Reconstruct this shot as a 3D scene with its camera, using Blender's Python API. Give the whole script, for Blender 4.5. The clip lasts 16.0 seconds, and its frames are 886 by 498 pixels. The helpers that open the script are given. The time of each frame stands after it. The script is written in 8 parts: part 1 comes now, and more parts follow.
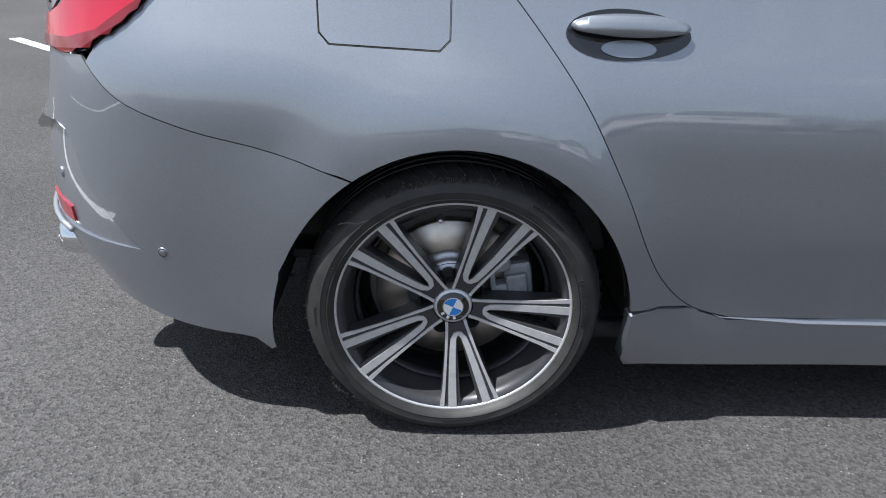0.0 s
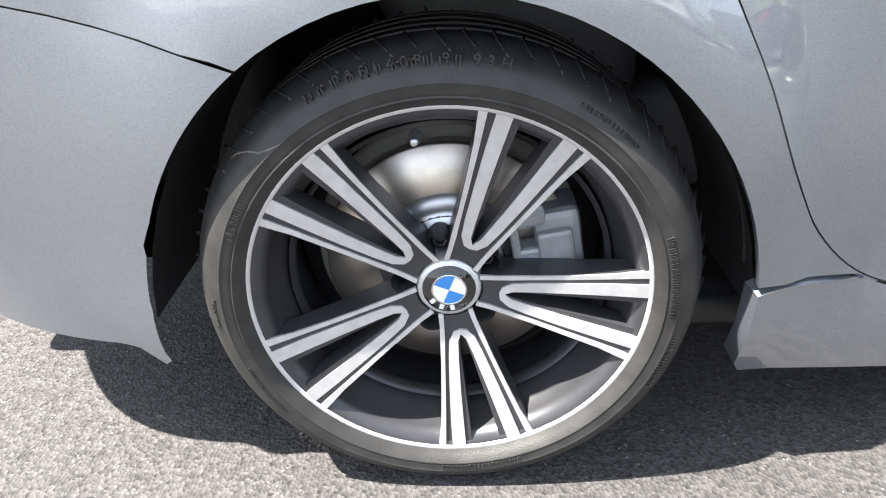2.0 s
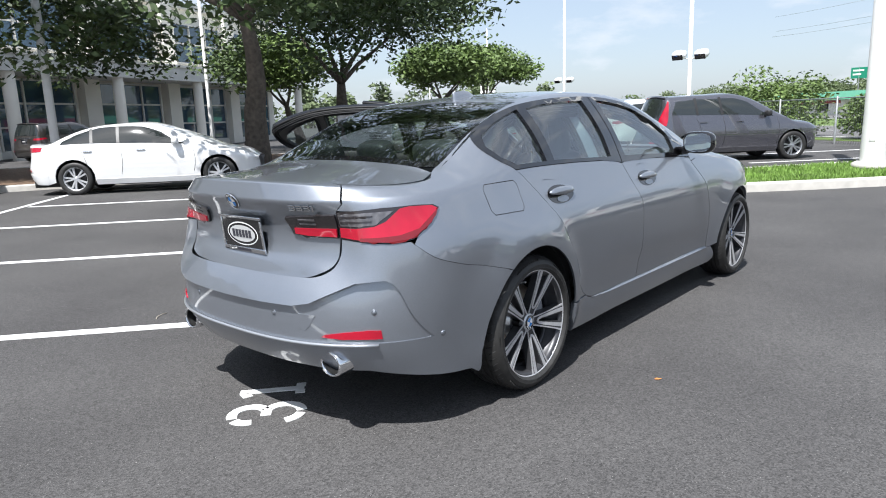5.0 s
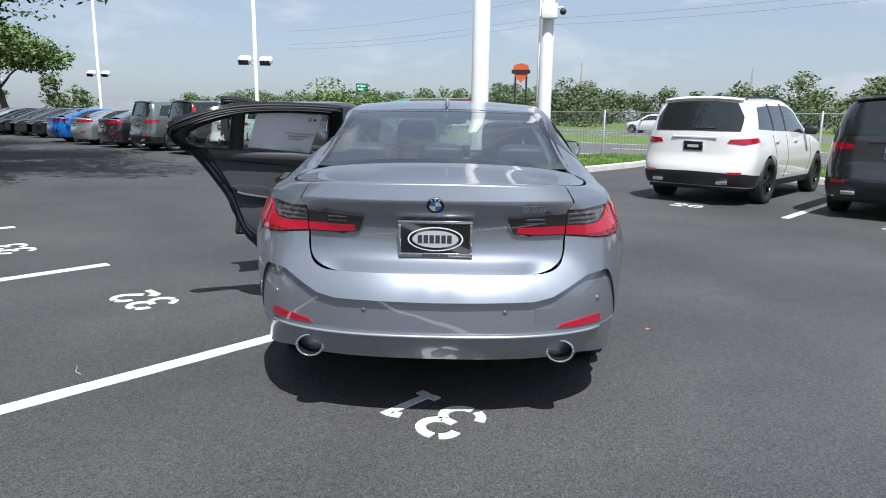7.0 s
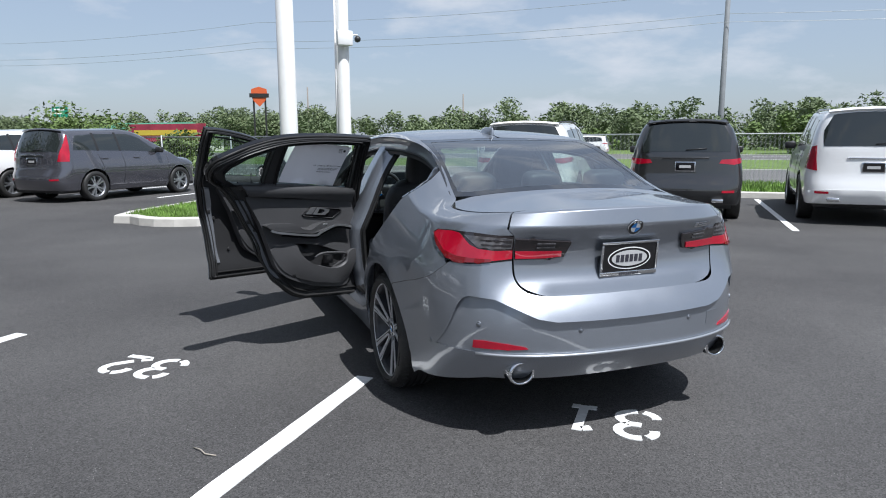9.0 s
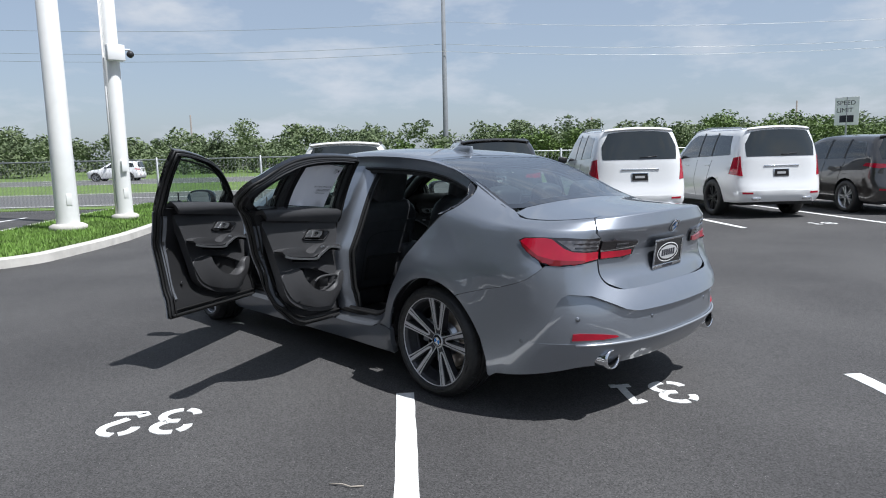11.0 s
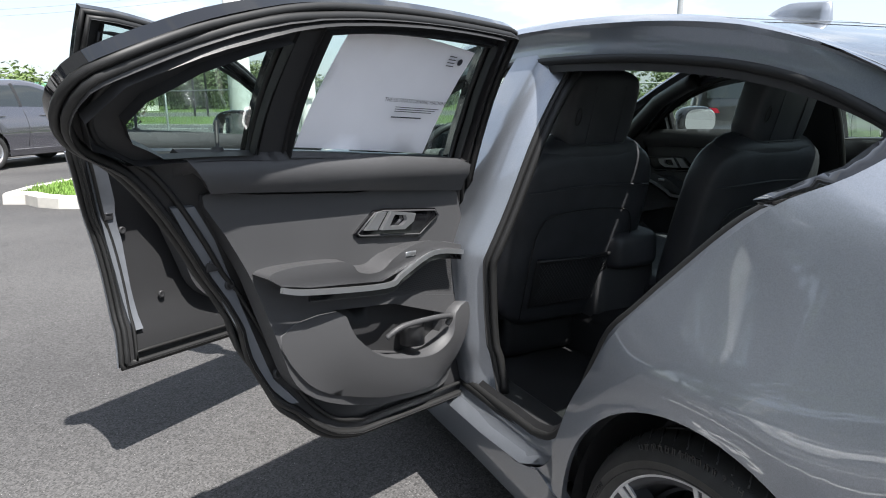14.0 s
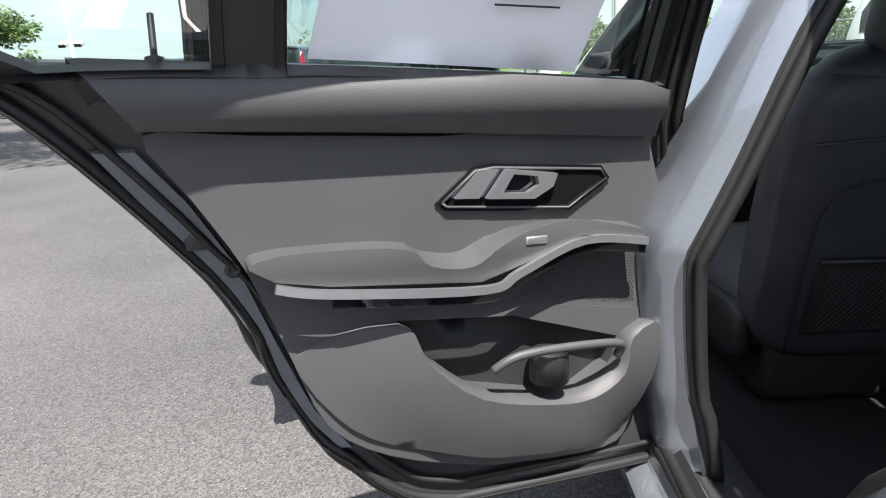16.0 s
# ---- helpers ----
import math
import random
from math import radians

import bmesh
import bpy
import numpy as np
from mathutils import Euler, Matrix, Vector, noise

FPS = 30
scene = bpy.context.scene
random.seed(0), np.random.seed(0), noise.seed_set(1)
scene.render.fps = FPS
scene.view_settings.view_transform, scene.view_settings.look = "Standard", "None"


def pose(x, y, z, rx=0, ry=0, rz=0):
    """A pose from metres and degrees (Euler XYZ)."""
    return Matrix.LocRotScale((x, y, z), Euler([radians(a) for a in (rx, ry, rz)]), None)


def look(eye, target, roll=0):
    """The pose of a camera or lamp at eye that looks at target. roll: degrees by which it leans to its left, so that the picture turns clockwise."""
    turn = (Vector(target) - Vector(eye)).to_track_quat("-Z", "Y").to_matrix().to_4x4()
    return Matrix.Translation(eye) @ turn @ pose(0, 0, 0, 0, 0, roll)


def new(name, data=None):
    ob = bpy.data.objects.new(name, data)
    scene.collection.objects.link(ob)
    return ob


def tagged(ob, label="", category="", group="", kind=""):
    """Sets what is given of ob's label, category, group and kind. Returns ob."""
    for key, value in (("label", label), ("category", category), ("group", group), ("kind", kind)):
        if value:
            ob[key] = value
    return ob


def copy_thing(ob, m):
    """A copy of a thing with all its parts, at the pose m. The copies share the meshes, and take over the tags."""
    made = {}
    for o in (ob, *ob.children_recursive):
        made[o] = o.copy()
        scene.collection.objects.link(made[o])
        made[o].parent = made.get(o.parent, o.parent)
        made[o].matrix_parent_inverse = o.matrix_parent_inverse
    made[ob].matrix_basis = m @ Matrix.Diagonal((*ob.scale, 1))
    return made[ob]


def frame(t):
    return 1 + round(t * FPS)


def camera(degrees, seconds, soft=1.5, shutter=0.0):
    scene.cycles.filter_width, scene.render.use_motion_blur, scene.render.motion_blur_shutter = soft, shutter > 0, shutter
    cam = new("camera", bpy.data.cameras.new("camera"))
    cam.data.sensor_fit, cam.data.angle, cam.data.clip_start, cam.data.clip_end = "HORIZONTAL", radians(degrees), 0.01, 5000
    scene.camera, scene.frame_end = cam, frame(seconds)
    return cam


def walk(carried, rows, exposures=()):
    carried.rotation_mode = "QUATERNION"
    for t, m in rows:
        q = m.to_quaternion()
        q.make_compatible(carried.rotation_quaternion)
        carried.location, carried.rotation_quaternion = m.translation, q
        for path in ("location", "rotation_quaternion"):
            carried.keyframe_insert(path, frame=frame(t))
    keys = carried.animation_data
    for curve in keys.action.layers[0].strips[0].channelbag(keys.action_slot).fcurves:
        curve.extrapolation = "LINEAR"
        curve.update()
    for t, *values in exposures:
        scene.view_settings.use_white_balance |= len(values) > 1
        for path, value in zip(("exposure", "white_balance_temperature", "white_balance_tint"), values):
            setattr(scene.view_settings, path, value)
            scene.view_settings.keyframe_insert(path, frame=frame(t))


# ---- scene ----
cam = camera(67.2, 16.0, soft=1.05)
PATH = [
    (0, (2.132, -0.085, 1.066), (0.326, -0.004, 0.21), 2.6),
    (0.5, (1.658, -0.04, 0.93), (-0.017, 0.011, -0.162), 2.4),
    (1, (1.352, 0.019, 0.802), (-0.207, -0.095, -0.446), 1.5),
    (1.5, (1.304, 0.031, 0.734), (-0.221, -0.068, -0.556), 1.1),
    (2, (1.596, 0.019, 0.799), (-0.145, -0.041, -0.183), -1.8),
    (2.5, (2.028, -0.103, 0.89), (0.193, 0.001, 0.099), -1.1),
    (2.8, (2.292, -0.269, 0.939), (0.442, 0.001, 0.229), -0.8),
    (3, (2.474, -0.422, 0.961), (0.59, -0.022, 0.421), -0.3),
    (3.5, (2.785, -0.878, 1.091), (0.992, -0.119, 0.632), -2.5),
    (4, (2.914, -1.444, 1.194), (1.23, -0.447, 0.781), -1.7),
    (4.5, (2.84, -2.028, 1.256), (1.304, -0.81, 0.856), -2.5),
    (5, (2.586, -2.56, 1.295), (1.286, -1.089, 0.91), -2.0),
    (5.2, (2.466, -2.759, 1.309), (1.241, -1.229, 0.909), -1.9),
    (7.3, (-0.027, -3.762, 1.342), (-0.034, -1.798, 0.964), 0.9),
    (7.5, (-0.062, -3.756, 1.332), (-0.141, -1.792, 0.964), -0.1),
    (8, (-0.669, -3.736, 1.354), (-0.452, -1.785, 0.97), -0.9),
    (8.5, (-1.278, -3.647, 1.364), (-0.802, -1.734, 1.03), 0.0),
    (9, (-1.913, -3.476, 1.368), (-1.191, -1.639, 1.045), -0.2),
    (9.5, (-2.476, -3.171, 1.378), (-1.476, -1.466, 1.078), 0.1),
    (9.7, (-2.676, -3.03, 1.409), (-1.598, -1.371, 1.115), -0.4),
    (11.8, (-3.533, -2.379, 1.342), (-2.083, -1.036, 1.038), -0.3),
    (12, (-3.409, -2.206, 1.337), (-1.958, -0.87, 1.006), 0.1),
    (12.5, (-2.99, -1.785, 1.309), (-1.592, -0.404, 0.937), 0.4),
    (13, (-2.542, -1.38, 1.319), (-1.217, 0.057, 0.895), 0.0),
    (13.5, (-2.062, -1.033, 1.3), (-0.912, 0.533, 0.825), 0.7),
    (14, (-1.694, -0.684, 1.213), (-0.841, 1.07, 0.77), -0.7),
    (14.5, (-1.376, -0.478, 1.182), (-0.911, 1.415, 0.734), -1.5),
    (15, (-1.18, -0.431, 1.168), (-1.098, 1.51, 0.689), -0.4),
    (15.5, (-1.113, -0.396, 1.121), (-1.19, 1.544, 0.64), -1.6),
    (16, (-1.15, -0.153, 1.094), (-1.222, 1.774, 0.562), -3.6),
]
walk(cam, [(t, look(eye, target, roll)) for t, eye, target, roll in PATH], [
    (0.0, 0.85, 6150, 10), (0.5, 1.1, 6400, 10), (1.0, 2.1, 6600, 10), (1.5, 2.35, 6600, 10), (2.0, 2.35, 6700, 10), (2.5, 1.75, 6800, 10), (3.2, 1.08, 6650, 10), (4.0, 1.05, 6450, 10), (4.5, 1.0, 6300, 10), (5.0, 0.9, 6200, 10),
    (7.5, 0.45, 6000, 10), (9.5, 0.42, 6000, 10), (12.0, 0.33, 6050, 10), (13.0, 0.55, 6150, 10), (13.5, 1.0, 6350, 9), (14.0, 1.4, 6400, 10), (14.5, 1.85, 6450, 10), (15.0, 1.82, 6550, 10), (16.0, 1.85, 6550, 10)])

# ---- world ----
SUN_EL, SUN_AZ = 61.5, -74.0   # elevation, and the way towards the sun, degrees from +x to +y
world = bpy.data.worlds.new("sky")
scene.world = world
world.use_nodes = True
wn, wl = world.node_tree.nodes, world.node_tree.links
sky = wn.new("ShaderNodeTexSky")
sky.sky_type, sky.sun_disc = "NISHITA", False
sky.sun_elevation, sky.sun_rotation = radians(SUN_EL), radians(90 - SUN_AZ)
sky.air_density, sky.dust_density, sky.ozone_density = 1.0, 1.5, 1.0
wn["Background"].inputs["Strength"].default_value = 0.13
# thin broken cloud over a hazy blue
tc, mp, cn, cr, mx = wn.new("ShaderNodeTexCoord"), wn.new("ShaderNodeMapping"), wn.new("ShaderNodeTexNoise"), wn.new("ShaderNodeValToRGB"), wn.new("ShaderNodeMix")
mp.inputs["Scale"].default_value = (1.0, 1.0, 2.9)
mp.inputs["Location"].default_value = (0.3, 0.1, 0.0)
cn.inputs["Scale"].default_value, cn.inputs["Detail"].default_value, cn.inputs["Roughness"].default_value = 5.2, 10, 0.58
cr.color_ramp.elements[0].position, cr.color_ramp.elements[1].position = 0.50, 0.70
cr.color_ramp.elements[0].color, cr.color_ramp.elements[1].color = (0.0, 0.0, 0.0, 1), (0.95, 0.95, 0.95, 1)
mx.data_type = "RGBA"
hz = wn.new("ShaderNodeMix")
hz.data_type = "RGBA"
hz.inputs[0].default_value = 0.68
hz.inputs[7].default_value = (2.38, 2.62, 2.95, 1)
mx.inputs[7].default_value = (3.9, 4.05, 4.25, 1)
wl.new(tc.outputs["Generated"], mp.inputs[0])
wl.new(mp.outputs[0], cn.inputs["Vector"])
wl.new(cn.outputs["Fac"], cr.inputs[0])
wl.new(cr.outputs[0], mx.inputs[0])
wl.new(sky.outputs[0], hz.inputs[6])
wl.new(hz.outputs[2], mx.inputs[6])
wl.new(mx.outputs[2], wn["Background"].inputs[0])
sun = new("sun", bpy.data.lights.new("sun", "SUN"))
sun.data.energy, sun.data.angle, sun.data.color = 5.0, radians(0.55), (1.0, 0.965, 0.92)
sa, se = radians(SUN_AZ), radians(SUN_EL)
sun.matrix_world = look((0, 0, 30), (-math.cos(sa) * math.cos(se), -math.sin(sa) * math.cos(se), 30 - math.sin(se)))

# ---- materials ----
def mat(name, color, rough=0.5, metal=0.0, noise_amt=0.0, noise_scale=20.0, bump=0.0, bump_scale=200.0, coat=0.0, trans=0.0, emit=None, ior=1.45, spec=0.5, color2=None):
    m = bpy.data.materials.new(name)
    m.use_nodes = True
    n, l = m.node_tree.nodes, m.node_tree.links
    b = n["Principled BSDF"]
    b.inputs["Base Color"].default_value = (*color, 1)
    b.inputs["Roughness"].default_value = rough
    b.inputs["Metallic"].default_value = metal
    b.inputs["IOR"].default_value = ior
    b.inputs["Specular IOR Level"].default_value = spec
    b.inputs["Coat Weight"].default_value = coat
    b.inputs["Coat Roughness"].default_value = 0.02
    b.inputs["Transmission Weight"].default_value = trans
    if emit:
        b.inputs["Emission Color"].default_value = (*color, 1)
        b.inputs["Emission Strength"].default_value = emit
    co = n.new("ShaderNodeTexCoord")
    if noise_amt or color2:
        t = n.new("ShaderNodeTexNoise")
        t.inputs["Scale"].default_value, t.inputs["Detail"].default_value = noise_scale, 6
        l.new(co.outputs["Object"], t.inputs["Vector"])
        r = n.new("ShaderNodeValToRGB")
        lo = color2 if color2 else tuple(c * (1 - noise_amt) for c in color)
        hi = color if color2 else tuple(min(1, c * (1 + noise_amt)) for c in color)
        r.color_ramp.elements[0].position, r.color_ramp.elements[1].position = 0.3, 0.7
        r.color_ramp.elements[0].color, r.color_ramp.elements[1].color = (*lo, 1), (*hi, 1)
        l.new(t.outputs["Fac"], r.inputs[0])
        l.new(r.outputs[0], b.inputs["Base Color"])
    if bump:
        t = n.new("ShaderNodeTexNoise")
        t.inputs["Scale"].default_value, t.inputs["Detail"].default_value = bump_scale, 3
        l.new(co.outputs["Object"], t.inputs["Vector"])
        u = n.new("ShaderNodeBump")
        u.inputs["Strength"].default_value, u.inputs["Distance"].default_value = bump, 0.004
        l.new(t.outputs["Fac"], u.inputs["Height"])
        l.new(u.outputs[0], b.inputs["Normal"])
    return m


def paint(name, color, metal=0.0, rough=0.35):
    """Car paint: flakes under a clear coat."""
    m = mat(name, color, rough, metal, coat=1.0)
    n, l = m.node_tree.nodes, m.node_tree.links
    m.node_tree.nodes["Principled BSDF"].inputs["Coat Roughness"].default_value = 0.03
    m.node_tree.nodes["Principled BSDF"].inputs["Coat IOR"].default_value = 1.8
    if metal:
        co, v, r = n.new("ShaderNodeTexCoord"), n.new("ShaderNodeTexVoronoi"), n.new("ShaderNodeMix")
        v.inputs["Scale"].default_value = 900
        l.new(co.outputs["Object"], v.inputs["Vector"])
        r.data_type = "RGBA"
        r.inputs[6].default_value, r.inputs[7].default_value = (*[c * 0.86 for c in color], 1), (*[c * 1.14 for c in color], 1)
        l.new(v.outputs["Color"], r.inputs[0])
        l.new(r.outputs[2], n["Principled BSDF"].inputs["Base Color"])
    return m


def asphalt_mat(name, dark, light, speck):
    m = bpy.data.materials.new(name)
    m.use_nodes = True
    n, l = m.node_tree.nodes, m.node_tree.links
    b = n["Principled BSDF"]
    co = n.new("ShaderNodeTexCoord")

    def tex(kind, scale, detail=4.0):
        t = n.new(kind)
        t.inputs["Scale"].default_value = scale
        if kind == "ShaderNodeTexNoise":
            t.inputs["Detail"].default_value = detail
        l.new(co.outputs["Object"], t.inputs["Vector"])
        return t

    def ramp(a, b_, ca, cb, src):
        r = n.new("ShaderNodeValToRGB")
        r.color_ramp.elements[0].position, r.color_ramp.elements[1].position = a, b_
        r.color_ramp.elements[0].color, r.color_ramp.elements[1].color = (*ca, 1), (*cb, 1)
        l.new(src, r.inputs[0])
        return r.outputs[0]

    def mix(fac, a, b_, mode="MIX"):
        x = n.new("ShaderNodeMix")
        x.data_type, x.blend_type = "RGBA", mode
        for s, k in ((fac, 0), (a, 6), (b_, 7)):
            if isinstance(s, (float, int)):
                x.inputs[k].default_value = s
            else:
                l.new(s, x.inputs[k])
        return x.outputs[2]
    broad = ramp(0.3, 0.75, dark, light, tex("ShaderNodeTexNoise", 0.55, 5).outputs["Fac"])
    stone = tex("ShaderNodeTexVoronoi", 165)
    grains = ramp(0.0, 1.0, (0.36, 0.36, 0.36), (1.64, 1.64, 1.64), stone.outputs["Color"])
    col = mix(1.0, broad, grains, "MULTIPLY")
    pale = tex("ShaderNodeTexVoronoi", 80)
    dots = ramp(0.10, 0.16, (1, 1, 1), (0, 0, 0), pale.outputs["Distance"])
    few = ramp(0.55, 0.60, (0, 0, 0), (1, 1, 1), tex("ShaderNodeTexNoise", 17, 3).outputs["Fac"])
    col = mix(mix(1.0, dots, few, "MULTIPLY"), col, ramp(0, 1, speck, speck, stone.outputs["Distance"]))
    l.new(col, b.inputs["Base Color"])
    b.inputs["Roughness"].default_value = 0.82
    b.inputs["Specular IOR Level"].default_value = 0.35
    u = n.new("ShaderNodeBump")
    u.inputs["Strength"].default_value, u.inputs["Distance"].default_value = 0.8, 0.0028
    l.new(stone.outputs["Distance"], u.inputs["Height"])
    l.new(u.outputs[0], b.inputs["Normal"])
    return m


PAINT = paint("grey_metallic_paint", (0.240, 0.260, 0.293), 0.71, 0.38)
# matt body grey, darkened to carry the shade on the latch faces
SHADEPAINT = mat("shaded_grey_paint", (0.105, 0.112, 0.125), 0.55, noise_amt=0.1, noise_scale=20)
ASPHALT = asphalt_mat("asphalt", (0.046, 0.0445, 0.0445), (0.080, 0.0775, 0.076), (0.30, 0.29, 0.28))
LINE = mat("white_road_paint", (0.74, 0.74, 0.72), 0.75, noise_amt=0.10, noise_scale=30, bump=0.3, bump_scale=300)
BLACK = mat("black_plastic", (0.022, 0.022, 0.023), 0.45, bump=0.1, bump_scale=900)
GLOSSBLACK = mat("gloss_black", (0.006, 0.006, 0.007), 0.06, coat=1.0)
RUBBER = mat("tyre_rubber", (0.024, 0.0235, 0.0225), 0.52, noise_amt=0.3, noise_scale=30, bump=0.15, bump_scale=400)
SILVER = mat("machined_alloy", (0.60, 0.605, 0.62), 0.38, 0.62, noise_amt=0.08, noise_scale=60)
GREYALLOY = mat("dark_grey_alloy", (0.06, 0.061, 0.066), 0.38, 0.5, noise_amt=0.1, noise_scale=40)
CHROME = mat("chrome", (0.75, 0.76, 0.78), 0.07, 1.0)
STEEL = mat("brushed_steel", (0.62, 0.56, 0.50), 0.36, 0.95, noise_amt=0.35, noise_scale=14)
CASTIRON = mat("cast_grey_caliper", (0.30, 0.31, 0.33), 0.55, 0.4, noise_amt=0.15, noise_scale=40)
DARKRED = mat("dark_red_lens", (0.16, 0.004, 0.008), 0.07, coat=1.0)
REDLENS = mat("red_lens", (0.36, 0.003, 0.020), 0.08, coat=1.0, noise_amt=0.2, noise_scale=8)
DARKLENS = mat("smoked_lens", (0.02, 0.016, 0.017), 0.06, coat=1.0)
CLEARLENS = mat("clear_lens", (0.11, 0.105, 0.11), 0.1, 0.3, coat=1.0, noise_amt=0.5, noise_scale=40)
WHITE = mat("white_plastic", (0.78, 0.78, 0.77), 0.4)
PAPER = mat("white_paper", (0.78, 0.78, 0.82), 0.8, noise_amt=0.03, noise_scale=6)
INK = mat("dark_ink", (0.03, 0.03, 0.04), 0.8)
BLUE = mat("badge_blue", (0.02, 0.22, 0.62), 0.15, coat=1.0)
LEATHER = mat("black_leather", (0.048, 0.049, 0.054), 0.44, noise_amt=0.2, noise_scale=8, bump=0.25, bump_scale=350)
TRIM = mat("dark_door_trim", (0.046, 0.046, 0.048), 0.50, noise_amt=0.08, noise_scale=3, bump=0.22, bump_scale=700)
CARPET = mat("black_carpet", (0.010, 0.010, 0.011), 0.95, bump=0.6, bump_scale=500)
SEAL = mat("rubber_seal", (0.010, 0.010, 0.010), 0.55)
ALU = mat("satin_aluminium", (0.55, 0.56, 0.58), 0.3, 0.9)


def glass_mat(name, tint, through_, rough=0.0, sheen=0.24):
    """A thin pane: mirror by Fresnel over clear, tinted transparency."""
    m = bpy.data.materials.new(name)
    m.use_nodes = True
    n, l = m.node_tree.nodes, m.node_tree.links
    n.remove(n["Principled BSDF"])
    out = n["Material Output"]
    clear, gloss, mx, fr = n.new("ShaderNodeBsdfTransparent"), n.new("ShaderNodeBsdfGlossy"), n.new("ShaderNodeMixShader"), n.new("ShaderNodeLayerWeight")
    p5, sc = n.new("ShaderNodeMath"), n.new("ShaderNodeMath")
    p5.operation, sc.operation = "POWER", "MULTIPLY_ADD"
    p5.inputs[1].default_value, sc.inputs[1].default_value, sc.inputs[2].default_value = 5.0, 1 - sheen, sheen
    clear.inputs[0].default_value = (*[c * through_ for c in tint], 1)
    gloss.inputs["Roughness"].default_value = rough
    gloss.inputs["Color"].default_value = (1, 1, 1, 1)
    fr.inputs["Blend"].default_value = 0.5
    l.new(fr.outputs["Facing"], p5.inputs[0])
    l.new(p5.outputs[0], sc.inputs[0])
    l.new(sc.outputs[0], mx.inputs[0])
    l.new(clear.outputs[0], mx.inputs[1])
    l.new(gloss.outputs[0], mx.inputs[2])
    l.new(mx.outputs[0], out.inputs[0])
    return m


GLASS = glass_mat("car_glass", (0.84, 0.97, 0.92), 0.86)
REARGLASS = glass_mat("rear_glass", (0.86, 0.97, 0.93), 0.90, sheen=0.31)
DARKGLASS = glass_mat("privacy_glass", (0.8, 0.9, 0.95), 0.10)

# ---- geometry helpers ----
from mathutils.geometry import delaunay_2d_cdt


def lin(tab, v):
    if v <= tab[0][0]:
        return tab[0][1]
    for (a, p), (b, q) in zip(tab, tab[1:]):
        if v <= b:
            return p + (q - p) * (v - a) / (b - a)
    return tab[-1][1]


def smooth(tab, v):
    """Catmull-Rom through the table, with flat ends outside it."""
    if v <= tab[0][0]:
        return tab[0][1]
    if v >= tab[-1][0]:
        return tab[-1][1]
    for i in range(len(tab) - 1):
        if v <= tab[i + 1][0]:
            break
    (x1, y1), (x2, y2) = tab[i], tab[i + 1]
    x0, y0 = tab[max(i - 1, 0)]
    x3, y3 = tab[min(i + 2, len(tab) - 1)]
    h = x2 - x1
    m1 = (y2 - y0) / (x2 - x0) if x2 > x0 else 0
    m2 = (y3 - y1) / (x3 - x1) if x3 > x1 else 0
    u = (v - x1) / h
    return (2*u**3 - 3*u*u + 1) * y1 + (u**3 - 2*u*u + u) * h * m1 + (3*u*u - 2*u**3) * y2 + (u**3 - u*u) * h * m2


def curve_pts(pts, steps=6, closed=False):
    """Catmull-Rom through 2D or 3D points."""
    out, n = [], len(pts)
    for i in range(n if closed else n - 1):
        p = [Vector(pts[(i + k) % n] if closed else pts[min(max(i + k, 0), n - 1)]) for k in (-1, 0, 1, 2)]
        for s in range(steps):
            u = s / steps
            out.append(0.5 * (2*p[1] + (p[2] - p[0])*u + (2*p[0] - 5*p[1] + 4*p[2] - p[3])*u*u + (3*p[1] - p[0] - 3*p[2] + p[3])*u**3))
    if not closed:
        out.append(Vector(pts[-1]))
    return [tuple(p) for p in out]


def obj(name, bm, material, parent=None, shade=True, label=""):
    me = bpy.data.meshes.new(name)
    bm.normal_update()
    bm.to_mesh(me)
    bm.free()
    for m in (material if isinstance(material, (list, tuple)) else [material]):
        me.materials.append(m)
    if shade:
        for p in me.polygons:
            p.use_smooth = True
    ob = new(name, me)
    if parent:
        ob.parent = parent
    if label:
        ob["label"] = label
    return ob


def part(name, bm, material, parent, label="", shade=True):
    return obj(name, bm, material, parent, shade, label)


def thing(name, label, category, group="", kind=""):
    return tagged(new(name), label, category, group, kind)


def inside(p, poly):
    x, y, c = p[0], p[1], False
    for (x1, y1), (x2, y2) in zip(poly, poly[1:] + poly[:1]):
        if (y1 > y) != (y2 > y) and x < (x2 - x1) * (y - y1) / (y2 - y1) + x1:
            c = not c
    return c


def densify(poly, step):
    out = []
    for (a, b), (c, d) in zip(poly, poly[1:] + poly[:1]):
        n = max(1, int(math.hypot(c - a, d - b) / step))
        out += [(a + (c - a) * k / n, b + (d - b) * k / n) for k in range(n)]
    return out


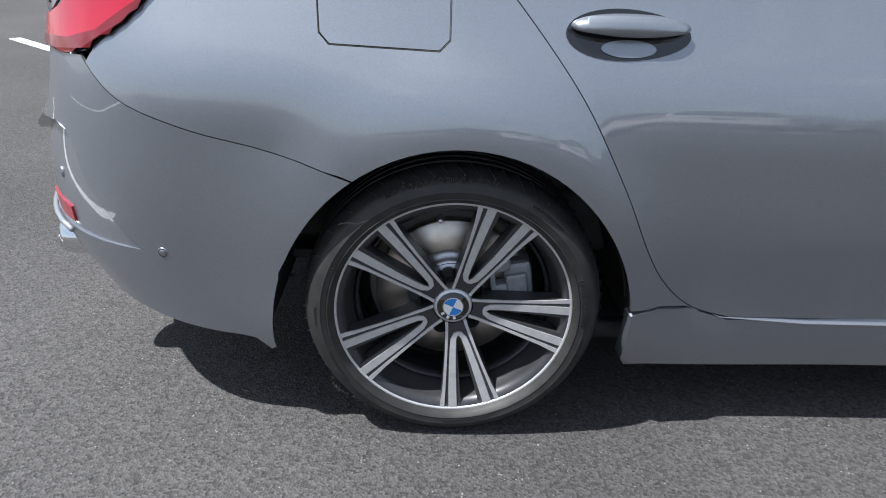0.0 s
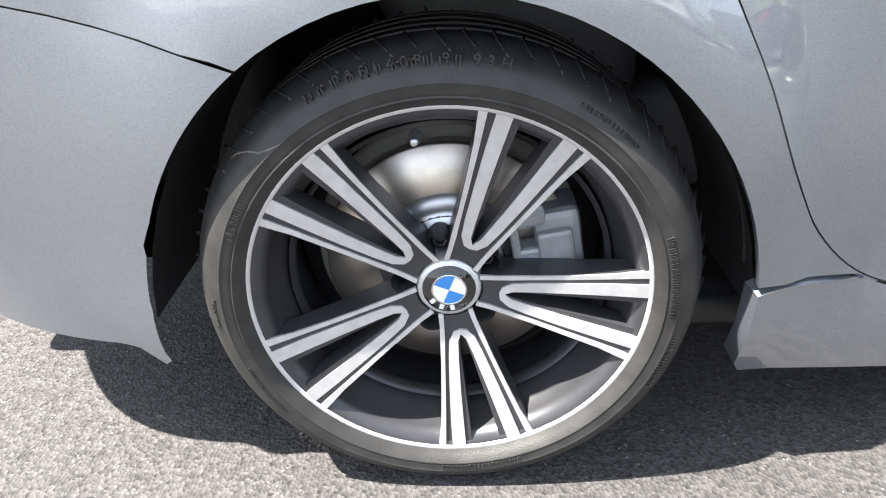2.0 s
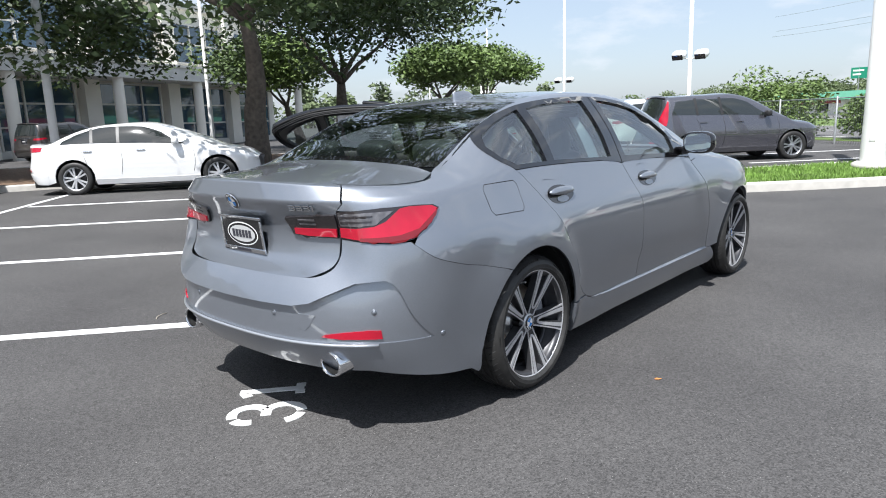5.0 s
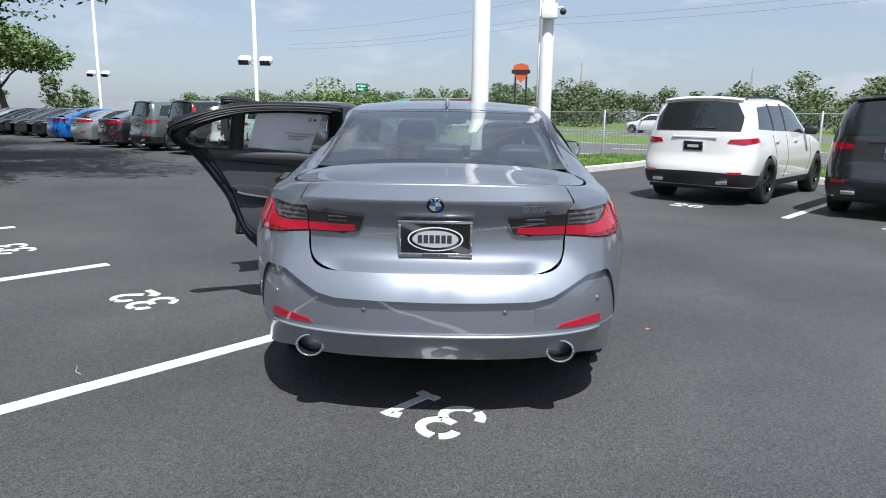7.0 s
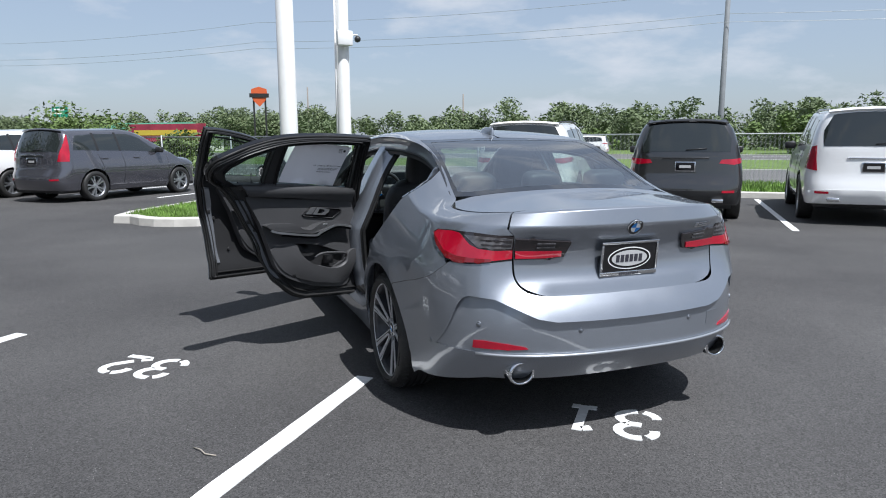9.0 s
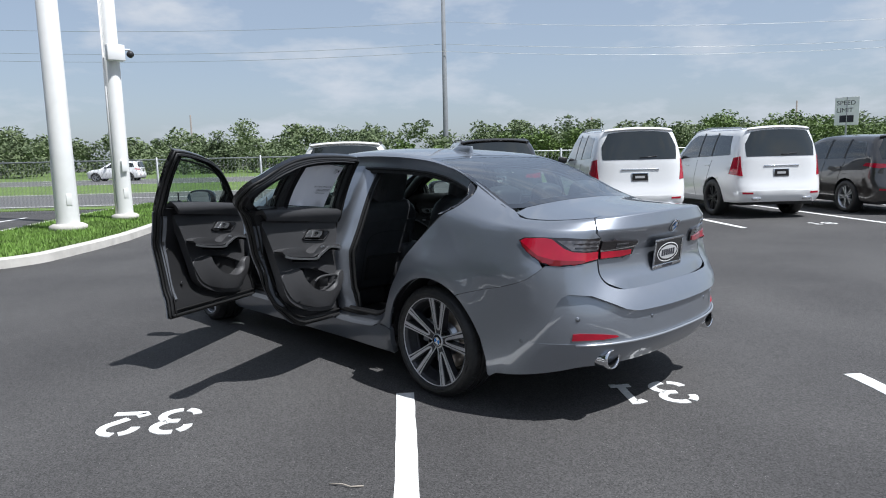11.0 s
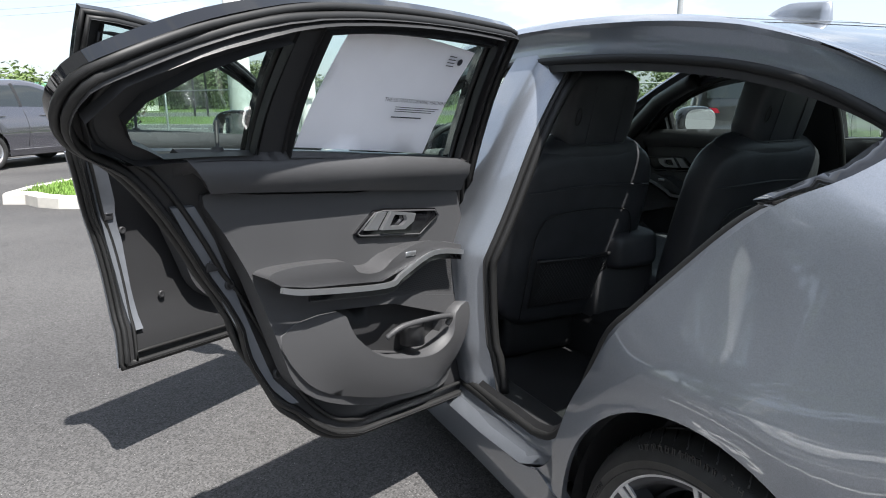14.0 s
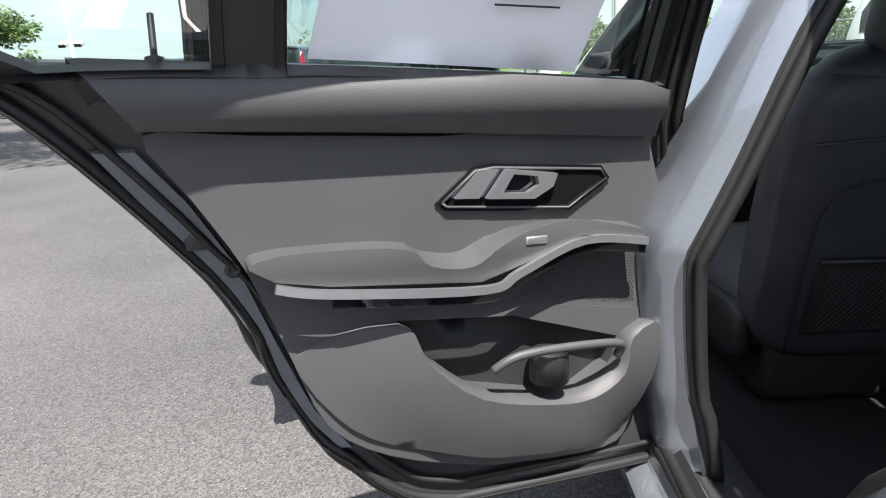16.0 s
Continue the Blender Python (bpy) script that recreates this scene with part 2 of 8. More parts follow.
def sheet(poly, step, holes=()):
    """A flat triangulated sheet inside a polygon: points and triangles."""
    rings = [densify(list(p), step) for p in (poly, *holes)]
    pts, edges = [], []
    for r in rings:
        k = len(pts)
        pts += r
        edges += [(k + i, k + (i + 1) % len(r)) for i in range(len(r))]
    x0, x1 = min(p[0] for p in rings[0]), max(p[0] for p in rings[0])
    y0, y1 = min(p[1] for p in rings[0]), max(p[1] for p in rings[0])
    edge_pts = list(pts)
    gx, gy = int((x1 - x0) / step), int((y1 - y0) / step)
    near = set()
    for p in edge_pts:
        near.add((round((p[0] - x0) / step * 2), round((p[1] - y0) / step * 2)))
    for i in range(1, gx + 1):
        for j in range(1, gy + 1):
            q = (x0 + i * step, y0 + j * step)
            if (2 * i, 2 * j) not in near and inside(q, rings[0]) and not any(inside(q, h) for h in rings[1:]):
                pts.append(q)
    v, e, f, *_ = delaunay_2d_cdt([Vector(p) for p in pts], edges, [], 0, 1e-6)
    keep = []
    for t in f:
        c = (sum(v[i][0] for i in t) / len(t), sum(v[i][1] for i in t) / len(t))
        if inside(c, rings[0]) and not any(inside(c, h) for h in rings[1:]):
            keep.append(t)
    return [tuple(p) for p in v], keep


def mapped(poly, step, fn, holes=(), depth=0.0, lift=0.0, flip=False, bm=None):
    """A sheet laid through fn(u, v) -> (x, y, z), with its rim folded back by depth."""
    pts, tris = sheet(poly, step, holes)
    made = bm or bmesh.new()
    mark = made.verts.layers.int.get("fold") or made.verts.layers.int.new("fold")
    used = sorted({i for t in tris for i in t})
    vs = {i: made.verts.new(fn(*pts[i])) for i in used}
    fs = []
    for t in tris:
        try:
            fs.append(made.faces.new([vs[i] for i in (reversed(t) if flip else t)]))
        except ValueError:
            pass
    made.normal_update()
    if lift:
        nn = {i: vs[i].normal.copy() for i in used}
        for i in used:
            vs[i].co += nn[i] * lift
    if depth:
        rim = [e for f in fs for e in f.edges if len(e.link_faces) == 1 and max(abs(v.co.x) for v in e.verts) > 0.0015]
        norms = {v: v.normal.copy() for e in rim for v in e.verts}
        back = {v: made.verts.new(v.co - n * depth) for v, n in norms.items()}
        for v in back.values():
            v[mark] = 1
        for e in rim:
            a, b = e.verts
            loop = e.link_loops[0]
            if loop.vert is not a:
                a, b = b, a
            made.faces.new((b, a, back[a], back[b]))
    return made


def sharpen(ob, deg=35):
    """Edges sharper than deg are split in the shading."""
    bm = bmesh.new()
    bm.from_mesh(ob.data)
    for e in bm.edges:
        if len(e.link_faces) == 2 and e.calc_face_angle(0) > radians(deg):
            e.smooth = False
    bm.to_mesh(ob.data)
    bm.free()
    return ob


def mirror_x(bm):
    """A mirrored bmesh (x turned over)."""
    for v in bm.verts:
        v.co.x = -v.co.x
    bmesh.ops.reverse_faces(bm, faces=bm.faces)
    return bm


def box(bm, x0, x1, y0, y1, z0, z1, bevel=0.0, m=None):
    r = bmesh.ops.create_cube(bm, size=1.0)
    vs = r["verts"]
    bmesh.ops.scale(bm, vec=(x1 - x0, y1 - y0, z1 - z0), verts=vs)
    bmesh.ops.translate(bm, vec=((x0 + x1) / 2, (y0 + y1) / 2, (z0 + z1) / 2), verts=vs)
    if bevel:
        es = list({e for v in vs for e in v.link_edges})
        r = bmesh.ops.bevel(bm, geom=es, offset=bevel, segments=2, affect="EDGES", profile=0.5)
        vs = list({v for f in r["faces"] for v in f.verts} | {v for v in vs if v.is_valid})
    if m is not None:
        bmesh.ops.transform(bm, matrix=m, verts=vs)
    return vs


def boxed(x0, x1, y0, y1, z0, z1, bevel=0.0, m=None):
    bm = bmesh.new()
    box(bm, x0, x1, y0, y1, z0, z1, bevel, m)
    return bm


def lathe(profile, seg=48, axis="x", closed=False):
    """Turns (r, a) about the axis."""
    bm = bmesh.new()
    rings = []
    for k in range(seg):
        c, s = math.cos(2 * math.pi * k / seg), math.sin(2 * math.pi * k / seg)
        rings.append([bm.verts.new((a, r * c, r * s) if axis == "x" else (r * c, r * s, a) if axis == "z" else (r * s, a, r * c)) for r, a in profile])
    n = len(profile)
    for k in range(seg):
        p, q = rings[k], rings[(k + 1) % seg]
        for i in range(n if closed else n - 1):
            j = (i + 1) % n
            f = [p[i], p[j], q[j], q[i]]
            if (f[0].co - f[3].co).length < 1e-7:
                f = f[:3]
            elif (f[1].co - f[2].co).length < 1e-7:
                f = [f[0], f[1], f[3]]
            bm.faces.new(f)
    bmesh.ops.remove_doubles(bm, verts=bm.verts, dist=1e-6)
    bmesh.ops.recalc_face_normals(bm, faces=bm.faces)
    return bm


def tube(pts, r, seg=8, bm=None, closed=False, radii=None, flat=1.0):
    """A round bar along points."""
    bm = bm or bmesh.new()
    P = [Vector(p) for p in pts]
    n, rings, side = len(P), [], None
    for i, p in enumerate(P):
        d = (P[(i + 1) % n] - P[i - 1]) if closed else (P[min(i + 1, n - 1)] - P[max(i - 1, 0)])
        d.normalize()
        if side is None:
            side = d.orthogonal().normalized()
        side = (side - d * side.dot(d)).normalized()
        up = d.cross(side)
        rr = radii[i] if radii else r
        rings.append([bm.verts.new(p + rr * (side * math.cos(2 * math.pi * k / seg) + up * flat * math.sin(2 * math.pi * k / seg))) for k in range(seg)])
    for i in range(n if closed else n - 1):
        a, b = rings[i], rings[(i + 1) % n]
        for k in range(seg):
            bm.faces.new((a[k], a[(k + 1) % seg], b[(k + 1) % seg], b[k]))
    if not closed:
        bm.faces.new(list(reversed(rings[0])))
        bm.faces.new(rings[-1])
    return bm


def strip(pts, width, height, up=(0, 0, 1), bm=None):
    """A flat bar along points: width across, height along up."""
    bm = bm or bmesh.new()
    P, U = [Vector(p) for p in pts], Vector(up)
    rings = []
    for i, p in enumerate(P):
        d = (P[min(i + 1, len(P) - 1)] - P[max(i - 1, 0)]).normalized()
        s = d.cross(U).normalized() * width / 2
        rings.append([bm.verts.new(p + s * a + U * height * b) for a, b in ((-1, 0), (1, 0), (1, 1), (-1, 1))])
    for a, b in zip(rings, rings[1:]):
        for k in range(4):
            bm.faces.new((a[k], a[(k + 1) % 4], b[(k + 1) % 4], b[k]))
    bm.faces.new(list(reversed(rings[0])))
    bm.faces.new(rings[-1])
    bmesh.ops.recalc_face_normals(bm, faces=bm.faces)
    return bm


def prism(poly, z0, z1, bevel=0.0):
    """A polygon in x, y pulled up from z0 to z1."""
    bm = bmesh.new()
    a = [bm.verts.new((x, y, z0)) for x, y in poly]
    b = [bm.verts.new((x, y, z1)) for x, y in poly]
    n = len(poly)
    for i in range(n):
        bm.faces.new((a[i], a[(i + 1) % n], b[(i + 1) % n], b[i]))
    top = bm.faces.new(b)
    bm.faces.new(list(reversed(a)))
    bmesh.ops.recalc_face_normals(bm, faces=bm.faces)
    if bevel:
        bmesh.ops.bevel(bm, geom=list(top.edges), offset=bevel, segments=2, affect="EDGES", profile=0.5)
    return bm


GLYPHS = {}
for word in ("THE ULTIMATE DRIVING MACHINE", "SPEED", "LIMIT", "2", "5", "/", "4", "0", "R", "1", "9", "3", "H"):
    cu = bpy.data.curves.new("txt", "FONT")
    cu.body, cu.size = word, 1.0
    tmp = bpy.data.objects.new("txt", cu)
    scene.collection.objects.link(tmp)
    GLYPHS[word] = bpy.data.meshes.new_from_object(tmp.evaluated_get(bpy.context.evaluated_depsgraph_get()))
    bpy.data.objects.remove(tmp)
    bpy.data.curves.remove(cu)


def lettering(text, size, m, name, parent, material=None):
    me = GLYPHS[text].copy()
    me.transform(m @ Matrix.Scale(size, 4))
    me.name = name
    me.materials.clear()
    me.materials.append(material or INK)
    ob = new(name, me)
    ob.parent = parent
    return ob


def ease(ob, rounds=2):
    """Even out a panel's shading: normals averaged with their neighbours', its folded rim left as it is."""
    me = ob.data
    nv = len(me.vertices)
    fold = np.zeros(nv, dtype=np.int32)
    if "fold" in me.attributes:
        me.attributes["fold"].data.foreach_get("value", fold)
    nor = np.zeros((nv, 3))
    links = set()
    front = []
    for p in me.polygons:
        ids = list(p.vertices)
        ok = not any(fold[i] for i in ids)
        front.append(ok)
        if ok:
            nor[ids] += np.array(p.normal) * p.area
            links |= {(min(a, b), max(a, b)) for a, b in zip(ids, ids[1:] + ids[:1])}
    e = np.array(sorted(links))
    for _ in range(rounds):
        nor /= np.maximum(1e-9, np.linalg.norm(nor, axis=1))[:, None]
        add = nor.copy()
        np.add.at(add, e[:, 0], nor[e[:, 1]])
        np.add.at(add, e[:, 1], nor[e[:, 0]])
        nor = add
    nor /= np.maximum(1e-9, np.linalg.norm(nor, axis=1))[:, None]
    loops = [(0.0, 0.0, 0.0)] * len(me.loops)
    for p, ok in zip(me.polygons, front):
        if ok:
            for k in p.loop_indices:
                loops[k] = tuple(nor[me.loops[k].vertex_index])
    me.normals_split_custom_set(loops)
    return ob

# ---- the grey sedan: its outer surface ----
Y0, WRAP, POW = -0.42, 1.15, 2.6      # the tail's rounding starts at Y0
LOWER = [(0.15, 0.825), (0.20, 0.848), (0.25, 0.858), (0.32, 0.862), (0.42, 0.874), (0.52, 0.888), (0.62, 0.896), (0.70, 0.9015), (0.755, 0.903), (0.785, 0.897), (0.82, 0.880), (0.87, 0.857), (0.93, 0.831), (1.0, 0.804), (1.06, 0.78)]
TAIL_OUT = [(0.18, -0.90), (0.25, -0.955), (0.30, -0.985), (0.36, -1.035), (0.415, -1.062), (0.48, -1.062), (0.55, -1.062), (0.60, -1.052), (0.66, -1.028), (0.74, -1.008), (0.82, -0.998), (0.90, -0.995), (0.96, -1.0), (1.0, -1.015), (1.04, -1.03), (1.1, -1.03)]
TAIL = [(0.18, -0.90), (0.25, -0.955), (0.30, -0.985), (0.36, -1.035), (0.415, -1.062), (0.48, -1.062), (0.55, -1.066), (0.60, -1.060), (0.645, -1.035), (0.68, -0.995), (0.72, -0.955), (0.78, -0.938), (0.86, -0.942), (0.91, -0.968), (0.95, -0.998), (1.0, -1.018), (1.04, -1.03), (1.1, -1.03)]
BELT = [(-1.2, 0.965), (-0.7, 0.968), (-0.45, 0.985), (-0.2, 1.015), (0.0, 1.03), (0.5, 1.025), (1.0, 1.005), (1.8, 0.972), (2.3, 0.945), (2.8, 0.90), (3.3, 0.80), (3.7, 0.66)]
RAIL_X = [(-1.2, 0.66), (-0.8, 0.69), (-0.6, 0.695), (-0.45, 0.675), (-0.3, 0.645), (-0.1, 0.61), (0.1, 0.594), (0.35, 0.588), (0.95, 0.592), (1.2, 0.600), (1.45, 0.618), (1.7, 0.652), (2.0, 0.70), (2.3, 0.745), (2.6, 0.76), (3.0, 0.74), (3.4, 0.66), (3.7, 0.55)]
RAIL_Z = [(-1.2, 1.005), (-0.8, 1.008), (-0.6, 1.015), (-0.45, 1.035), (-0.3, 1.085), (-0.1, 1.185), (0.1, 1.275), (0.35, 1.345), (0.65, 1.378), (0.95, 1.388), (1.2, 1.378), (1.45, 1.345), (1.7, 1.262), (2.0, 1.135), (2.3, 1.005), (2.6, 0.955), (3.0, 0.90), (3.4, 0.80), (3.7, 0.68)]
SPINE = [(-1.05, 1.040), (-0.8, 1.056), (-0.5, 1.078), (-0.42, 1.092), (-0.2, 1.175), (0.1, 1.278), (0.42, 1.360), (0.7, 1.402), (1.0, 1.420), (1.3, 1.416), (1.55, 1.385), (1.9, 1.27), (2.3, 1.115), (2.55, 1.02), (2.62, 1.0), (3.0, 0.945), (3.3, 0.87), (3.55, 0.76), (3.66, 0.62)]
PLAN = [(-0.42, 0.992), (-0.2, 0.998), (0.1, 1.0), (1.0, 1.0), (1.8, 0.998), (2.4, 0.992), (2.85, 0.985), (3.1, 0.955), (3.35, 0.86), (3.5, 0.72), (3.6, 0.5), (3.66, 0.25)]
SIDE_H, TOP_H = 0.40, 0.60


def raw_low(s, t):
    """Side and tail below the belt."""
    if s >= Y0:
        flare = 0.0
        for c in (0.0, 2.851):
            d = math.hypot(s - c, t - 0.325)
            if d < 0.50 and t > 0.2:
                flare = max(flare, 0.014 * min(1.0, (0.50 - d) / 0.09))
        return Vector((smooth(LOWER, t) * smooth(PLAN, s) + flare, s, t))
    u, sg = (Y0 - s) / WRAP, 1.0
    if u > 1:
        u, sg = 2 - u, -1.0
    th = u * math.pi / 2
    w, k = smooth(LOWER, t) * smooth(PLAN, Y0), min(1.0, max(0.0, (th - 0.72) / 0.3))
    k = k * k * (3 - 2 * k)
    yr = smooth(TAIL_OUT, t) * (1 - k) + smooth(TAIL, t) * k
    e = 2 / POW
    return Vector((sg * w * max(0.0, math.cos(th)) ** e, Y0 - (Y0 - yr) * max(0.0, math.sin(th)) ** e, t))


def top_z(x, y):
    """Height of roof, rear window, boot lid and bonnet."""
    zc, z1, x1 = smooth(SPINE, y), smooth(RAIL_Z, y), smooth(RAIL_X, y)
    return zc - (zc - z1) * min(1.2, abs(x) / x1) ** 2.3


def rail(s):
    if s >= Y0:
        return Vector((smooth(RAIL_X, s), s, smooth(RAIL_Z, s)))
    p = raw_low(s, smooth(BELT, Y0 + (s - Y0) * 0.55))
    q = Vector((p.x * 0.90, Y0 + (p.y - Y0) * 0.965, 0))
    q.z = top_z(q.x, q.y)
    return q


def belt(s):
    return smooth(BELT, s if s >= Y0 else Y0 + (s - Y0) * 0.55)


def raw(s, t):
    tb = belt(s)
    if t <= tb:
        return raw_low(s, t)
    a, b = raw_low(s, tb), rail(s)
    u = (t - tb) / SIDE_H
    if u <= 1:
        p = a.lerp(b, u)
        if s > Y0:
            p.x += 0.022 * math.sin(math.pi * u) * lin([(-0.42, 0.2), (0.1, 1), (1.8, 1), (2.3, 0)], s)
        return p
    v = min(1.0, (t - tb - SIDE_H) / TOP_H)
    if s >= Y0:
        x = b.x * (1 - v)
        return Vector((x, s, top_z(x, s)))
    x, y = b.x * (1 - v), b.y + (-0.5 - b.y) * v
    return Vector((x, y, top_z(x, y)))


def body(s, t, off=0.0):
    """The right-hand outer surface, with its corners eased."""
    p = Vector((0, 0, 0))
    k = 0.030
    for ds, ws in ((-0.03, 0.25), (0, 0.5), (0.03, 0.25)):
        for dt, wt in ((-k, 0.25), (0, 0.5), (k, 0.25)):
            q = raw(s + ds, t + dt)
            p += q * (ws * wt)
    for yc in (0.0, 2.851):
        r = math.hypot(s - yc, t - 0.325)
        if r < 0.46 and t < 0.80:
            u = min(1.0, max(0.0, (0.452 - r) / 0.030))
            p.x += 0.013 * u * u * (3 - 2 * u)
    if 0.45 < s < 2.4 and t < 0.50:
        u = min(1.0, max(0.0, (0.475 - t) / 0.06)) * min(1.0, max(0.0, (s - 0.5) / 0.5)) * min(1.0, max(0.0, (2.4 - s) / 0.3))
        p.x -= 0.011 * u * u * (3 - 2 * u)
    if off:
        a, b = body(s + 0.01, t) - body(s - 0.01, t), body(s, t + 0.01) - body(s, t - 0.01)
        n = a.cross(b).normalized()
        p += n * off
    return p


def s_at(y, z):
    """The wrap value of the tail surface at y, height z."""
    if y >= Y0:
        return y
    u = min(1.0, (Y0 - y) / (Y0 - smooth(TAIL_OUT, z)))
    return Y0 - WRAP * math.asin(u ** (POW / 2)) / (math.pi / 2)


def s_atx(x, z):
    w = smooth(LOWER, z) * smooth(PLAN, Y0)
    return Y0 - WRAP * math.acos(min(1.0, abs(x) / w) ** (POW / 2)) / (math.pi / 2)


def t_at(y, z):
    """The height value of a point of the side at y and real height z above the belt."""
    tb = belt(y)
    return z if z <= tb else tb + SIDE_H * (z - tb) / (smooth(RAIL_Z, y) - tb)

# ---- the grey sedan: its panels ----
CAR = thing("sedan", "grey metallic four-door sedan with both near-side doors open", "car")


def arch(yc, a0, a1, n=26, grow=0.0):
    """Wheel arch rim from angle a0 to a1, degrees from the front."""
    out = []
    for k in range(n + 1):
        a = radians(a0 + (a1 - a0) * k / n)
        r = 0.358 + grow + 0.03 * (1 - math.sin(a)) ** 2
        out.append((yc + r * math.cos(a), 0.325 + r * math.sin(a)))
    return out


def inset(poly, d):
    """A polygon drawn in by d (its points run counter-clockwise)."""
    n, out = len(poly), []
    area = sum(a[0] * b[1] - b[0] * a[1] for a, b in zip(poly, poly[1:] + poly[:1]))
    sg = 1 if area > 0 else -1
    for i in range(n):
        p, q, r = (Vector(poly[(i + k) % n]) for k in (-1, 0, 1))
        a, b = (q - p).normalized(), (r - q).normalized()
        na, nb = Vector((-a.y, a.x)) * sg, Vector((-b.y, b.x)) * sg
        m = (na + nb)
        m = m.normalized() if m.length > 1e-6 else na
        k = max(0.5, m.dot(na))
        out.append(tuple(q + m * d / k))
    return out


def tp(y, z):
    return (y, t_at(y, z))


def tailp(y, z):
    return (s_at(y, z), z)


def tailx(x, z):
    return (s_atx(x, z), z)


def pane(name, poly, step, fn, material, parent, depth=0.012, holes=(), flip=False, lift=0.0, label="", both=False, left=False, sharp=40):
    """One or two mirrored sheets as one part."""
    bm = mapped(poly, step, fn, holes, depth, lift, flip)
    if left:
        mirror_x(bm)
    if both:
        b2 = mirror_x(mapped(poly, step, fn, holes, depth, lift, flip))
        me = bpy.data.meshes.new("half")
        b2.to_mesh(me)
        bm.from_mesh(me)
        b2.free()
        bpy.data.meshes.remove(me)
        bmesh.ops.remove_doubles(bm, verts=bm.verts, dist=0.0008)
    ob = part(name, bm, material, parent, label)
    return sharpen(ob, sharp) if sharp else ob


# outlines shared by neighbouring panels: (place along the car, height)
REAR_SEAM = curve_pts([(0.0, 1.028), (0.10, 0.925), (0.22, 0.775), (0.32, 0.615), (0.395, 0.478), (0.46, 0.392), (0.53, 0.338), (0.62, 0.312)], 5)
FRONT_SEAM = curve_pts([(2.31, 0.300), (2.295, 0.45), (2.24, 0.63), (2.14, 0.79), (2.03, 0.925)], 4)
MID_SEAM = curve_pts([(1.165, 0.302), (1.172, 0.42), (1.168, 0.56), (1.140, 0.73), (1.085, 0.87), (1.035, 0.985)], 4)
DLO = curve_pts([(0.0, 1.03), (-0.085, 1.075), (-0.125, 1.135), (-0.085, 1.20), (0.05, 1.268), (0.2, 1.312), (0.36, 1.340), (0.62, 1.362), (0.95, 1.370), (1.2, 1.358), (1.46, 1.315), (1.70, 1.215), (1.92, 1.075), (2.03, 0.985)], 4)
DLO_T = [tp(*p) for p in DLO]
LAMP = [tailx(0.56, 0.925), tailx(0.62, 0.93), tailx(0.70, 0.938), tailp(-0.70, 0.942), tailp(-0.60, 0.938), tailp(-0.575, 0.925), tailp(-0.63, 0.87), tailp(-0.72, 0.815), tailp(-0.80, 0.805), tailx(0.66, 0.812), tailx(0.56, 0.818)]
BUMP_SEAM = curve_pts([tailp(-0.735, 0.808), tailp(-0.66, 0.742), tailp(-0.55, 0.702), (-0.40, 0.668), (-0.235, 0.625)], 4)

# side frame: quarter, pillar, roof edge and half the roof
arc = arch(0, 126, 2)
deck_edge = [(Y0 - WRAP * k / 14, belt(Y0 - WRAP * k / 14) + SIDE_H + 0.015) for k in range(0, 15)]
roof_front = [(1.52 + 0.06 * k / 6, smooth(BELT, 1.52 + 0.06 * k / 6) + SIDE_H + 0.02 + (TOP_H - 0.02) * k / 6) for k in range(7)]
roof_rear = [(0.34 + 0.08 * k / 6, smooth(BELT, 0.34 + 0.08 * k / 6) + SIDE_H + 0.03 + (TOP_H - 0.03) * k / 6) for k in range(6, -1, -1)]
lamp_out = [LAMP[k] for k in (5, 6, 7)]
kd = max(k for k in range(15) if deck_edge[k][0] > s_atx(0.60, 0.95))
side = list(arc) + [(0.42, 0.342), (0.52, 0.342)] + list(reversed(REAR_SEAM[:-4])) + DLO_T[1:] + [(2.03, 0.93), (2.12, 0.945), (2.33, belt(2.33) + SIDE_H * 0.9)]
side += [(y, smooth(BELT, y) + SIDE_H + 0.02) for y in (2.2, 2.0, 1.8, 1.65)] + roof_front + roof_rear
side += [(y, smooth(BELT, y) + SIDE_H + 0.03) for y in (0.2, 0.05, -0.1, -0.25, -0.36, -0.42)] + deck_edge[1:kd + 1]
side += [tailx(0.592, 0.966), tailx(0.566, 0.931), LAMP[1], LAMP[2], LAMP[3], LAMP[4], LAMP[5], LAMP[6], tailp(-0.70, 0.826)] + BUMP_SEAM[1:]
BODY_SIDE = side
FUEL = [(-0.265, 0.985), (-0.05, 0.985), (-0.03, 0.965), (-0.03, 0.865), (-0.05, 0.845), (-0.255, 0.850), (-0.275, 0.870), (-0.283, 0.965)]
ease(pane("side_panel", side, 0.030, body, PAINT, CAR, holes=[FUEL]))
pane("fuel_flap", inset(FUEL, 0.0035), 0.05, body, PAINT, CAR)
ease(pane("side_panel", side, 0.030, body, PAINT, CAR, left=True))

# black tubes along the shut lines, standing in for the shade inside the gaps
for left in (False, True):
    for nm, line in (("bumper_gap", BUMP_SEAM),) + ((() if left else (("door_gap", REAR_SEAM), ("door_gap", MID_SEAM), ("door_gap", FRONT_SEAM)))):
        bm = tube([body(s, t, -0.0026) for s, t in line], 0.0024, 6)
        part(nm, mirror_x(bm) if left else bm, SEAL, CAR)
fl = inset(FUEL, 0.0012)
part("flap_gap", tube([body(s, t, -0.0020) for s, t in fl + fl[:1]], 0.0020, 6), SEAL, CAR)

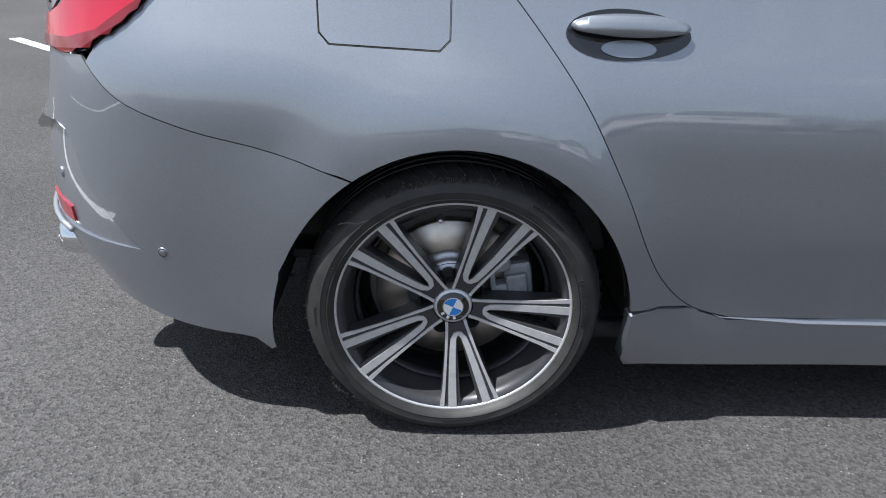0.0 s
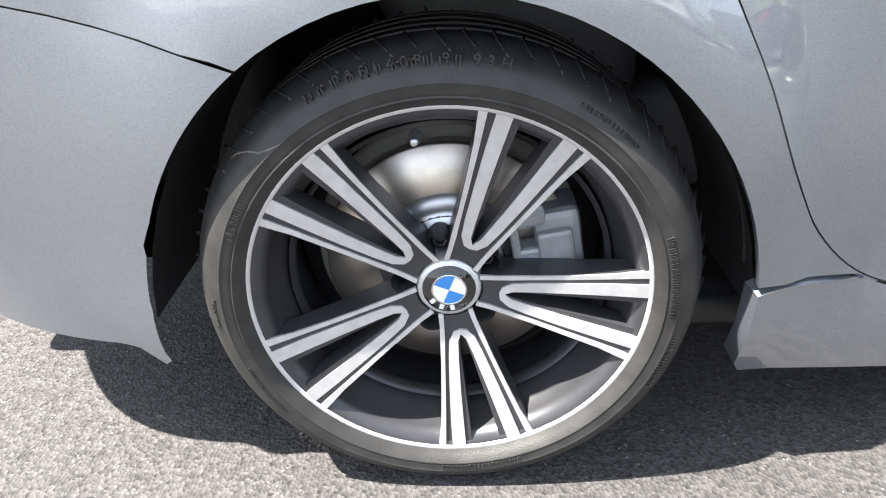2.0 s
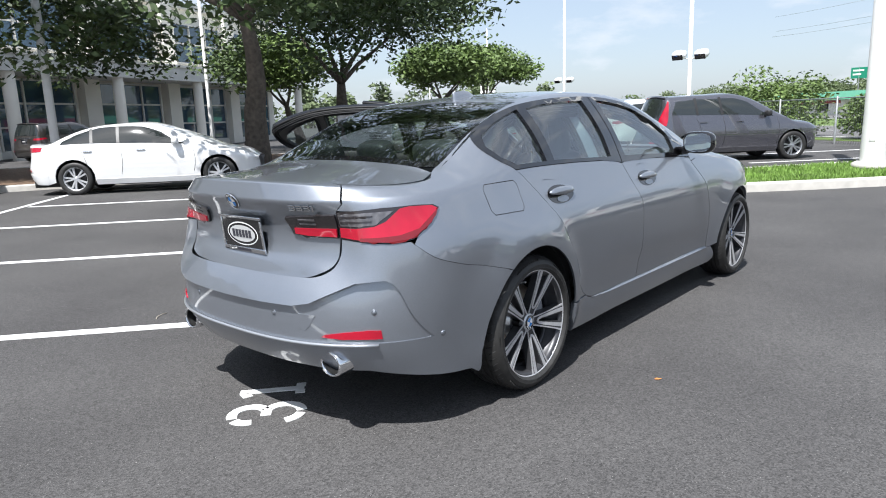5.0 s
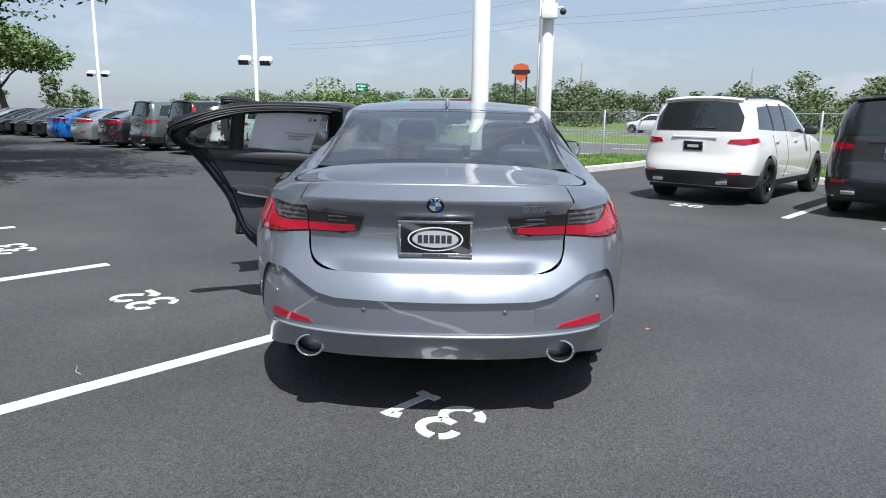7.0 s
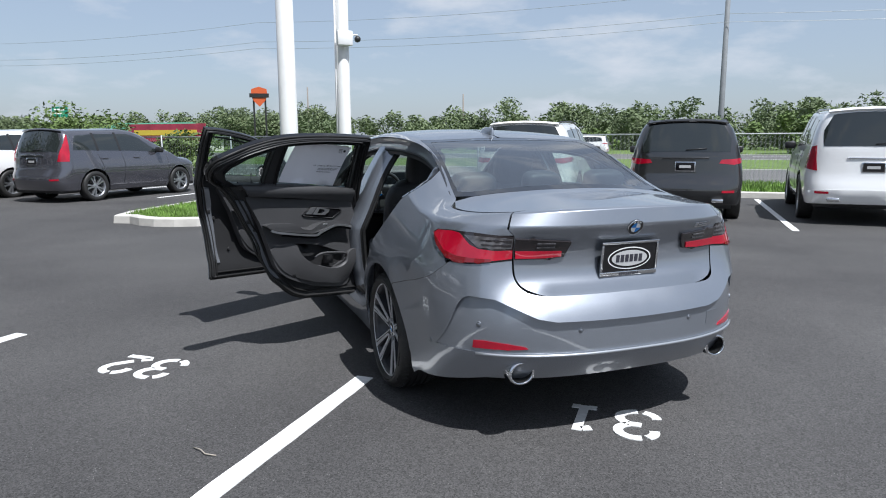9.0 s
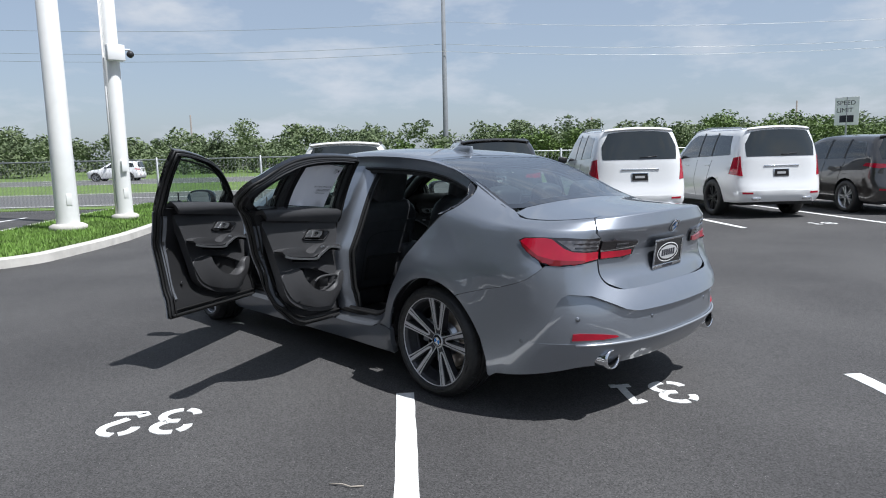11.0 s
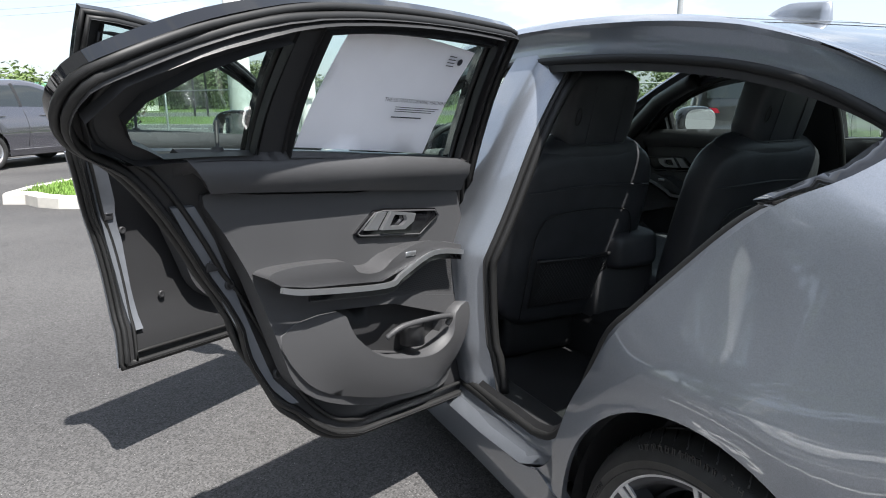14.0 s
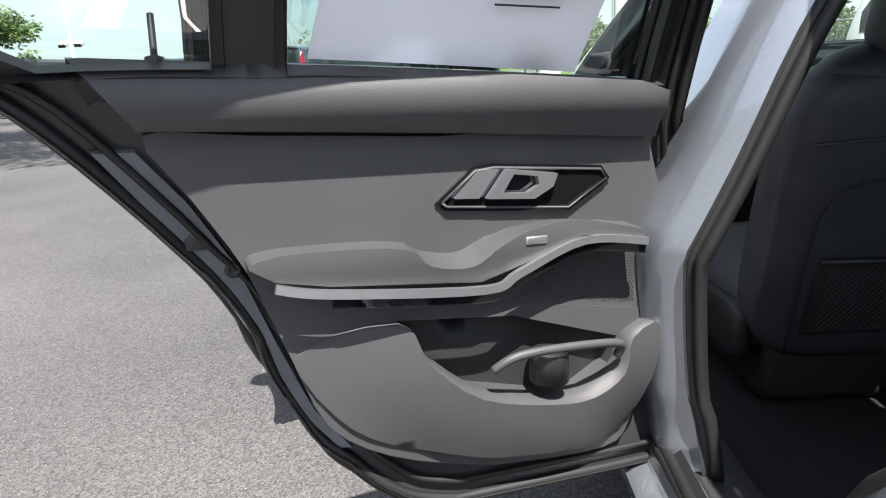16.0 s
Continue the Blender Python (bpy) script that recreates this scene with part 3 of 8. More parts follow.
# wings, sills, bonnet
wing = list(arch(2.851, 182, -2)) + [(3.30, 0.35), (3.42, 0.50), (3.46, 0.66), (3.40, 0.76), (3.2, belt(3.2) + 0.1), (2.9, belt(2.9) + 0.14), (2.5, belt(2.5) + 0.2), (2.28, belt(2.28) + SIDE_H * 0.8), (2.12, 0.942), (2.034, 0.925)] + [(y + 0.004, z) for y, z in reversed(FRONT_SEAM[:-1])] + [(2.40, 0.30)]
wing.reverse()
bonnet = [(2.5, belt(2.5) + 0.206), (2.9, belt(2.9) + 0.146), (3.2, belt(3.2) + 0.106), (3.42, 0.80), (3.52, 0.84), (3.58, 1.2), (3.58, smooth(BELT, 3.58) + 1.0), (2.58, smooth(BELT, 2.58) + 1.0), (2.5, smooth(BELT, 2.5) + 0.5)]
nose = [(3.30, 0.34), (3.62, 0.24), (3.655, 0.3), (3.655, 0.7), (3.655, smooth(BELT, 3.65) + 1.0), (3.585, smooth(BELT, 3.58) + 1.0), (3.525, 0.84), (3.425, 0.79), (3.41, 0.76), (3.465, 0.66), (3.425, 0.50), (3.305, 0.35)]
sill = [(0.392, 0.195), (0.41, 0.165), (2.44, 0.165), (2.46, 0.195), (2.395, 0.295), (2.31, 0.295), (0.62, 0.305), (0.52, 0.336), (0.42, 0.337), (0.388, 0.325)]
for left in (False, True):
    ease(pane("front_wing", wing, 0.05, body, PAINT, CAR, left=left))
    pane("side_skirt", sill, 0.05, body, PAINT, CAR, left=left, depth=0.03)
pane("bonnet", bonnet, 0.07, body, PAINT, CAR, both=True, sharp=50)
pane("front_bumper", nose, 0.06, body, PAINT, CAR, both=True, sharp=50)

# rear bumper
SM = Y0 - WRAP
bump = [(SM, 0.30), tailx(0.30, 0.300), tailx(0.52, 0.300), tailx(0.66, 0.303), tailp(-0.78, 0.285), tailp(-0.62, 0.252), (-0.43, 0.228), (-0.40, 0.205)]
bump += [p for p in reversed(arch(0, 126.6, 196))]
bump += [(s, t - 0.002) for s, t in reversed(BUMP_SEAM[:-1])] + [(LAMP[8][0], LAMP[8][1] - 0.003), (LAMP[9][0], LAMP[9][1] - 0.003), (LAMP[10][0], LAMP[10][1] - 0.003)]
bump += curve_pts([tailx(0.562, 0.79), tailx(0.556, 0.735), tailx(0.535, 0.695), tailx(0.48, 0.672), tailx(0.38, 0.667), (SM, 0.667)], 3)
REFL = [tailp(-0.855, 0.480), tailx(0.70, 0.482), tailx(0.62, 0.474), tailx(0.545, 0.462), tailx(0.53, 0.452), tailx(0.56, 0.449), tailx(0.66, 0.447), tailp(-0.85, 0.447)]


BEDGE = [(0.0, 0.566), (0.42, 0.570), (0.50, 0.585), (0.66, 0.660), (0.73, 0.668), (0.765, 0.670)]


def bout(t):
    return lin([(0.42, 0.845), (0.62, 0.795), (0.67, 0.765)], t)


def bumper(s, t, off=0.0):
    """The bumper's outer shape: a soft ledge over the inset panel, a lip along the blade."""
    p = body(s, t, off)
    x = abs(p.x)
    edge = lin(BEDGE, x)
    d = Vector((p.x * 0.25, -0.97, 0)).normalized()
    fade = min(1.0, max(0.0, (bout(t) + 0.03 - x) / 0.06))
    if t >= edge - 0.012:
        p += d * 0.011 * fade * min(1.0, max(0.0, 1 - (t - edge) / 0.10))
    return p + d * 0.007 * max(0.0, 1 - abs(t - 0.418) / 0.014)


def recess(s, t, off=0.0):
    """The inset panel, leaning in towards its upper edge."""
    p = body(s, t, off)
    d = Vector((p.x * 0.25, -0.97, 0)).normalized()
    return p - d * lin([(0.43, 0.006), (0.55, 0.012), (0.67, 0.024)], t)


xs = [0.0, 0.1, 0.2, 0.3, 0.38, 0.42, 0.46, 0.50, 0.54, 0.58, 0.62, 0.66, 0.70, 0.73, 0.755]
rim = [tailx(x, lin(BEDGE, x)) for x in xs]
rim += [tailx(bout(t), t) for t in (0.655, 0.63, 0.60, 0.56, 0.52, 0.48, 0.45, 0.43)]
rim += [tailx(x, 0.43) for x in (0.80, 0.74, 0.66, 0.55, 0.44, 0.3, 0.15)] + [(SM, 0.43)]
rim[0] = (SM, 0.566)
bump += rim
bump_ob = ease(pane("rear_bumper", bump, 0.024, bumper, PAINT, CAR, both=True, depth=0.0, sharp=0), 7)
ease(pane("bumper_panel", rim, 0.03, recess, PAINT, bump_ob, both=True, depth=0.0, sharp=0), 6)
for left in (False, True):
    bm = bmesh.new()
    dense = [p for a_, b_ in zip(rim, rim[1:]) for p in (a_, ((a_[0] + b_[0]) / 2, (a_[1] + b_[1]) / 2))] + rim[-1:]
    ra, rb = [bm.verts.new(bumper(*p)) for p in dense], [bm.verts.new(recess(*p)) for p in dense]
    for k in range(len(dense) - 1):
        bm.faces.new((ra[k], ra[k + 1], rb[k + 1], rb[k]))
    bmesh.ops.recalc_face_normals(bm, faces=bm.faces)
    part("panel_edge", mirror_x(bm) if left else bm, PAINT, bump_ob)
for left in (False, True):
    r = pane("rear_reflector", REFL, 0.03, recess, REDLENS, bump_ob, lift=0.005, left=left, depth=0.01, label="red rear reflector")
strip_pts = [bumper(s_atx(0.73 * k / 16, 0.424), 0.424) for k in range(-16, 17)]
for k in range(16):
    strip_pts[k].x = -strip_pts[k].x
part("lower_blade", tube([p + Vector((0, -0.004, 0)) for p in strip_pts], 0.007, 6), mat("pale_grey_paint", (0.40, 0.42, 0.45), 0.3, 0.6, coat=1.0), bump_ob, "bright edge of the bumper blade")
flap = [tailx(0.43, 0.535), tailx(0.43, 0.475), tailx(0.46, 0.472), tailx(0.485, 0.495), tailx(0.51, 0.535)]
pane("tow_flap", flap, 0.03, recess, PAINT, bump_ob, lift=0.002, depth=0.004)
for s, t, left in ((s_at(-0.617, 0.43), 0.432, False), (s_at(-0.617, 0.43), 0.432, True), (s_atx(0.30, 0.525), 0.525, False), (s_atx(0.30, 0.525), 0.525, True), (s_atx(0.72, 0.55), 0.55, False), (s_atx(0.72, 0.55), 0.55, True)):
    fn_ = bumper if s > s_at(-0.8, 0.5) else recess
    c, q = fn_(s, t), fn_(s, t, 0.02)
    n = (q - c).normalized()
    bm = lathe([(0.0, 0.003), (0.0075, 0.003), (0.0085, 0.001), (0.0095, 0.003), (0.0115, 0.002), (0.0115, -0.004)], 20, "z")
    bmesh.ops.transform(bm, matrix=Matrix.Translation(c) @ n.to_track_quat("Z", "Y").to_matrix().to_4x4(), verts=bm.verts)
    part("parking_sensor", mirror_x(bm) if left else bm, PAINT, bump_ob)
    bm = lathe([(0.0085, 0.0032), (0.0095, 0.0032)], 20, "z")
    bmesh.ops.transform(bm, matrix=Matrix.Translation(c + n * 0.0004) @ n.to_track_quat("Z", "Y").to_matrix().to_4x4(), verts=bm.verts)
    part("sensor_ring", mirror_x(bm) if left else bm, BLACK, bump_ob)
# underside valance and exhaust tips
bm = bmesh.new()
under = [body(s_atx(0.78 * k / 12, 0.305), 0.305) for k in range(0, 13)]
vs = []
for sg in (-1, 1):
    row = [bm.verts.new((sg * p.x, p.y + 0.004, p.z)) for p in under]
    low = [bm.verts.new((sg * p.x * 0.97, p.y + 0.07, 0.275)) for p in under]
    # inner row added to keep sun from leaking under the tail
    deep = [bm.verts.new((sg * p.x * 0.88, p.y + 0.36, 0.300)) for p in under]
    for k in range(12):
        bm.faces.new((row[k], row[k + 1], low[k + 1], low[k]))
        bm.faces.new((low[k], low[k + 1], deep[k + 1], deep[k]))
part("valance", bm, BLACK, bump_ob, "black plastic underside")
for x in (-0.55, 0.55):
    seat = Matrix.Translation((x, -0.945, 0.340)) @ Matrix.Diagonal((1.16, 1, 0.96, 1))
    bm = lathe([(0.0445, 0.02), (0.0445, -0.016), (0.0460, -0.021), (0.0525, -0.021), (0.0555, -0.010), (0.0565, 0.004), (0.0555, 0.10)], 36, "y")
    bmesh.ops.transform(bm, matrix=seat, verts=bm.verts)
    ex = part("exhaust_tip", bm, CHROME, CAR, "polished oval exhaust tip")
    bm = lathe([(0.0, 0.050), (0.0440, 0.050), (0.0440, -0.012)], 28, "y")
    bmesh.ops.transform(bm, matrix=seat, verts=bm.verts)
    sharpen(part("exhaust_pipe", bm, SEAL, ex), 30)

# boot lid: rear face and top
lid_side = curve_pts([tailx(0.56, 0.925), tailx(0.556, 0.86), tailx(0.553, 0.79), tailx(0.548, 0.735), tailx(0.525, 0.702), tailx(0.47, 0.680), tailx(0.37, 0.674), (SM, 0.674)], 3)
lid_face = list(reversed(lid_side))
top_edge = [(s, belt(s) + SIDE_H + 0.07) for s in [Y0 - WRAP * k / 14 for k in range(kd + 1, 15)]]
lid_face += [tailx(0.585, 0.96), (deck_edge[kd][0] - 0.01, deck_edge[kd][1])] + top_edge


def lid_fn(s, t):
    """The lid's rear face, its lower lip tucked in."""
    x = abs(body(s, t).x)
    return body(s, t, -0.022 * min(1.0, max(0.0, (0.708 - t) / 0.030)) * min(1.0, max(0.0, (0.50 - x) / 0.10)))


LID = pane("boot_lid", lid_face, 0.015, lid_fn, PAINT, CAR, both=True, sharp=55, depth=0.012)
edge = [body(s, belt(s) + SIDE_H + 0.025) for s in [Y0 - WRAP * k / 14 for k in range(0, kd + 1)]] + [body(s, t - 0.004) for s, t in top_edge]
poly = [(p.x - 0.004, p.y) for p in edge]
poly = [(max(0.0, x), y) for x, y in poly] + [(0.0, -0.43), (0.30, -0.425), (0.55, -0.41)]
pane("boot_top", list(reversed(poly)), 0.05, lambda x, y: Vector((x, y, top_z(x, y))), PAINT, LID, both=True, sharp=55, flip=False)

# rear window with its dark border
rw_out = [(0.0, -0.425), (0.30, -0.42), (0.54, -0.405), (0.645, -0.36), (0.618, -0.2), (0.588, 0.0), (0.566, 0.2), (0.552, 0.335), (0.30, 0.385), (0.0, 0.405)]
rw_in = [(0.0, -0.375), (0.30, -0.37), (0.53, -0.355), (0.592, -0.32), (0.575, -0.2), (0.545, 0.0), (0.522, 0.2), (0.505, 0.295), (0.28, 0.335), (0.0, 0.35)]
topf = lambda x, y: Vector((x, y, top_z(x, y)))
ring = rw_out + list(reversed(rw_in))
REARW = pane("rear_window", rw_in, 0.06, topf, REARGLASS, CAR, both=True, depth=0.0, lift=-0.002, sharp=0, label="tinted rear window")
pane("window_border", ring, 0.06, topf, GLOSSBLACK, REARW, both=True, depth=0.004, lift=-0.001)
ws_out = [(0.0, 2.54), (0.40, 2.50), (0.66, 2.38), (0.70, 2.20), (0.665, 1.95), (0.62, 1.70), (0.585, 1.535), (0.3, 1.575), (0.0, 1.59)]
pane("windscreen", ws_out, 0.08, topf, GLASS, CAR, both=True, depth=0.0, sharp=0, lift=-0.002)
fin = bmesh.new()
rows = []
for k in range(9):
    u = k / 8
    h, w = 0.045 * (1 - (1 - min(1, (1 - u) * 2.2)) ** 2) * (1 - 0.25 * u) + 0.002, 0.021 * math.sin(math.pi * min(1, 0.12 + u * 0.75)) + 0.003
    y = 0.50 + 0.19 * u
    z = top_z(0, y) - 0.002
    rows.append([fin.verts.new((w * a, y, z + h * b)) for a, b in ((-1, 0), (-0.72, 0.45), (-0.3, 0.92), (0, 1), (0.3, 0.92), (0.72, 0.45), (1, 0))])
for a, b in zip(rows, rows[1:]):
    for k in range(6):
        fin.faces.new((a[k], a[k + 1], b[k + 1], b[k]))
fin.faces.new(rows[0])
fin.faces.new(rows[-1])
bmesh.ops.recalc_face_normals(fin, faces=fin.faces)
part("roof_aerial", fin, PAINT, CAR, "grey shark-fin aerial")

# tail lamps: the body half and the lid half
def lamp_poly(pts):
    return [tailx(a, z) if k == "x" else tailp(a, z) for k, a, z in pts]


for left in (False, True):
    lamp = pane("tail_lamp", [(s, t) for s, t in reversed(LAMP)], 0.03, body, DARKLENS, CAR, left=left, lift=0.002, depth=0.02, label="red and smoked rear lamp")
    red = lamp_poly([("x", 0.562, 0.824), ("x", 0.66, 0.818), ("p", -0.80, 0.812), ("p", -0.725, 0.822), ("p", -0.64, 0.872), ("p", -0.588, 0.922), ("p", -0.61, 0.934), ("p", -0.70, 0.938), ("p", -0.735, 0.932), ("p", -0.79, 0.885), ("x", 0.70, 0.868), ("x", 0.64, 0.862), ("x", 0.562, 0.862)])
    pane("red_lens", red, 0.02, body, REDLENS, lamp, left=left, lift=0.0065, depth=0.006)
    deep = lamp_poly([("x", 0.66, 0.8135), ("p", -0.80, 0.8075), ("p", -0.722, 0.8175), ("p", -0.634, 0.870), ("p", -0.580, 0.924), ("p", -0.606, 0.908), ("p", -0.69, 0.852), ("p", -0.76, 0.832), ("p", -0.82, 0.827), ("x", 0.66, 0.826)])
    pane("dark_red_edge", deep, 0.02, body, DARKRED, lamp, left=left, lift=0.009, depth=0.003)
    clear = lamp_poly([("x", 0.565, 0.870), ("x", 0.64, 0.870), ("x", 0.705, 0.876), ("p", -0.80, 0.892), ("p", -0.755, 0.926), ("x", 0.66, 0.922), ("x", 0.565, 0.915)])
    pane("clear_lens", clear, 0.02, body, CLEARLENS, lamp, left=left, lift=0.005, depth=0.004)
    for z in (0.885, 0.905):
        pane("lamp_rib", lamp_poly([("x", 0.57, z - 0.003), ("x", 0.69, z), ("x", 0.69, z + 0.005), ("x", 0.57, z + 0.003)]), 0.02, body, DARKLENS, lamp, left=left, lift=0.007, depth=0.004)
    inner = lamp_poly([("x", 0.33, 0.828), ("x", 0.42, 0.820), ("x", 0.552, 0.820), ("x", 0.555, 0.918), ("x", 0.44, 0.912), ("x", 0.31, 0.902), ("x", 0.305, 0.892)])
    il = pane("lid_lamp", list(reversed(inner)), 0.02, body, DARKLENS, LID, left=left, lift=0.012, depth=0.02, label="smoked inner lamp with a red band")
    pane("red_band", list(reversed(lamp_poly([("x", 0.345, 0.832), ("x", 0.42, 0.826), ("x", 0.550, 0.826), ("x", 0.552, 0.860), ("x", 0.42, 0.858), ("x", 0.345, 0.856)]))), 0.02, body, REDLENS, il, left=left, lift=0.017, depth=0.006)
    for z in (0.878, 0.896):
        pane("lamp_rib", list(reversed(lamp_poly([("x", 0.38, z - 0.003), ("x", 0.46, z - 0.003), ("x", 0.46, z + 0.003), ("x", 0.38, z + 0.003)]))), 0.02, body, CLEARLENS, il, left=left, lift=0.0155, depth=0.003)


def roundel(parent, m, r, name="badge"):
    """A round badge: dark ring with grey marks, four fields of blue and white."""
    bm = lathe([(0.0, 0.001), (r * 0.66, 0.001), (r * 0.96, 0.001), (r, 0.0), (r, -0.006)], 40, "z")
    bmesh.ops.transform(bm, matrix=m, verts=bm.verts)
    b = part(name, bm, GLOSSBLACK, parent, "round badge with blue and white quarters")
    bm = lathe([(r * 0.955, 0.0005), (r * 0.96, 0.0022), (r, 0.0016), (r * 1.02, -0.002)], 40, "z")
    bmesh.ops.transform(bm, matrix=m, verts=bm.verts)
    part("badge_rim", bm, CHROME, b)
    for k in range(4):
        bm = bmesh.new()
        c = bm.verts.new((0, 0, 0.0022))
        arcv = [bm.verts.new((r * 0.62 * math.cos(radians(90 * k + 9 * j)), r * 0.62 * math.sin(radians(90 * k + 9 * j)), 0.0022)) for j in range(11)]
        for a, d in zip(arcv, arcv[1:]):
            bm.faces.new((c, a, d))
        bmesh.ops.transform(bm, matrix=m, verts=bm.verts)
        part("badge_quarter", bm, BLUE if k % 2 else WHITE, b, shade=False)
    for k in range(3):
        a = radians(120 - 30 * k)
        bm = boxed(-r * 0.10, r * 0.10, -r * 0.09, r * 0.09, 0.001, 0.002)
        bmesh.ops.transform(bm, matrix=m @ Matrix.Translation((r * 0.79 * math.cos(a), r * 0.79 * math.sin(a), 0.0008)) @ Matrix.Rotation(a - math.pi / 2, 4, "Z"), verts=bm.verts)
        part("badge_mark", bm, WHITE, b, shade=False)
    return b


def on_tail(x, z, off=0.004):
    """A frame on the tail: x to the car's right as seen from behind, z out."""
    s = s_atx(abs(x), z)
    p, q = body(s, z), body(s, z, 0.02)
    n = (q - p).normalized()
    if x < 0:
        p.x, n.x = -p.x, -n.x
    up = (Vector((0, 0, 1)) - n * n.z).normalized()
    r = up.cross(n)
    m = Matrix((r, up, n)).transposed().to_4x4()
    return Matrix.Translation(p + n * off) @ m


roundel(LID, on_tail(0, 0.957), 0.040)
# model marks, drawn as plain bars
m = on_tail(0.43, 0.945)
for k in range(4):
    bm = bmesh.new()
    w = 0.029 if k < 3 else 0.010
    x0 = -0.07 + 0.036 * k
    for (a, b, c, d) in ((0, w, -0.0125, -0.0085), (0, w, -0.002, 0.002), (0, w, 0.0085, 0.0125), (w - 0.005, w, -0.0125, 0.0125)):
        box(bm, x0 + a, x0 + b, c, d, 0.0, 0.003)
    bmesh.ops.transform(bm, matrix=m, verts=bm.verts)
    part("model_mark", bm, CHROME, LID, shade=False)

# number plate: frame, dark plate with a pale oval and bars
pm = Matrix.Translation((0, -0.962, 0.806)) @ Matrix.Rotation(radians(96), 4, "X")
plate = bmesh.new()
for (a, b, c, d) in ((-0.157, 0.157, 0.068, 0.080), (-0.157, 0.157, -0.080, -0.060), (-0.157, -0.146, -0.058, 0.064), (0.146, 0.157, -0.058, 0.064)):
    box(plate, a, b, c, d, 0.0, 0.009, 0.002)
bmesh.ops.transform(plate, matrix=pm, verts=plate.verts)
PL = part("plate_frame", plate, CHROME, LID, "bright frame of the dealer plate")
bm = boxed(-0.148, 0.148, -0.074, 0.074, -0.002, 0.003)
bmesh.ops.transform(bm, matrix=pm, verts=bm.verts)
part("plate", bm, GLOSSBLACK, PL, "black plate with a pale oval", shade=False)
ovm = mat("grey_print", (0.46, 0.46, 0.46), 0.5)
for rx, ry, z, mm in ((0.118, 0.052, 0.0035, WHITE), (0.112, 0.047, 0.0042, GLOSSBLACK), (0.098, 0.037, 0.0049, ovm)):
    bm = bmesh.new()
    bm.faces.new([bm.verts.new((rx * math.cos(radians(8 * k)), ry * math.sin(radians(8 * k)), z)) for k in range(45)])
    bmesh.ops.transform(bm, matrix=pm, verts=bm.verts)
    part("plate_oval", bm, mm, PL, shade=False)
bm = bmesh.new()
for k in range(6):
    x0 = -0.075 + 0.025 * k
    box(bm, x0, x0 + 0.019, -0.017, 0.017, 0.005, 0.0062)
bmesh.ops.transform(bm, matrix=pm, verts=bm.verts)
part("plate_print", bm, INK, PL, shade=False)
bm = bmesh.new()
for k in range(9):
    box(bm, -0.055 + 0.0125 * k, -0.046 + 0.0125 * k, -0.076, -0.064, 0.009, 0.0098)
bmesh.ops.transform(bm, matrix=pm, verts=bm.verts)
part("frame_print", bm, INK, PL, shade=False)

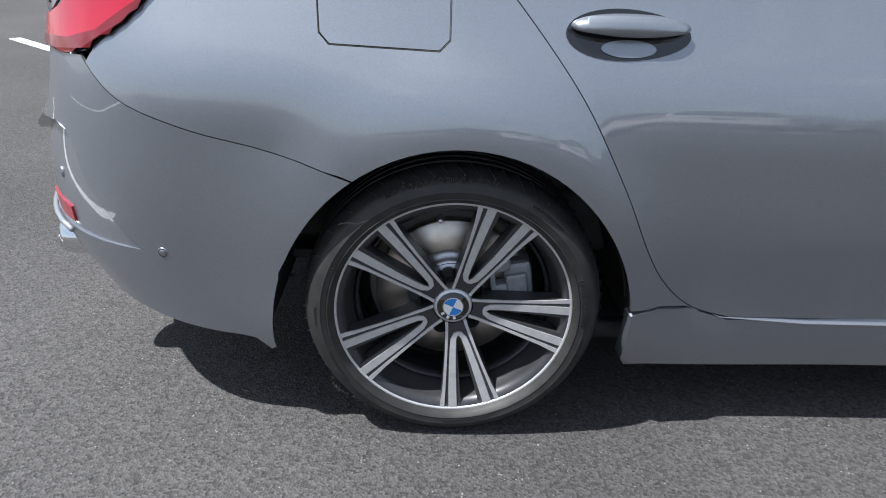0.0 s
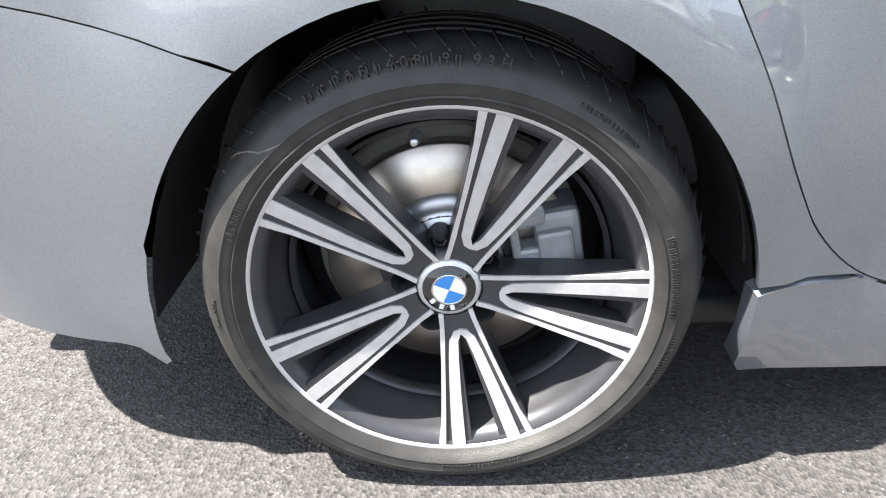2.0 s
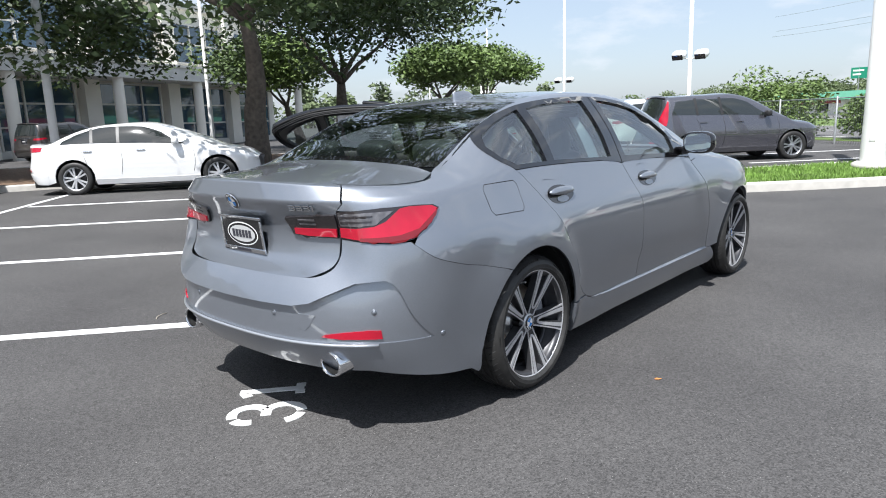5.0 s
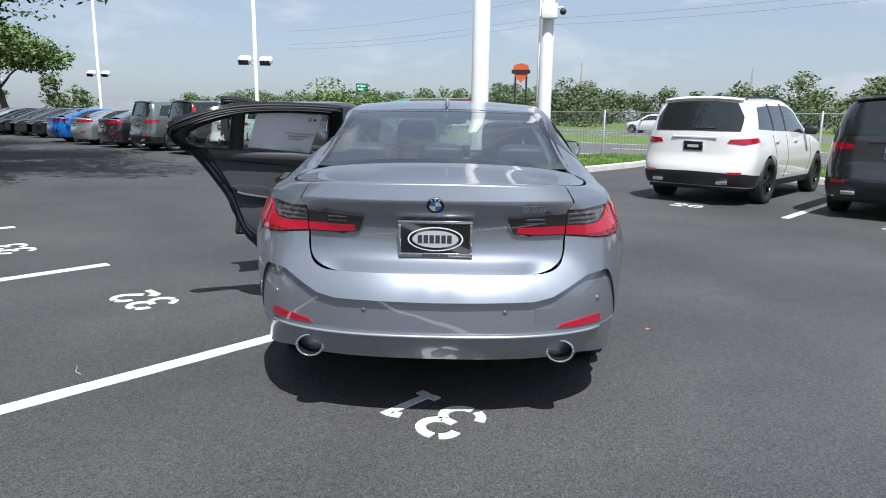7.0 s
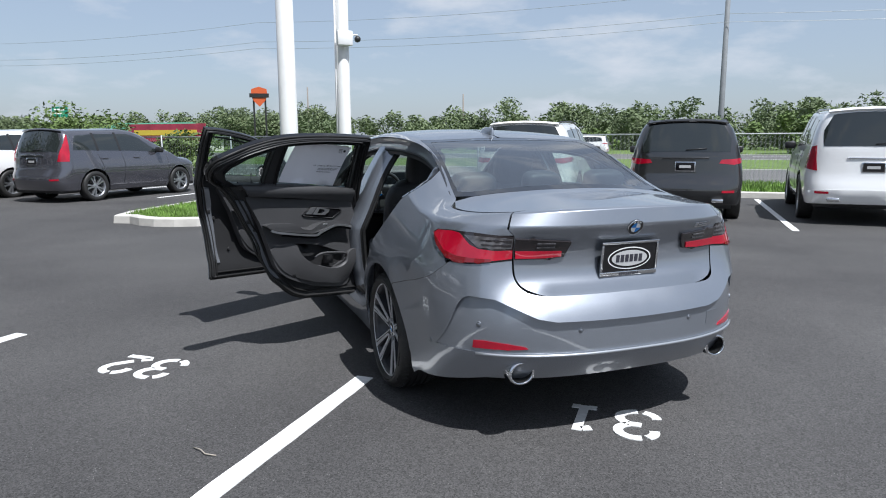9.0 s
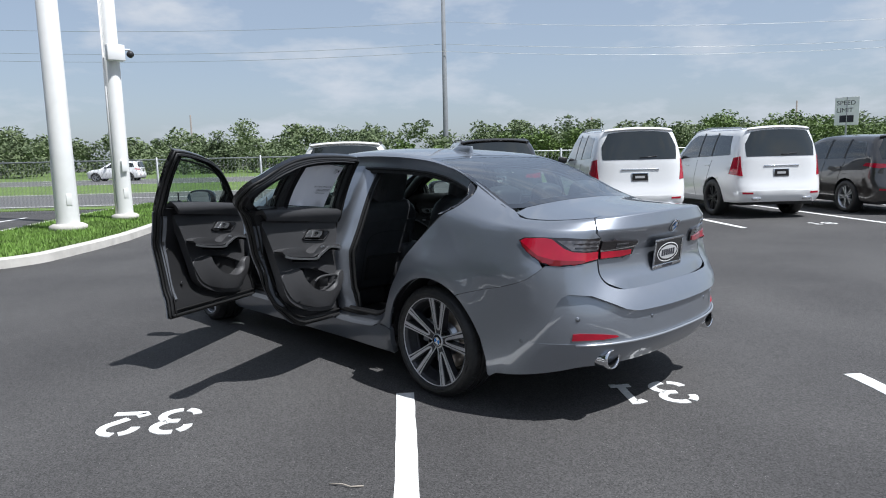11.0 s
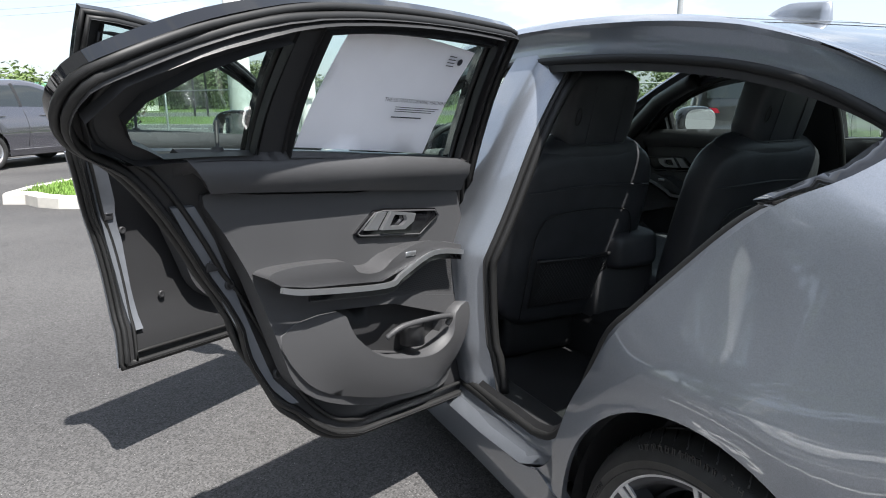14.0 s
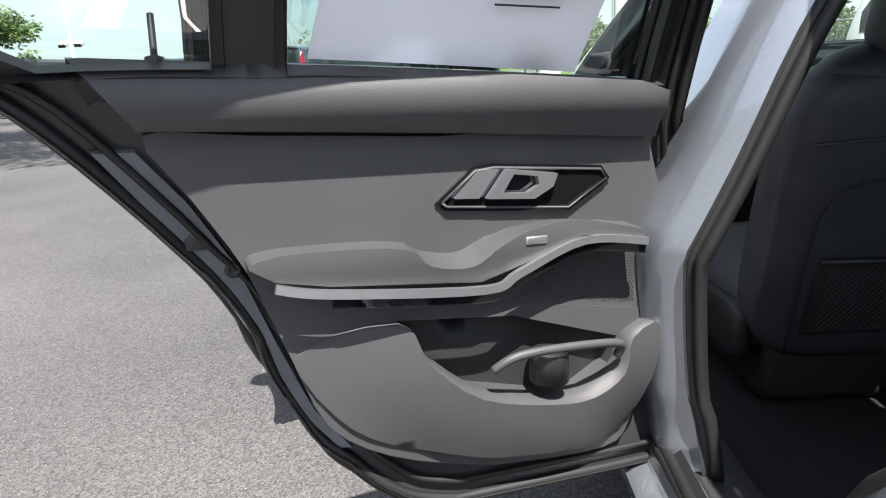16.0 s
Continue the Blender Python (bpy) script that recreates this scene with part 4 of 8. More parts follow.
# ---- wheels ----
def wheel(parent, x, y, left, turn, spin=69.0):
    """Five twin-spoke alloy with tyre, brake disc and caliper; +x is its outer side."""
    base = Matrix.Translation((x, y, 0.323)) @ (Matrix.Rotation(math.pi, 4, "Z") if left else Matrix.Identity(4)) @ Matrix.Rotation(radians(turn), 4, "Z")

    def place(bm, m=None):
        bmesh.ops.transform(bm, matrix=base @ m if m else base, verts=bm.verts)
        return bm
    # tyre with tread grooves
    prof = [(0.250, -0.105), (0.266, -0.120), (0.292, -0.120), (0.308, -0.108), (0.319, -0.090), (0.3255, -0.070)]
    for g in (-0.048, -0.016, 0.016, 0.048):
        prof += [(0.3265, g - 0.006), (0.319, g - 0.004), (0.319, g + 0.004), (0.3265, g + 0.006)]
    prof += [(0.3255, 0.066), (0.3225, 0.080), (0.3175, 0.092), (0.3125, 0.1005), (0.3110, 0.1035), (0.305, 0.1105), (0.298, 0.1155), (0.288, 0.1200), (0.2855, 0.1215), (0.2835, 0.1205), (0.276, 0.1215), (0.272, 0.1200), (0.270, 0.1215), (0.267, 0.1190), (0.262, 0.112), (0.257, 0.105), (0.250, 0.098)]
    tyre = part("tyre", place(lathe(prof, 96, "x")), RUBBER, parent, "black low-profile tyre")
    sharpen(tyre, 50)
    # shoulder blocks
    bm = bmesh.new()
    for k in range(64):
        a = 2 * math.pi * k / 64
        for sgn in (-1, 1):
            vs = box(bm, -0.020, 0.020, -0.0018, 0.0018, -0.003, 0.0035)
            bmesh.ops.transform(bm, matrix=Matrix.Rotation(a, 4, "X") @ Matrix.Translation((sgn * 0.082, 0, 0.3190)) @ Matrix.Rotation(radians(sgn * 30), 4, "Y") @ Matrix.Rotation(radians(28), 4, "Z"), verts=vs)
    tagged(part("tread_pattern", place(bm), BLACK, tyre), kind="stuff")
    # raised marks on the sidewall, plain bars
    bm = bmesh.new()
    rnd = random.Random(5)
    for a0, n, w, h, r in ((118, 11, 0.0115, 0.020, 0.303), (-38, 4, 0.010, 0.018, 0.303), (158, 7, 0.0055, 0.009, 0.279), (20, 16, 0.0050, 0.009, 0.279), (60, 14, 0.0042, 0.006, 0.297), (-10, 10, 0.0060, 0.010, 0.290), (-70, 18, 0.0045, 0.006, 0.276), (215, 14, 0.0042, 0.006, 0.283), (250, 9, 0.0110, 0.018, 0.303), (185, 8, 0.0040, 0.005, 0.296)):
        for k in range(n):
            a = radians(a0 - k * (w * 1.45 / r) * 57.3)
            hh = h * rnd.choice((1, 1, 0.86))
            for dx, dw, dr, dh in ((-w * 0.36, w * 0.18, 0, hh), (w * 0.30 * rnd.choice((0, 1)), w * 0.16, 0, hh), (0, w * 0.8, hh * rnd.choice((-0.42, 0.42, 0)), hh * 0.16)):
                vs = box(bm, -0.0022, 0.0016, dx - dw / 2, dx + dw / 2, dr - dh / 2, dr + dh / 2)
                bmesh.ops.transform(bm, matrix=Matrix.Rotation(-(math.pi / 2 - a), 4, "X") @ Matrix.Translation((lin([(0.276, 0.1210), (0.2880, 0.1200), (0.298, 0.1155), (0.305, 0.1105)], r), 0, r)), verts=vs)
    tagged(part("sidewall_relief", place(bm), RUBBER, tyre, shade=False), kind="stuff")
    if y == 0:
        for word, a0 in (("225/40R19", 112), ("93H", 84)):
            for k, ch in enumerate(word):
                a = radians(a0 - 2.75 * k)
                c, s_ = math.cos(a), math.sin(a)
                m = Matrix(((0, 0, 1, 0.1125), (s_, c, 0, 0.3035 * c), (-c, s_, 0, 0.3035 * s_), (0, 0, 0, 1)))
                lettering(ch, 0.017, base @ m, "sidewall_letter", tyre, RUBBER)
    dot = lathe([(0, 0.1225), (0.004, 0.1225), (0.0045, 0.1190)], 12, "x")
    part("paint_dot", place(dot, Matrix.Translation((0, -0.105 if not left else 0.12, 0.258)) @ Matrix.Translation((-0.004, 0, 0))), WHITE, tyre, "white paint dot")
    # rim barrel and lip, on a slightly larger scale
    base = base @ Matrix.Diagonal((1, 1.033, 1.033, 1))
    rim = part("rim", place(lathe([(0.232, -0.100), (0.226, -0.09), (0.215, -0.05), (0.212, 0.02), (0.218, 0.045), (0.226, 0.060), (0.2285, 0.080), (0.2300, 0.092), (0.240, 0.1010), (0.2445, 0.1022)], 72, "x")), GREYALLOY, parent, "dark grey twin-spoke alloy rim")
    part("rim_lip", place(lathe([(0.2440, 0.1015), (0.2448, 0.1045), (0.2490, 0.1052), (0.2530, 0.1040), (0.2550, 0.1010), (0.2540, 0.0960), (0.246, 0.093)], 96, "x")), SILVER, rim, "bright machined lip")
    part("barrel_step", place(lathe([(0.2260, 0.0), (0.2100, 0.006), (0.2060, 0.012), (0.2040, 0.030), (0.2110, 0.036)], 64, "x")), GREYALLOY, rim)

    def face(r):
        """Depth of the spoke face at radius r."""
        return lin([(0.03, 0.070), (0.06, 0.0735), (0.10, 0.080), (0.16, 0.090), (0.22, 0.0985), (0.242, 0.1030)], r)

    def slab(poly, proud, thick, material, name, par):
        """A plate over the spoke face; its outline is (angle-wise, radial) in a pair's own frame."""
        n = len(poly)
        for k in range(5):
            bm = bmesh.new()
            top, low = [], []
            for u, v in poly:
                r = math.hypot(u, v)
                d = face(r) + proud
                top.append(bm.verts.new((d, u, v)))
                low.append(bm.verts.new((d - (thick if thick < 0.01 else thick * lin([(0.05, 1.1), (0.24, 0.7)], r)), u * (1 if thick < 0.01 else 1.0), v)))
            bm.faces.new(list(reversed(top)))
            bm.faces.new(low)
            for i in range(n):
                j = (i + 1) % n
                bm.faces.new((top[i], top[j], low[j], low[i]))
            bmesh.ops.recalc_face_normals(bm, faces=bm.faces)
            bmesh.ops.triangulate(bm, faces=[f for f in bm.faces if len(f.verts) > 4])
            sp = part(name, place(bm, Matrix.Rotation(-(math.pi / 2 - radians(spin + 72 * k)), 4, "X")), material, par[k] if isinstance(par, list) else par, shade=False)
            made.append(sp)

    def pol(a, r):
        return (r * math.sin(radians(a)), r * math.cos(radians(a)))
    sides = []
    for sg in (-1, 1):
        made = []
        # one arm of the pair: dark body, then two bright strips with a dark line between
        arm = [pol(sg * 22, 0.044), pol(sg * 25.0, 0.058), pol(sg * 21.0, 0.085), pol(sg * 18.2, 0.115), pol(sg * 16.6, 0.16), pol(sg * 15.9, 0.205), pol(sg * 15.7, 0.2440), pol(sg * 4.7, 0.2440), pol(sg * 4.7, 0.20), pol(sg * 4.3, 0.14), pol(sg * 3.6, 0.095), pol(sg * 0.0, 0.062), pol(sg * 0.0, 0.044)]
        slab([(u, v) for u, v in arm], -0.0025, 0.045, GREYALLOY, "spoke", rim)
        spokes = list(made)
        wide = [pol(sg * 11.4, 0.2450), pol(sg * 7.0, 0.2450), pol(sg * 6.9, 0.20), pol(sg * 6.6, 0.15), pol(sg * 5.6, 0.105), pol(sg * 4.0, 0.080), pol(sg * 0.0, 0.071), pol(sg * 0.0, 0.064), pol(sg * 7.5, 0.0665), pol(sg * 12.6, 0.080), pol(sg * 12.9, 0.105), pol(sg * 12.4, 0.15), pol(sg * 11.9, 0.20)]
        slab(wide, 0.0005, 0.004, SILVER, "spoke_face", spokes)
        slim = [pol(sg * 16.0, 0.2450), pol(sg * 13.6, 0.2450), pol(sg * 13.8, 0.20), pol(sg * 14.4, 0.15), pol(sg * 15.6, 0.105), pol(sg * 16.6, 0.080), pol(sg * 19.0, 0.058), pol(sg * 23.5, 0.041), pol(sg * 32.0, 0.043), pol(sg * 24.5, 0.060), pol(sg * 20.6, 0.085), pol(sg * 17.9, 0.115), pol(sg * 16.4, 0.16), pol(sg * 15.7, 0.205)]
        slab(slim, 0.0005, 0.004, SILVER, "spoke_edge", spokes)
    # hub, cap and bolts
    part("hub_star", place(lathe([(0.030, 0.0735), (0.0385, 0.0730), (0.0415, 0.067), (0.046, 0.02), (0.020, 0.02)], 40, "x")), SILVER, rim)
    part("hub_back", place(lathe([(0.0, 0.016), (0.075, 0.016), (0.082, 0.008), (0.082, -0.02), (0.0, -0.02)], 40, "x")), GREYALLOY, rim)
    capm = base @ Matrix.Translation((0.075, 0, 0)) @ Matrix(((0, 0, 1, 0), (1, 0, 0, 0), (0, 1, 0, 0), (0, 0, 0, 1))) @ Matrix.Rotation(radians(-22 if not left else 30), 4, "Z")
    cap = lathe([(0.0, 0.0), (0.0335, 0.0), (0.0345, -0.002), (0.0345, -0.012)], 36, "z")
    bmesh.ops.transform(cap, matrix=capm, verts=cap.verts)
    cp = part("hub_cap", cap, GLOSSBLACK, rim, "hub cap with blue and white quarters")
    for k in range(4):
        bm = bmesh.new()
        c = bm.verts.new((0, 0, 0.001))
        arcv = [bm.verts.new((0.0205 * math.cos(radians(90 * k + 9 * j)), 0.0205 * math.sin(radians(90 * k + 9 * j)), 0.001)) for j in range(11)]
        for a, d in zip(arcv, arcv[1:]):
            bm.faces.new((c, a, d))
        bmesh.ops.transform(bm, matrix=capm, verts=bm.verts)
        part("cap_quarter", bm, BLUE if k % 2 else WHITE, cp, shade=False)
    for a in (60, 90, 120):
        bm = boxed(-0.0028, 0.0028, -0.0035, 0.0035, 0.0, 0.0012)
        bmesh.ops.transform(bm, matrix=capm @ Matrix.Rotation(radians(a - 90 + 180), 4, "Z") @ Matrix.Translation((0, 0.027, 0)), verts=bm.verts)
        part("cap_mark", bm, WHITE, cp, shade=False)
    ring_ = lathe([(0.0205, 0.001), (0.0215, 0.0016), (0.0225, 0.001)], 36, "z")
    bmesh.ops.transform(ring_, matrix=capm, verts=ring_.verts)
    part("cap_ring", ring_, CHROME, cp)
    for k in range(5):
        a = radians(spin + 36 + 72 * k)
        m = Matrix.Translation((0.0, 0.056 * math.cos(a), 0.056 * math.sin(a)))
        part("bolt_well", place(lathe([(0.019, 0.066), (0.0165, 0.060), (0.0160, 0.024), (0.0, 0.024)], 20, "x"), m), BLACK, rim)
        part("wheel_bolt", place(lathe([(0.0, 0.036), (0.006, 0.036), (0.0065, 0.044), (0.0095, 0.044), (0.0105, 0.041), (0.0105, 0.026)], 6, "x"), m), GREYALLOY, rim, shade=False)
    # valve
    av = radians(100 if not left else 80)
    m = Matrix.Translation((0.058, 0.2 * math.cos(av), 0.2 * math.sin(av))) @ Matrix.Rotation(radians(-25), 4, "Y")
    part("valve", place(lathe([(0.0, 0.022), (0.0045, 0.022), (0.0052, 0.018), (0.0052, 0.0), (0.0085, -0.002), (0.0085, -0.008)], 12, "x"), m @ Matrix.Rotation(radians(20), 4, "Y")), ALU, rim)
    # brake
    disc = part("brake_disc", place(lathe([(0.093, -0.005), (0.166, -0.005), (0.168, -0.008), (0.168, -0.028), (0.095, -0.028)], 64, "x")), STEEL, parent, "worn steel brake disc")
    part("disc_hat", place(lathe([(0.05, 0.020), (0.072, 0.018), (0.082, 0.010), (0.088, -0.003), (0.099, -0.0045), (0.099, -0.012)], 48, "x")), ALU, disc)
    part("backing_plate", place(lathe([(0.06, -0.035), (0.180, -0.035), (0.186, -0.045)], 48, "x")), mat("sand_grey_shield", (0.20, 0.19, 0.17), 0.7, 0.2, noise_amt=0.2), disc)
    part("well_back", place(lathe([(0.0, -0.06), (0.21, -0.06), (0.22, -0.09)], 40, "x")), BLACK, disc)
    # caliper on the car's front side of the rear disc
    s = -1 if left else 1
    cal = bmesh.new()
    box(cal, -0.045, 0.030, 0.118, 0.178, -0.035, 0.062, 0.010)
    box(cal, -0.002, 0.034, 0.090, 0.128, -0.050, 0.016, 0.006)
    box(cal, -0.002, 0.032, 0.094, 0.135, 0.044, 0.075, 0.006)
    box(cal, 0.026, 0.040, 0.120, 0.166, -0.022, 0.038, 0.006)
    box(cal, -0.010, 0.020, 0.130, 0.165, -0.066, -0.030, 0.006)
    box(cal, 0.000, 0.034, 0.086, 0.098, -0.052, 0.076, 0.003)
    m = Matrix.Diagonal((1, s, 1, 1))
    bmesh.ops.transform(cal, matrix=m, verts=cal.verts)
    bmesh.ops.recalc_face_normals(cal, faces=cal.faces)
    part("caliper", place(cal, Matrix.Rotation(radians(10) * s, 4, "X")), CASTIRON, disc, "cast grey brake caliper", shade=False)


for x, y, left, turn, spin in ((0.786, 0, False, 0, 65.4), (-0.786, 0, True, 0, 81.0), (0.786, 2.851, False, 0, 50.0), (-0.786, 2.851, True, -6, 20.0)):
    hub = new("wheel")
    hub.parent = CAR
    wheel(hub, x, y, left, turn, spin)
    # arch liner
    bm = bmesh.new()
    sx = -1 if left else 1
    ring_out = [(sx * 0.862, p[0], p[1]) for p in arch(y, -6, 186, 24, 0.004)]
    a_ = [bm.verts.new(p) for p in ring_out]
    b_ = [bm.verts.new((sx * 0.50, p[1], p[2])) for p in ring_out]
    for i in range(len(a_) - 1):
        bm.faces.new((a_[i], a_[i + 1], b_[i + 1], b_[i]))
    bm.faces.new(b_)
    part("arch_liner", bm, BLACK, CAR, "black wheel-arch liner")

# ---- doors, door openings and cabin of the sedan ----
def xin(z):
    """Half width of the inner door trim at height z."""
    return lin([(0.30, 0.812), (0.42, 0.795), (0.60, 0.782), (0.75, 0.785), (0.95, 0.772), (1.03, 0.758)], z)


BELT_LINE = [(0.02 + k * 0.1, smooth(BELT, 0.02 + k * 0.1)) for k in range(0, 21)]
REAR_SKIN = list(REAR_SEAM) + MID_SEAM + [(y, z) for y, z in reversed(BELT_LINE) if 0.04 < y < 1.0]
FRONT_SKIN = [(y, z) for y, z in reversed(MID_SEAM)] + [(1.3, 0.301), (1.8, 0.300)] + FRONT_SEAM + [(2.02, 0.955)] + [(y, z) for y, z in reversed(BELT_LINE) if 1.06 < y < 2.0]
kr = max(k for k, p in enumerate(DLO) if p[0] < 0.985)
REAR_TRIM = [(1.036, 0.988)] + [tp(1.02, 1.15), tp(0.985, 1.366)] + [tp(*p) for p in reversed(DLO[:kr + 1])] + [(y, smooth(BELT, y) + 0.0005) for y in (0.2, 0.5, 0.8)]
FRONT_TRIM = [(1.042, 0.988), (1.5, smooth(BELT, 1.5)), (1.8, smooth(BELT, 1.8)), (2.02, 0.965)] + [tp(*p) for p in reversed(DLO[kr + 2:])] + [tp(0.992, 1.366), tp(1.026, 1.15)]
QGLASS = [tp(*p) for p in ((0.02, 1.047), (0.275, 1.047), (0.268, 1.302), (0.20, 1.286), (0.06, 1.240), (-0.055, 1.185), (-0.088, 1.135), (-0.055, 1.085))]
RGLASS = [tp(*p) for p in ((0.345, 1.047), (0.93, 1.028), (0.925, 1.15), (0.895, 1.342), (0.62, 1.336), (0.40, 1.316), (0.335, 1.306))]
FGLASS = [tp(*p) for p in ((1.10, 1.023), (1.5, 1.008), (1.80, 1.0), (1.79, 1.12), (1.66, 1.21), (1.46, 1.288), (1.2, 1.334), (1.05, 1.344), (1.075, 1.2))]
# the inner trim of the rear door: (along, height)
PAD_TOP = [(0.105, 1.048), (0.354, 1.042), (0.522, 1.036), (0.903, 1.020), (0.955, 1.004)]
PAD_BOT = [(0.172, 0.962), (0.304, 0.958), (0.575, 0.948), (0.962, 0.930)]
LOWER_TRIM = [(0.176, 0.956), (0.226, 0.872), (0.290, 0.765), (0.345, 0.630), (0.395, 0.520), (0.49, 0.452), (0.635, 0.402), (0.727, 0.384), (0.913, 0.372), (0.965, 0.42), (0.985, 0.590), (0.964, 0.924), (0.575, 0.942), (0.304, 0.952)]
BEZEL = [(0.571, 0.842), (0.586, 0.830), (0.807, 0.814), (0.885, 0.864), (0.866, 0.886), (0.667, 0.898), (0.632, 0.894)]
ARM_TOP = [(0.288, 0.780), (0.300, 0.790), (0.360, 0.796), (0.502, 0.788), (0.545, 0.758), (0.613, 0.750), (0.660, 0.778), (0.720, 0.800), (0.800, 0.806), (0.925, 0.782)]
ARM_BOT = [(0.925, 0.770), (0.805, 0.782), (0.690, 0.742), (0.630, 0.724), (0.397, 0.745), (0.320, 0.760)]
STRIP = [(0.32, 0.758), (0.397, 0.742), (0.630, 0.721), (0.690, 0.740), (0.805, 0.780), (0.930, 0.768)]
SPEAKER = [(0.700, 0.672), (0.965, 0.632), (0.972, 0.752), (0.830, 0.762), (0.735, 0.722)]
POCKET = [(0.505, 0.668), (0.55, 0.602), (0.634, 0.538), (0.765, 0.505), (0.848, 0.502), (0.910, 0.535), (0.918, 0.588), (0.709, 0.650)]


def bin_fade(y):
    """The door bin grows out of the lining from its rear end on."""
    u = min(1.0, max(0.0, (y - 0.36) / 0.30))
    return u * u * (3 - 2 * u)


def door(rear, left):
    name = "rear_door" if rear else "front_door"
    fy = (lambda y: y) if rear else (lambda y: 1.235 + (y - 0.2) * 1.10)

    def Y(poly):
        return [(fy(a), b) for a, b in poly]

    def rt(name_, poly, step, dx, material, parent, depth=0.0, holes=(), bulge=0.0, label="", zs=None, sharp=40):
        """A sheet on the inner trim, standing dx proud of it towards the cabin."""
        c = (sum(p[0] for p in poly) / len(poly), sum(p[1] for p in poly) / len(poly))
        fn = lambda y, z: Vector((xin(z) - dx - bulge * max(0.0, 1 - ((z - c[1]) / 0.05) ** 2), y, z))
        return pane(name_, poly, step, fn, material, parent, depth=depth, holes=holes, flip=True, label=label, left=left, sharp=sharp)
    skin_poly, trim_poly = (REAR_SKIN, REAR_TRIM) if rear else (FRONT_SKIN, FRONT_TRIM)
    d = ease(pane(name, inset(skin_poly, 0.0022), 0.034, body, PAINT, CAR, left=left, depth=0.010, label="grey " + ("open" if left else "closed") + " car door with black window frame"))
    glasses = [QGLASS, RGLASS] if rear else [FGLASS]
    pane("window_trim", inset(trim_poly, 0.001), 0.05, lambda s, t: body(s, t, 0.002), GLOSSBLACK, d, left=left, depth=0.02, holes=glasses)
    for g in glasses:
        w = pane("window", inset(g, -0.006), 0.08, lambda s, t: body(s, t, -0.010), GLASS, d, left=left, depth=0.0, sharp=0, label="clear green-tinted side glass")
    outline = (list(REAR_SEAM) + MID_SEAM + [tp(1.02, 1.15), tp(0.985, 1.366)] + [tp(*p) for p in reversed(DLO[1:kr + 1])]) if rear else (list(reversed(MID_SEAM)) + [(1.8, 0.300)] + FRONT_SEAM + [tp(*p) for p in reversed(DLO[kr + 2:])] + [tp(0.992, 1.366), tp(1.026, 1.15)])
    if not rear:
        outline = [(1.035, 0.985)] + [p for p in reversed(MID_SEAM)][1:] + [(1.8, 0.300)] + FRONT_SEAM + [tp(*p) for p in reversed(DLO[kr + 2:])] + [tp(0.992, 1.366), tp(1.026, 1.15)]
    shell_in = inset(outline, 0.012)
    pane("door_shell", shell_in, 0.05, lambda s, t: body(s, t, -0.034), BLACK, d, left=left, depth=-0.02, flip=True, holes=[inset(g, -0.004) for g in glasses])
    if rear:
        rim_ = [tp(*p) for p in ((0.03, 1.052), (-0.062, 1.088), (-0.098, 1.135), (-0.062, 1.190), (0.06, 1.248), (0.20, 1.294), (0.40, 1.326), (0.62, 1.346), (0.905, 1.350), (0.945, 1.15), (0.955, 1.036), (0.5, 1.046))]
        small = [tp(*p) for p in ((0.075, 1.062), (0.262, 1.062), (0.256, 1.278), (0.20, 1.262), (0.08, 1.218), (-0.005, 1.168), (-0.025, 1.132), (0.005, 1.095))]
        pane("frame_cover", rim_, 0.04, lambda s, t: body(s, t, -0.046), BLACK, d, left=left, depth=-0.02, flip=True, holes=[small, inset(RGLASS, 0.008)], label="soft black inner window frame")
    for k, (ins, dep, rad) in enumerate(((0.004, -0.025, 0.009), (0.014, -0.040, 0.010), (0.045, -0.044, 0.006))):
        pts = [body(s, t, dep) for s, t in densify(inset(outline, ins), 0.05)]
        bm = tube(pts, rad, 6, closed=True)
        part("door_seal", mirror_x(bm) if left else bm, SEAL, d)
    for g in glasses:
        pts = [body(s, t, -0.026) for s, t in densify(g, 0.06)]
        bm = tube(pts, 0.008, 6, closed=True)
        part("glass_seal", mirror_x(bm) if left else bm, SEAL, d)
    # painted latch face between seal and trim, its shade put into the colour
    latch = [(0.115, 0.935), (0.165, 0.935), (0.222, 0.862), (0.280, 0.765), (0.335, 0.630), (0.385, 0.520), (0.440, 0.455), (0.420, 0.455), (0.360, 0.520), (0.318, 0.615), (0.240, 0.755), (0.165, 0.865)] if rear else [(1.085, 0.95), (1.14, 0.95), (1.195, 0.83), (1.225, 0.7), (1.235, 0.55), (1.25, 0.42), (1.215, 0.42), (1.19, 0.6), (1.165, 0.75)]
    lf = pane("latch_face", latch, 0.04, lambda y, z: Vector((body(y, z).x - 0.047, y, z)), SHADEPAINT, d, left=left, flip=True, depth=0.012)
    ly = (0.232, 0.805) if rear else (1.185, 0.78)
    fx = body(*ly).x - 0.047
    bm = boxed(fx - 0.003, fx + 0.02, ly[0] - 0.018, ly[0] + 0.014, ly[1] - 0.014, ly[1] + 0.014, 0.003)
    part("latch", mirror_x(bm) if left else bm, BLACK, lf)
    bm = boxed(fx - 0.006, fx + 0.01, ly[0] - 0.012, ly[0] + 0.008, ly[1] + 0.004, ly[1] + 0.010, 0.002)
    part("latch_claw", mirror_x(bm) if left else bm, GREYALLOY, lf)
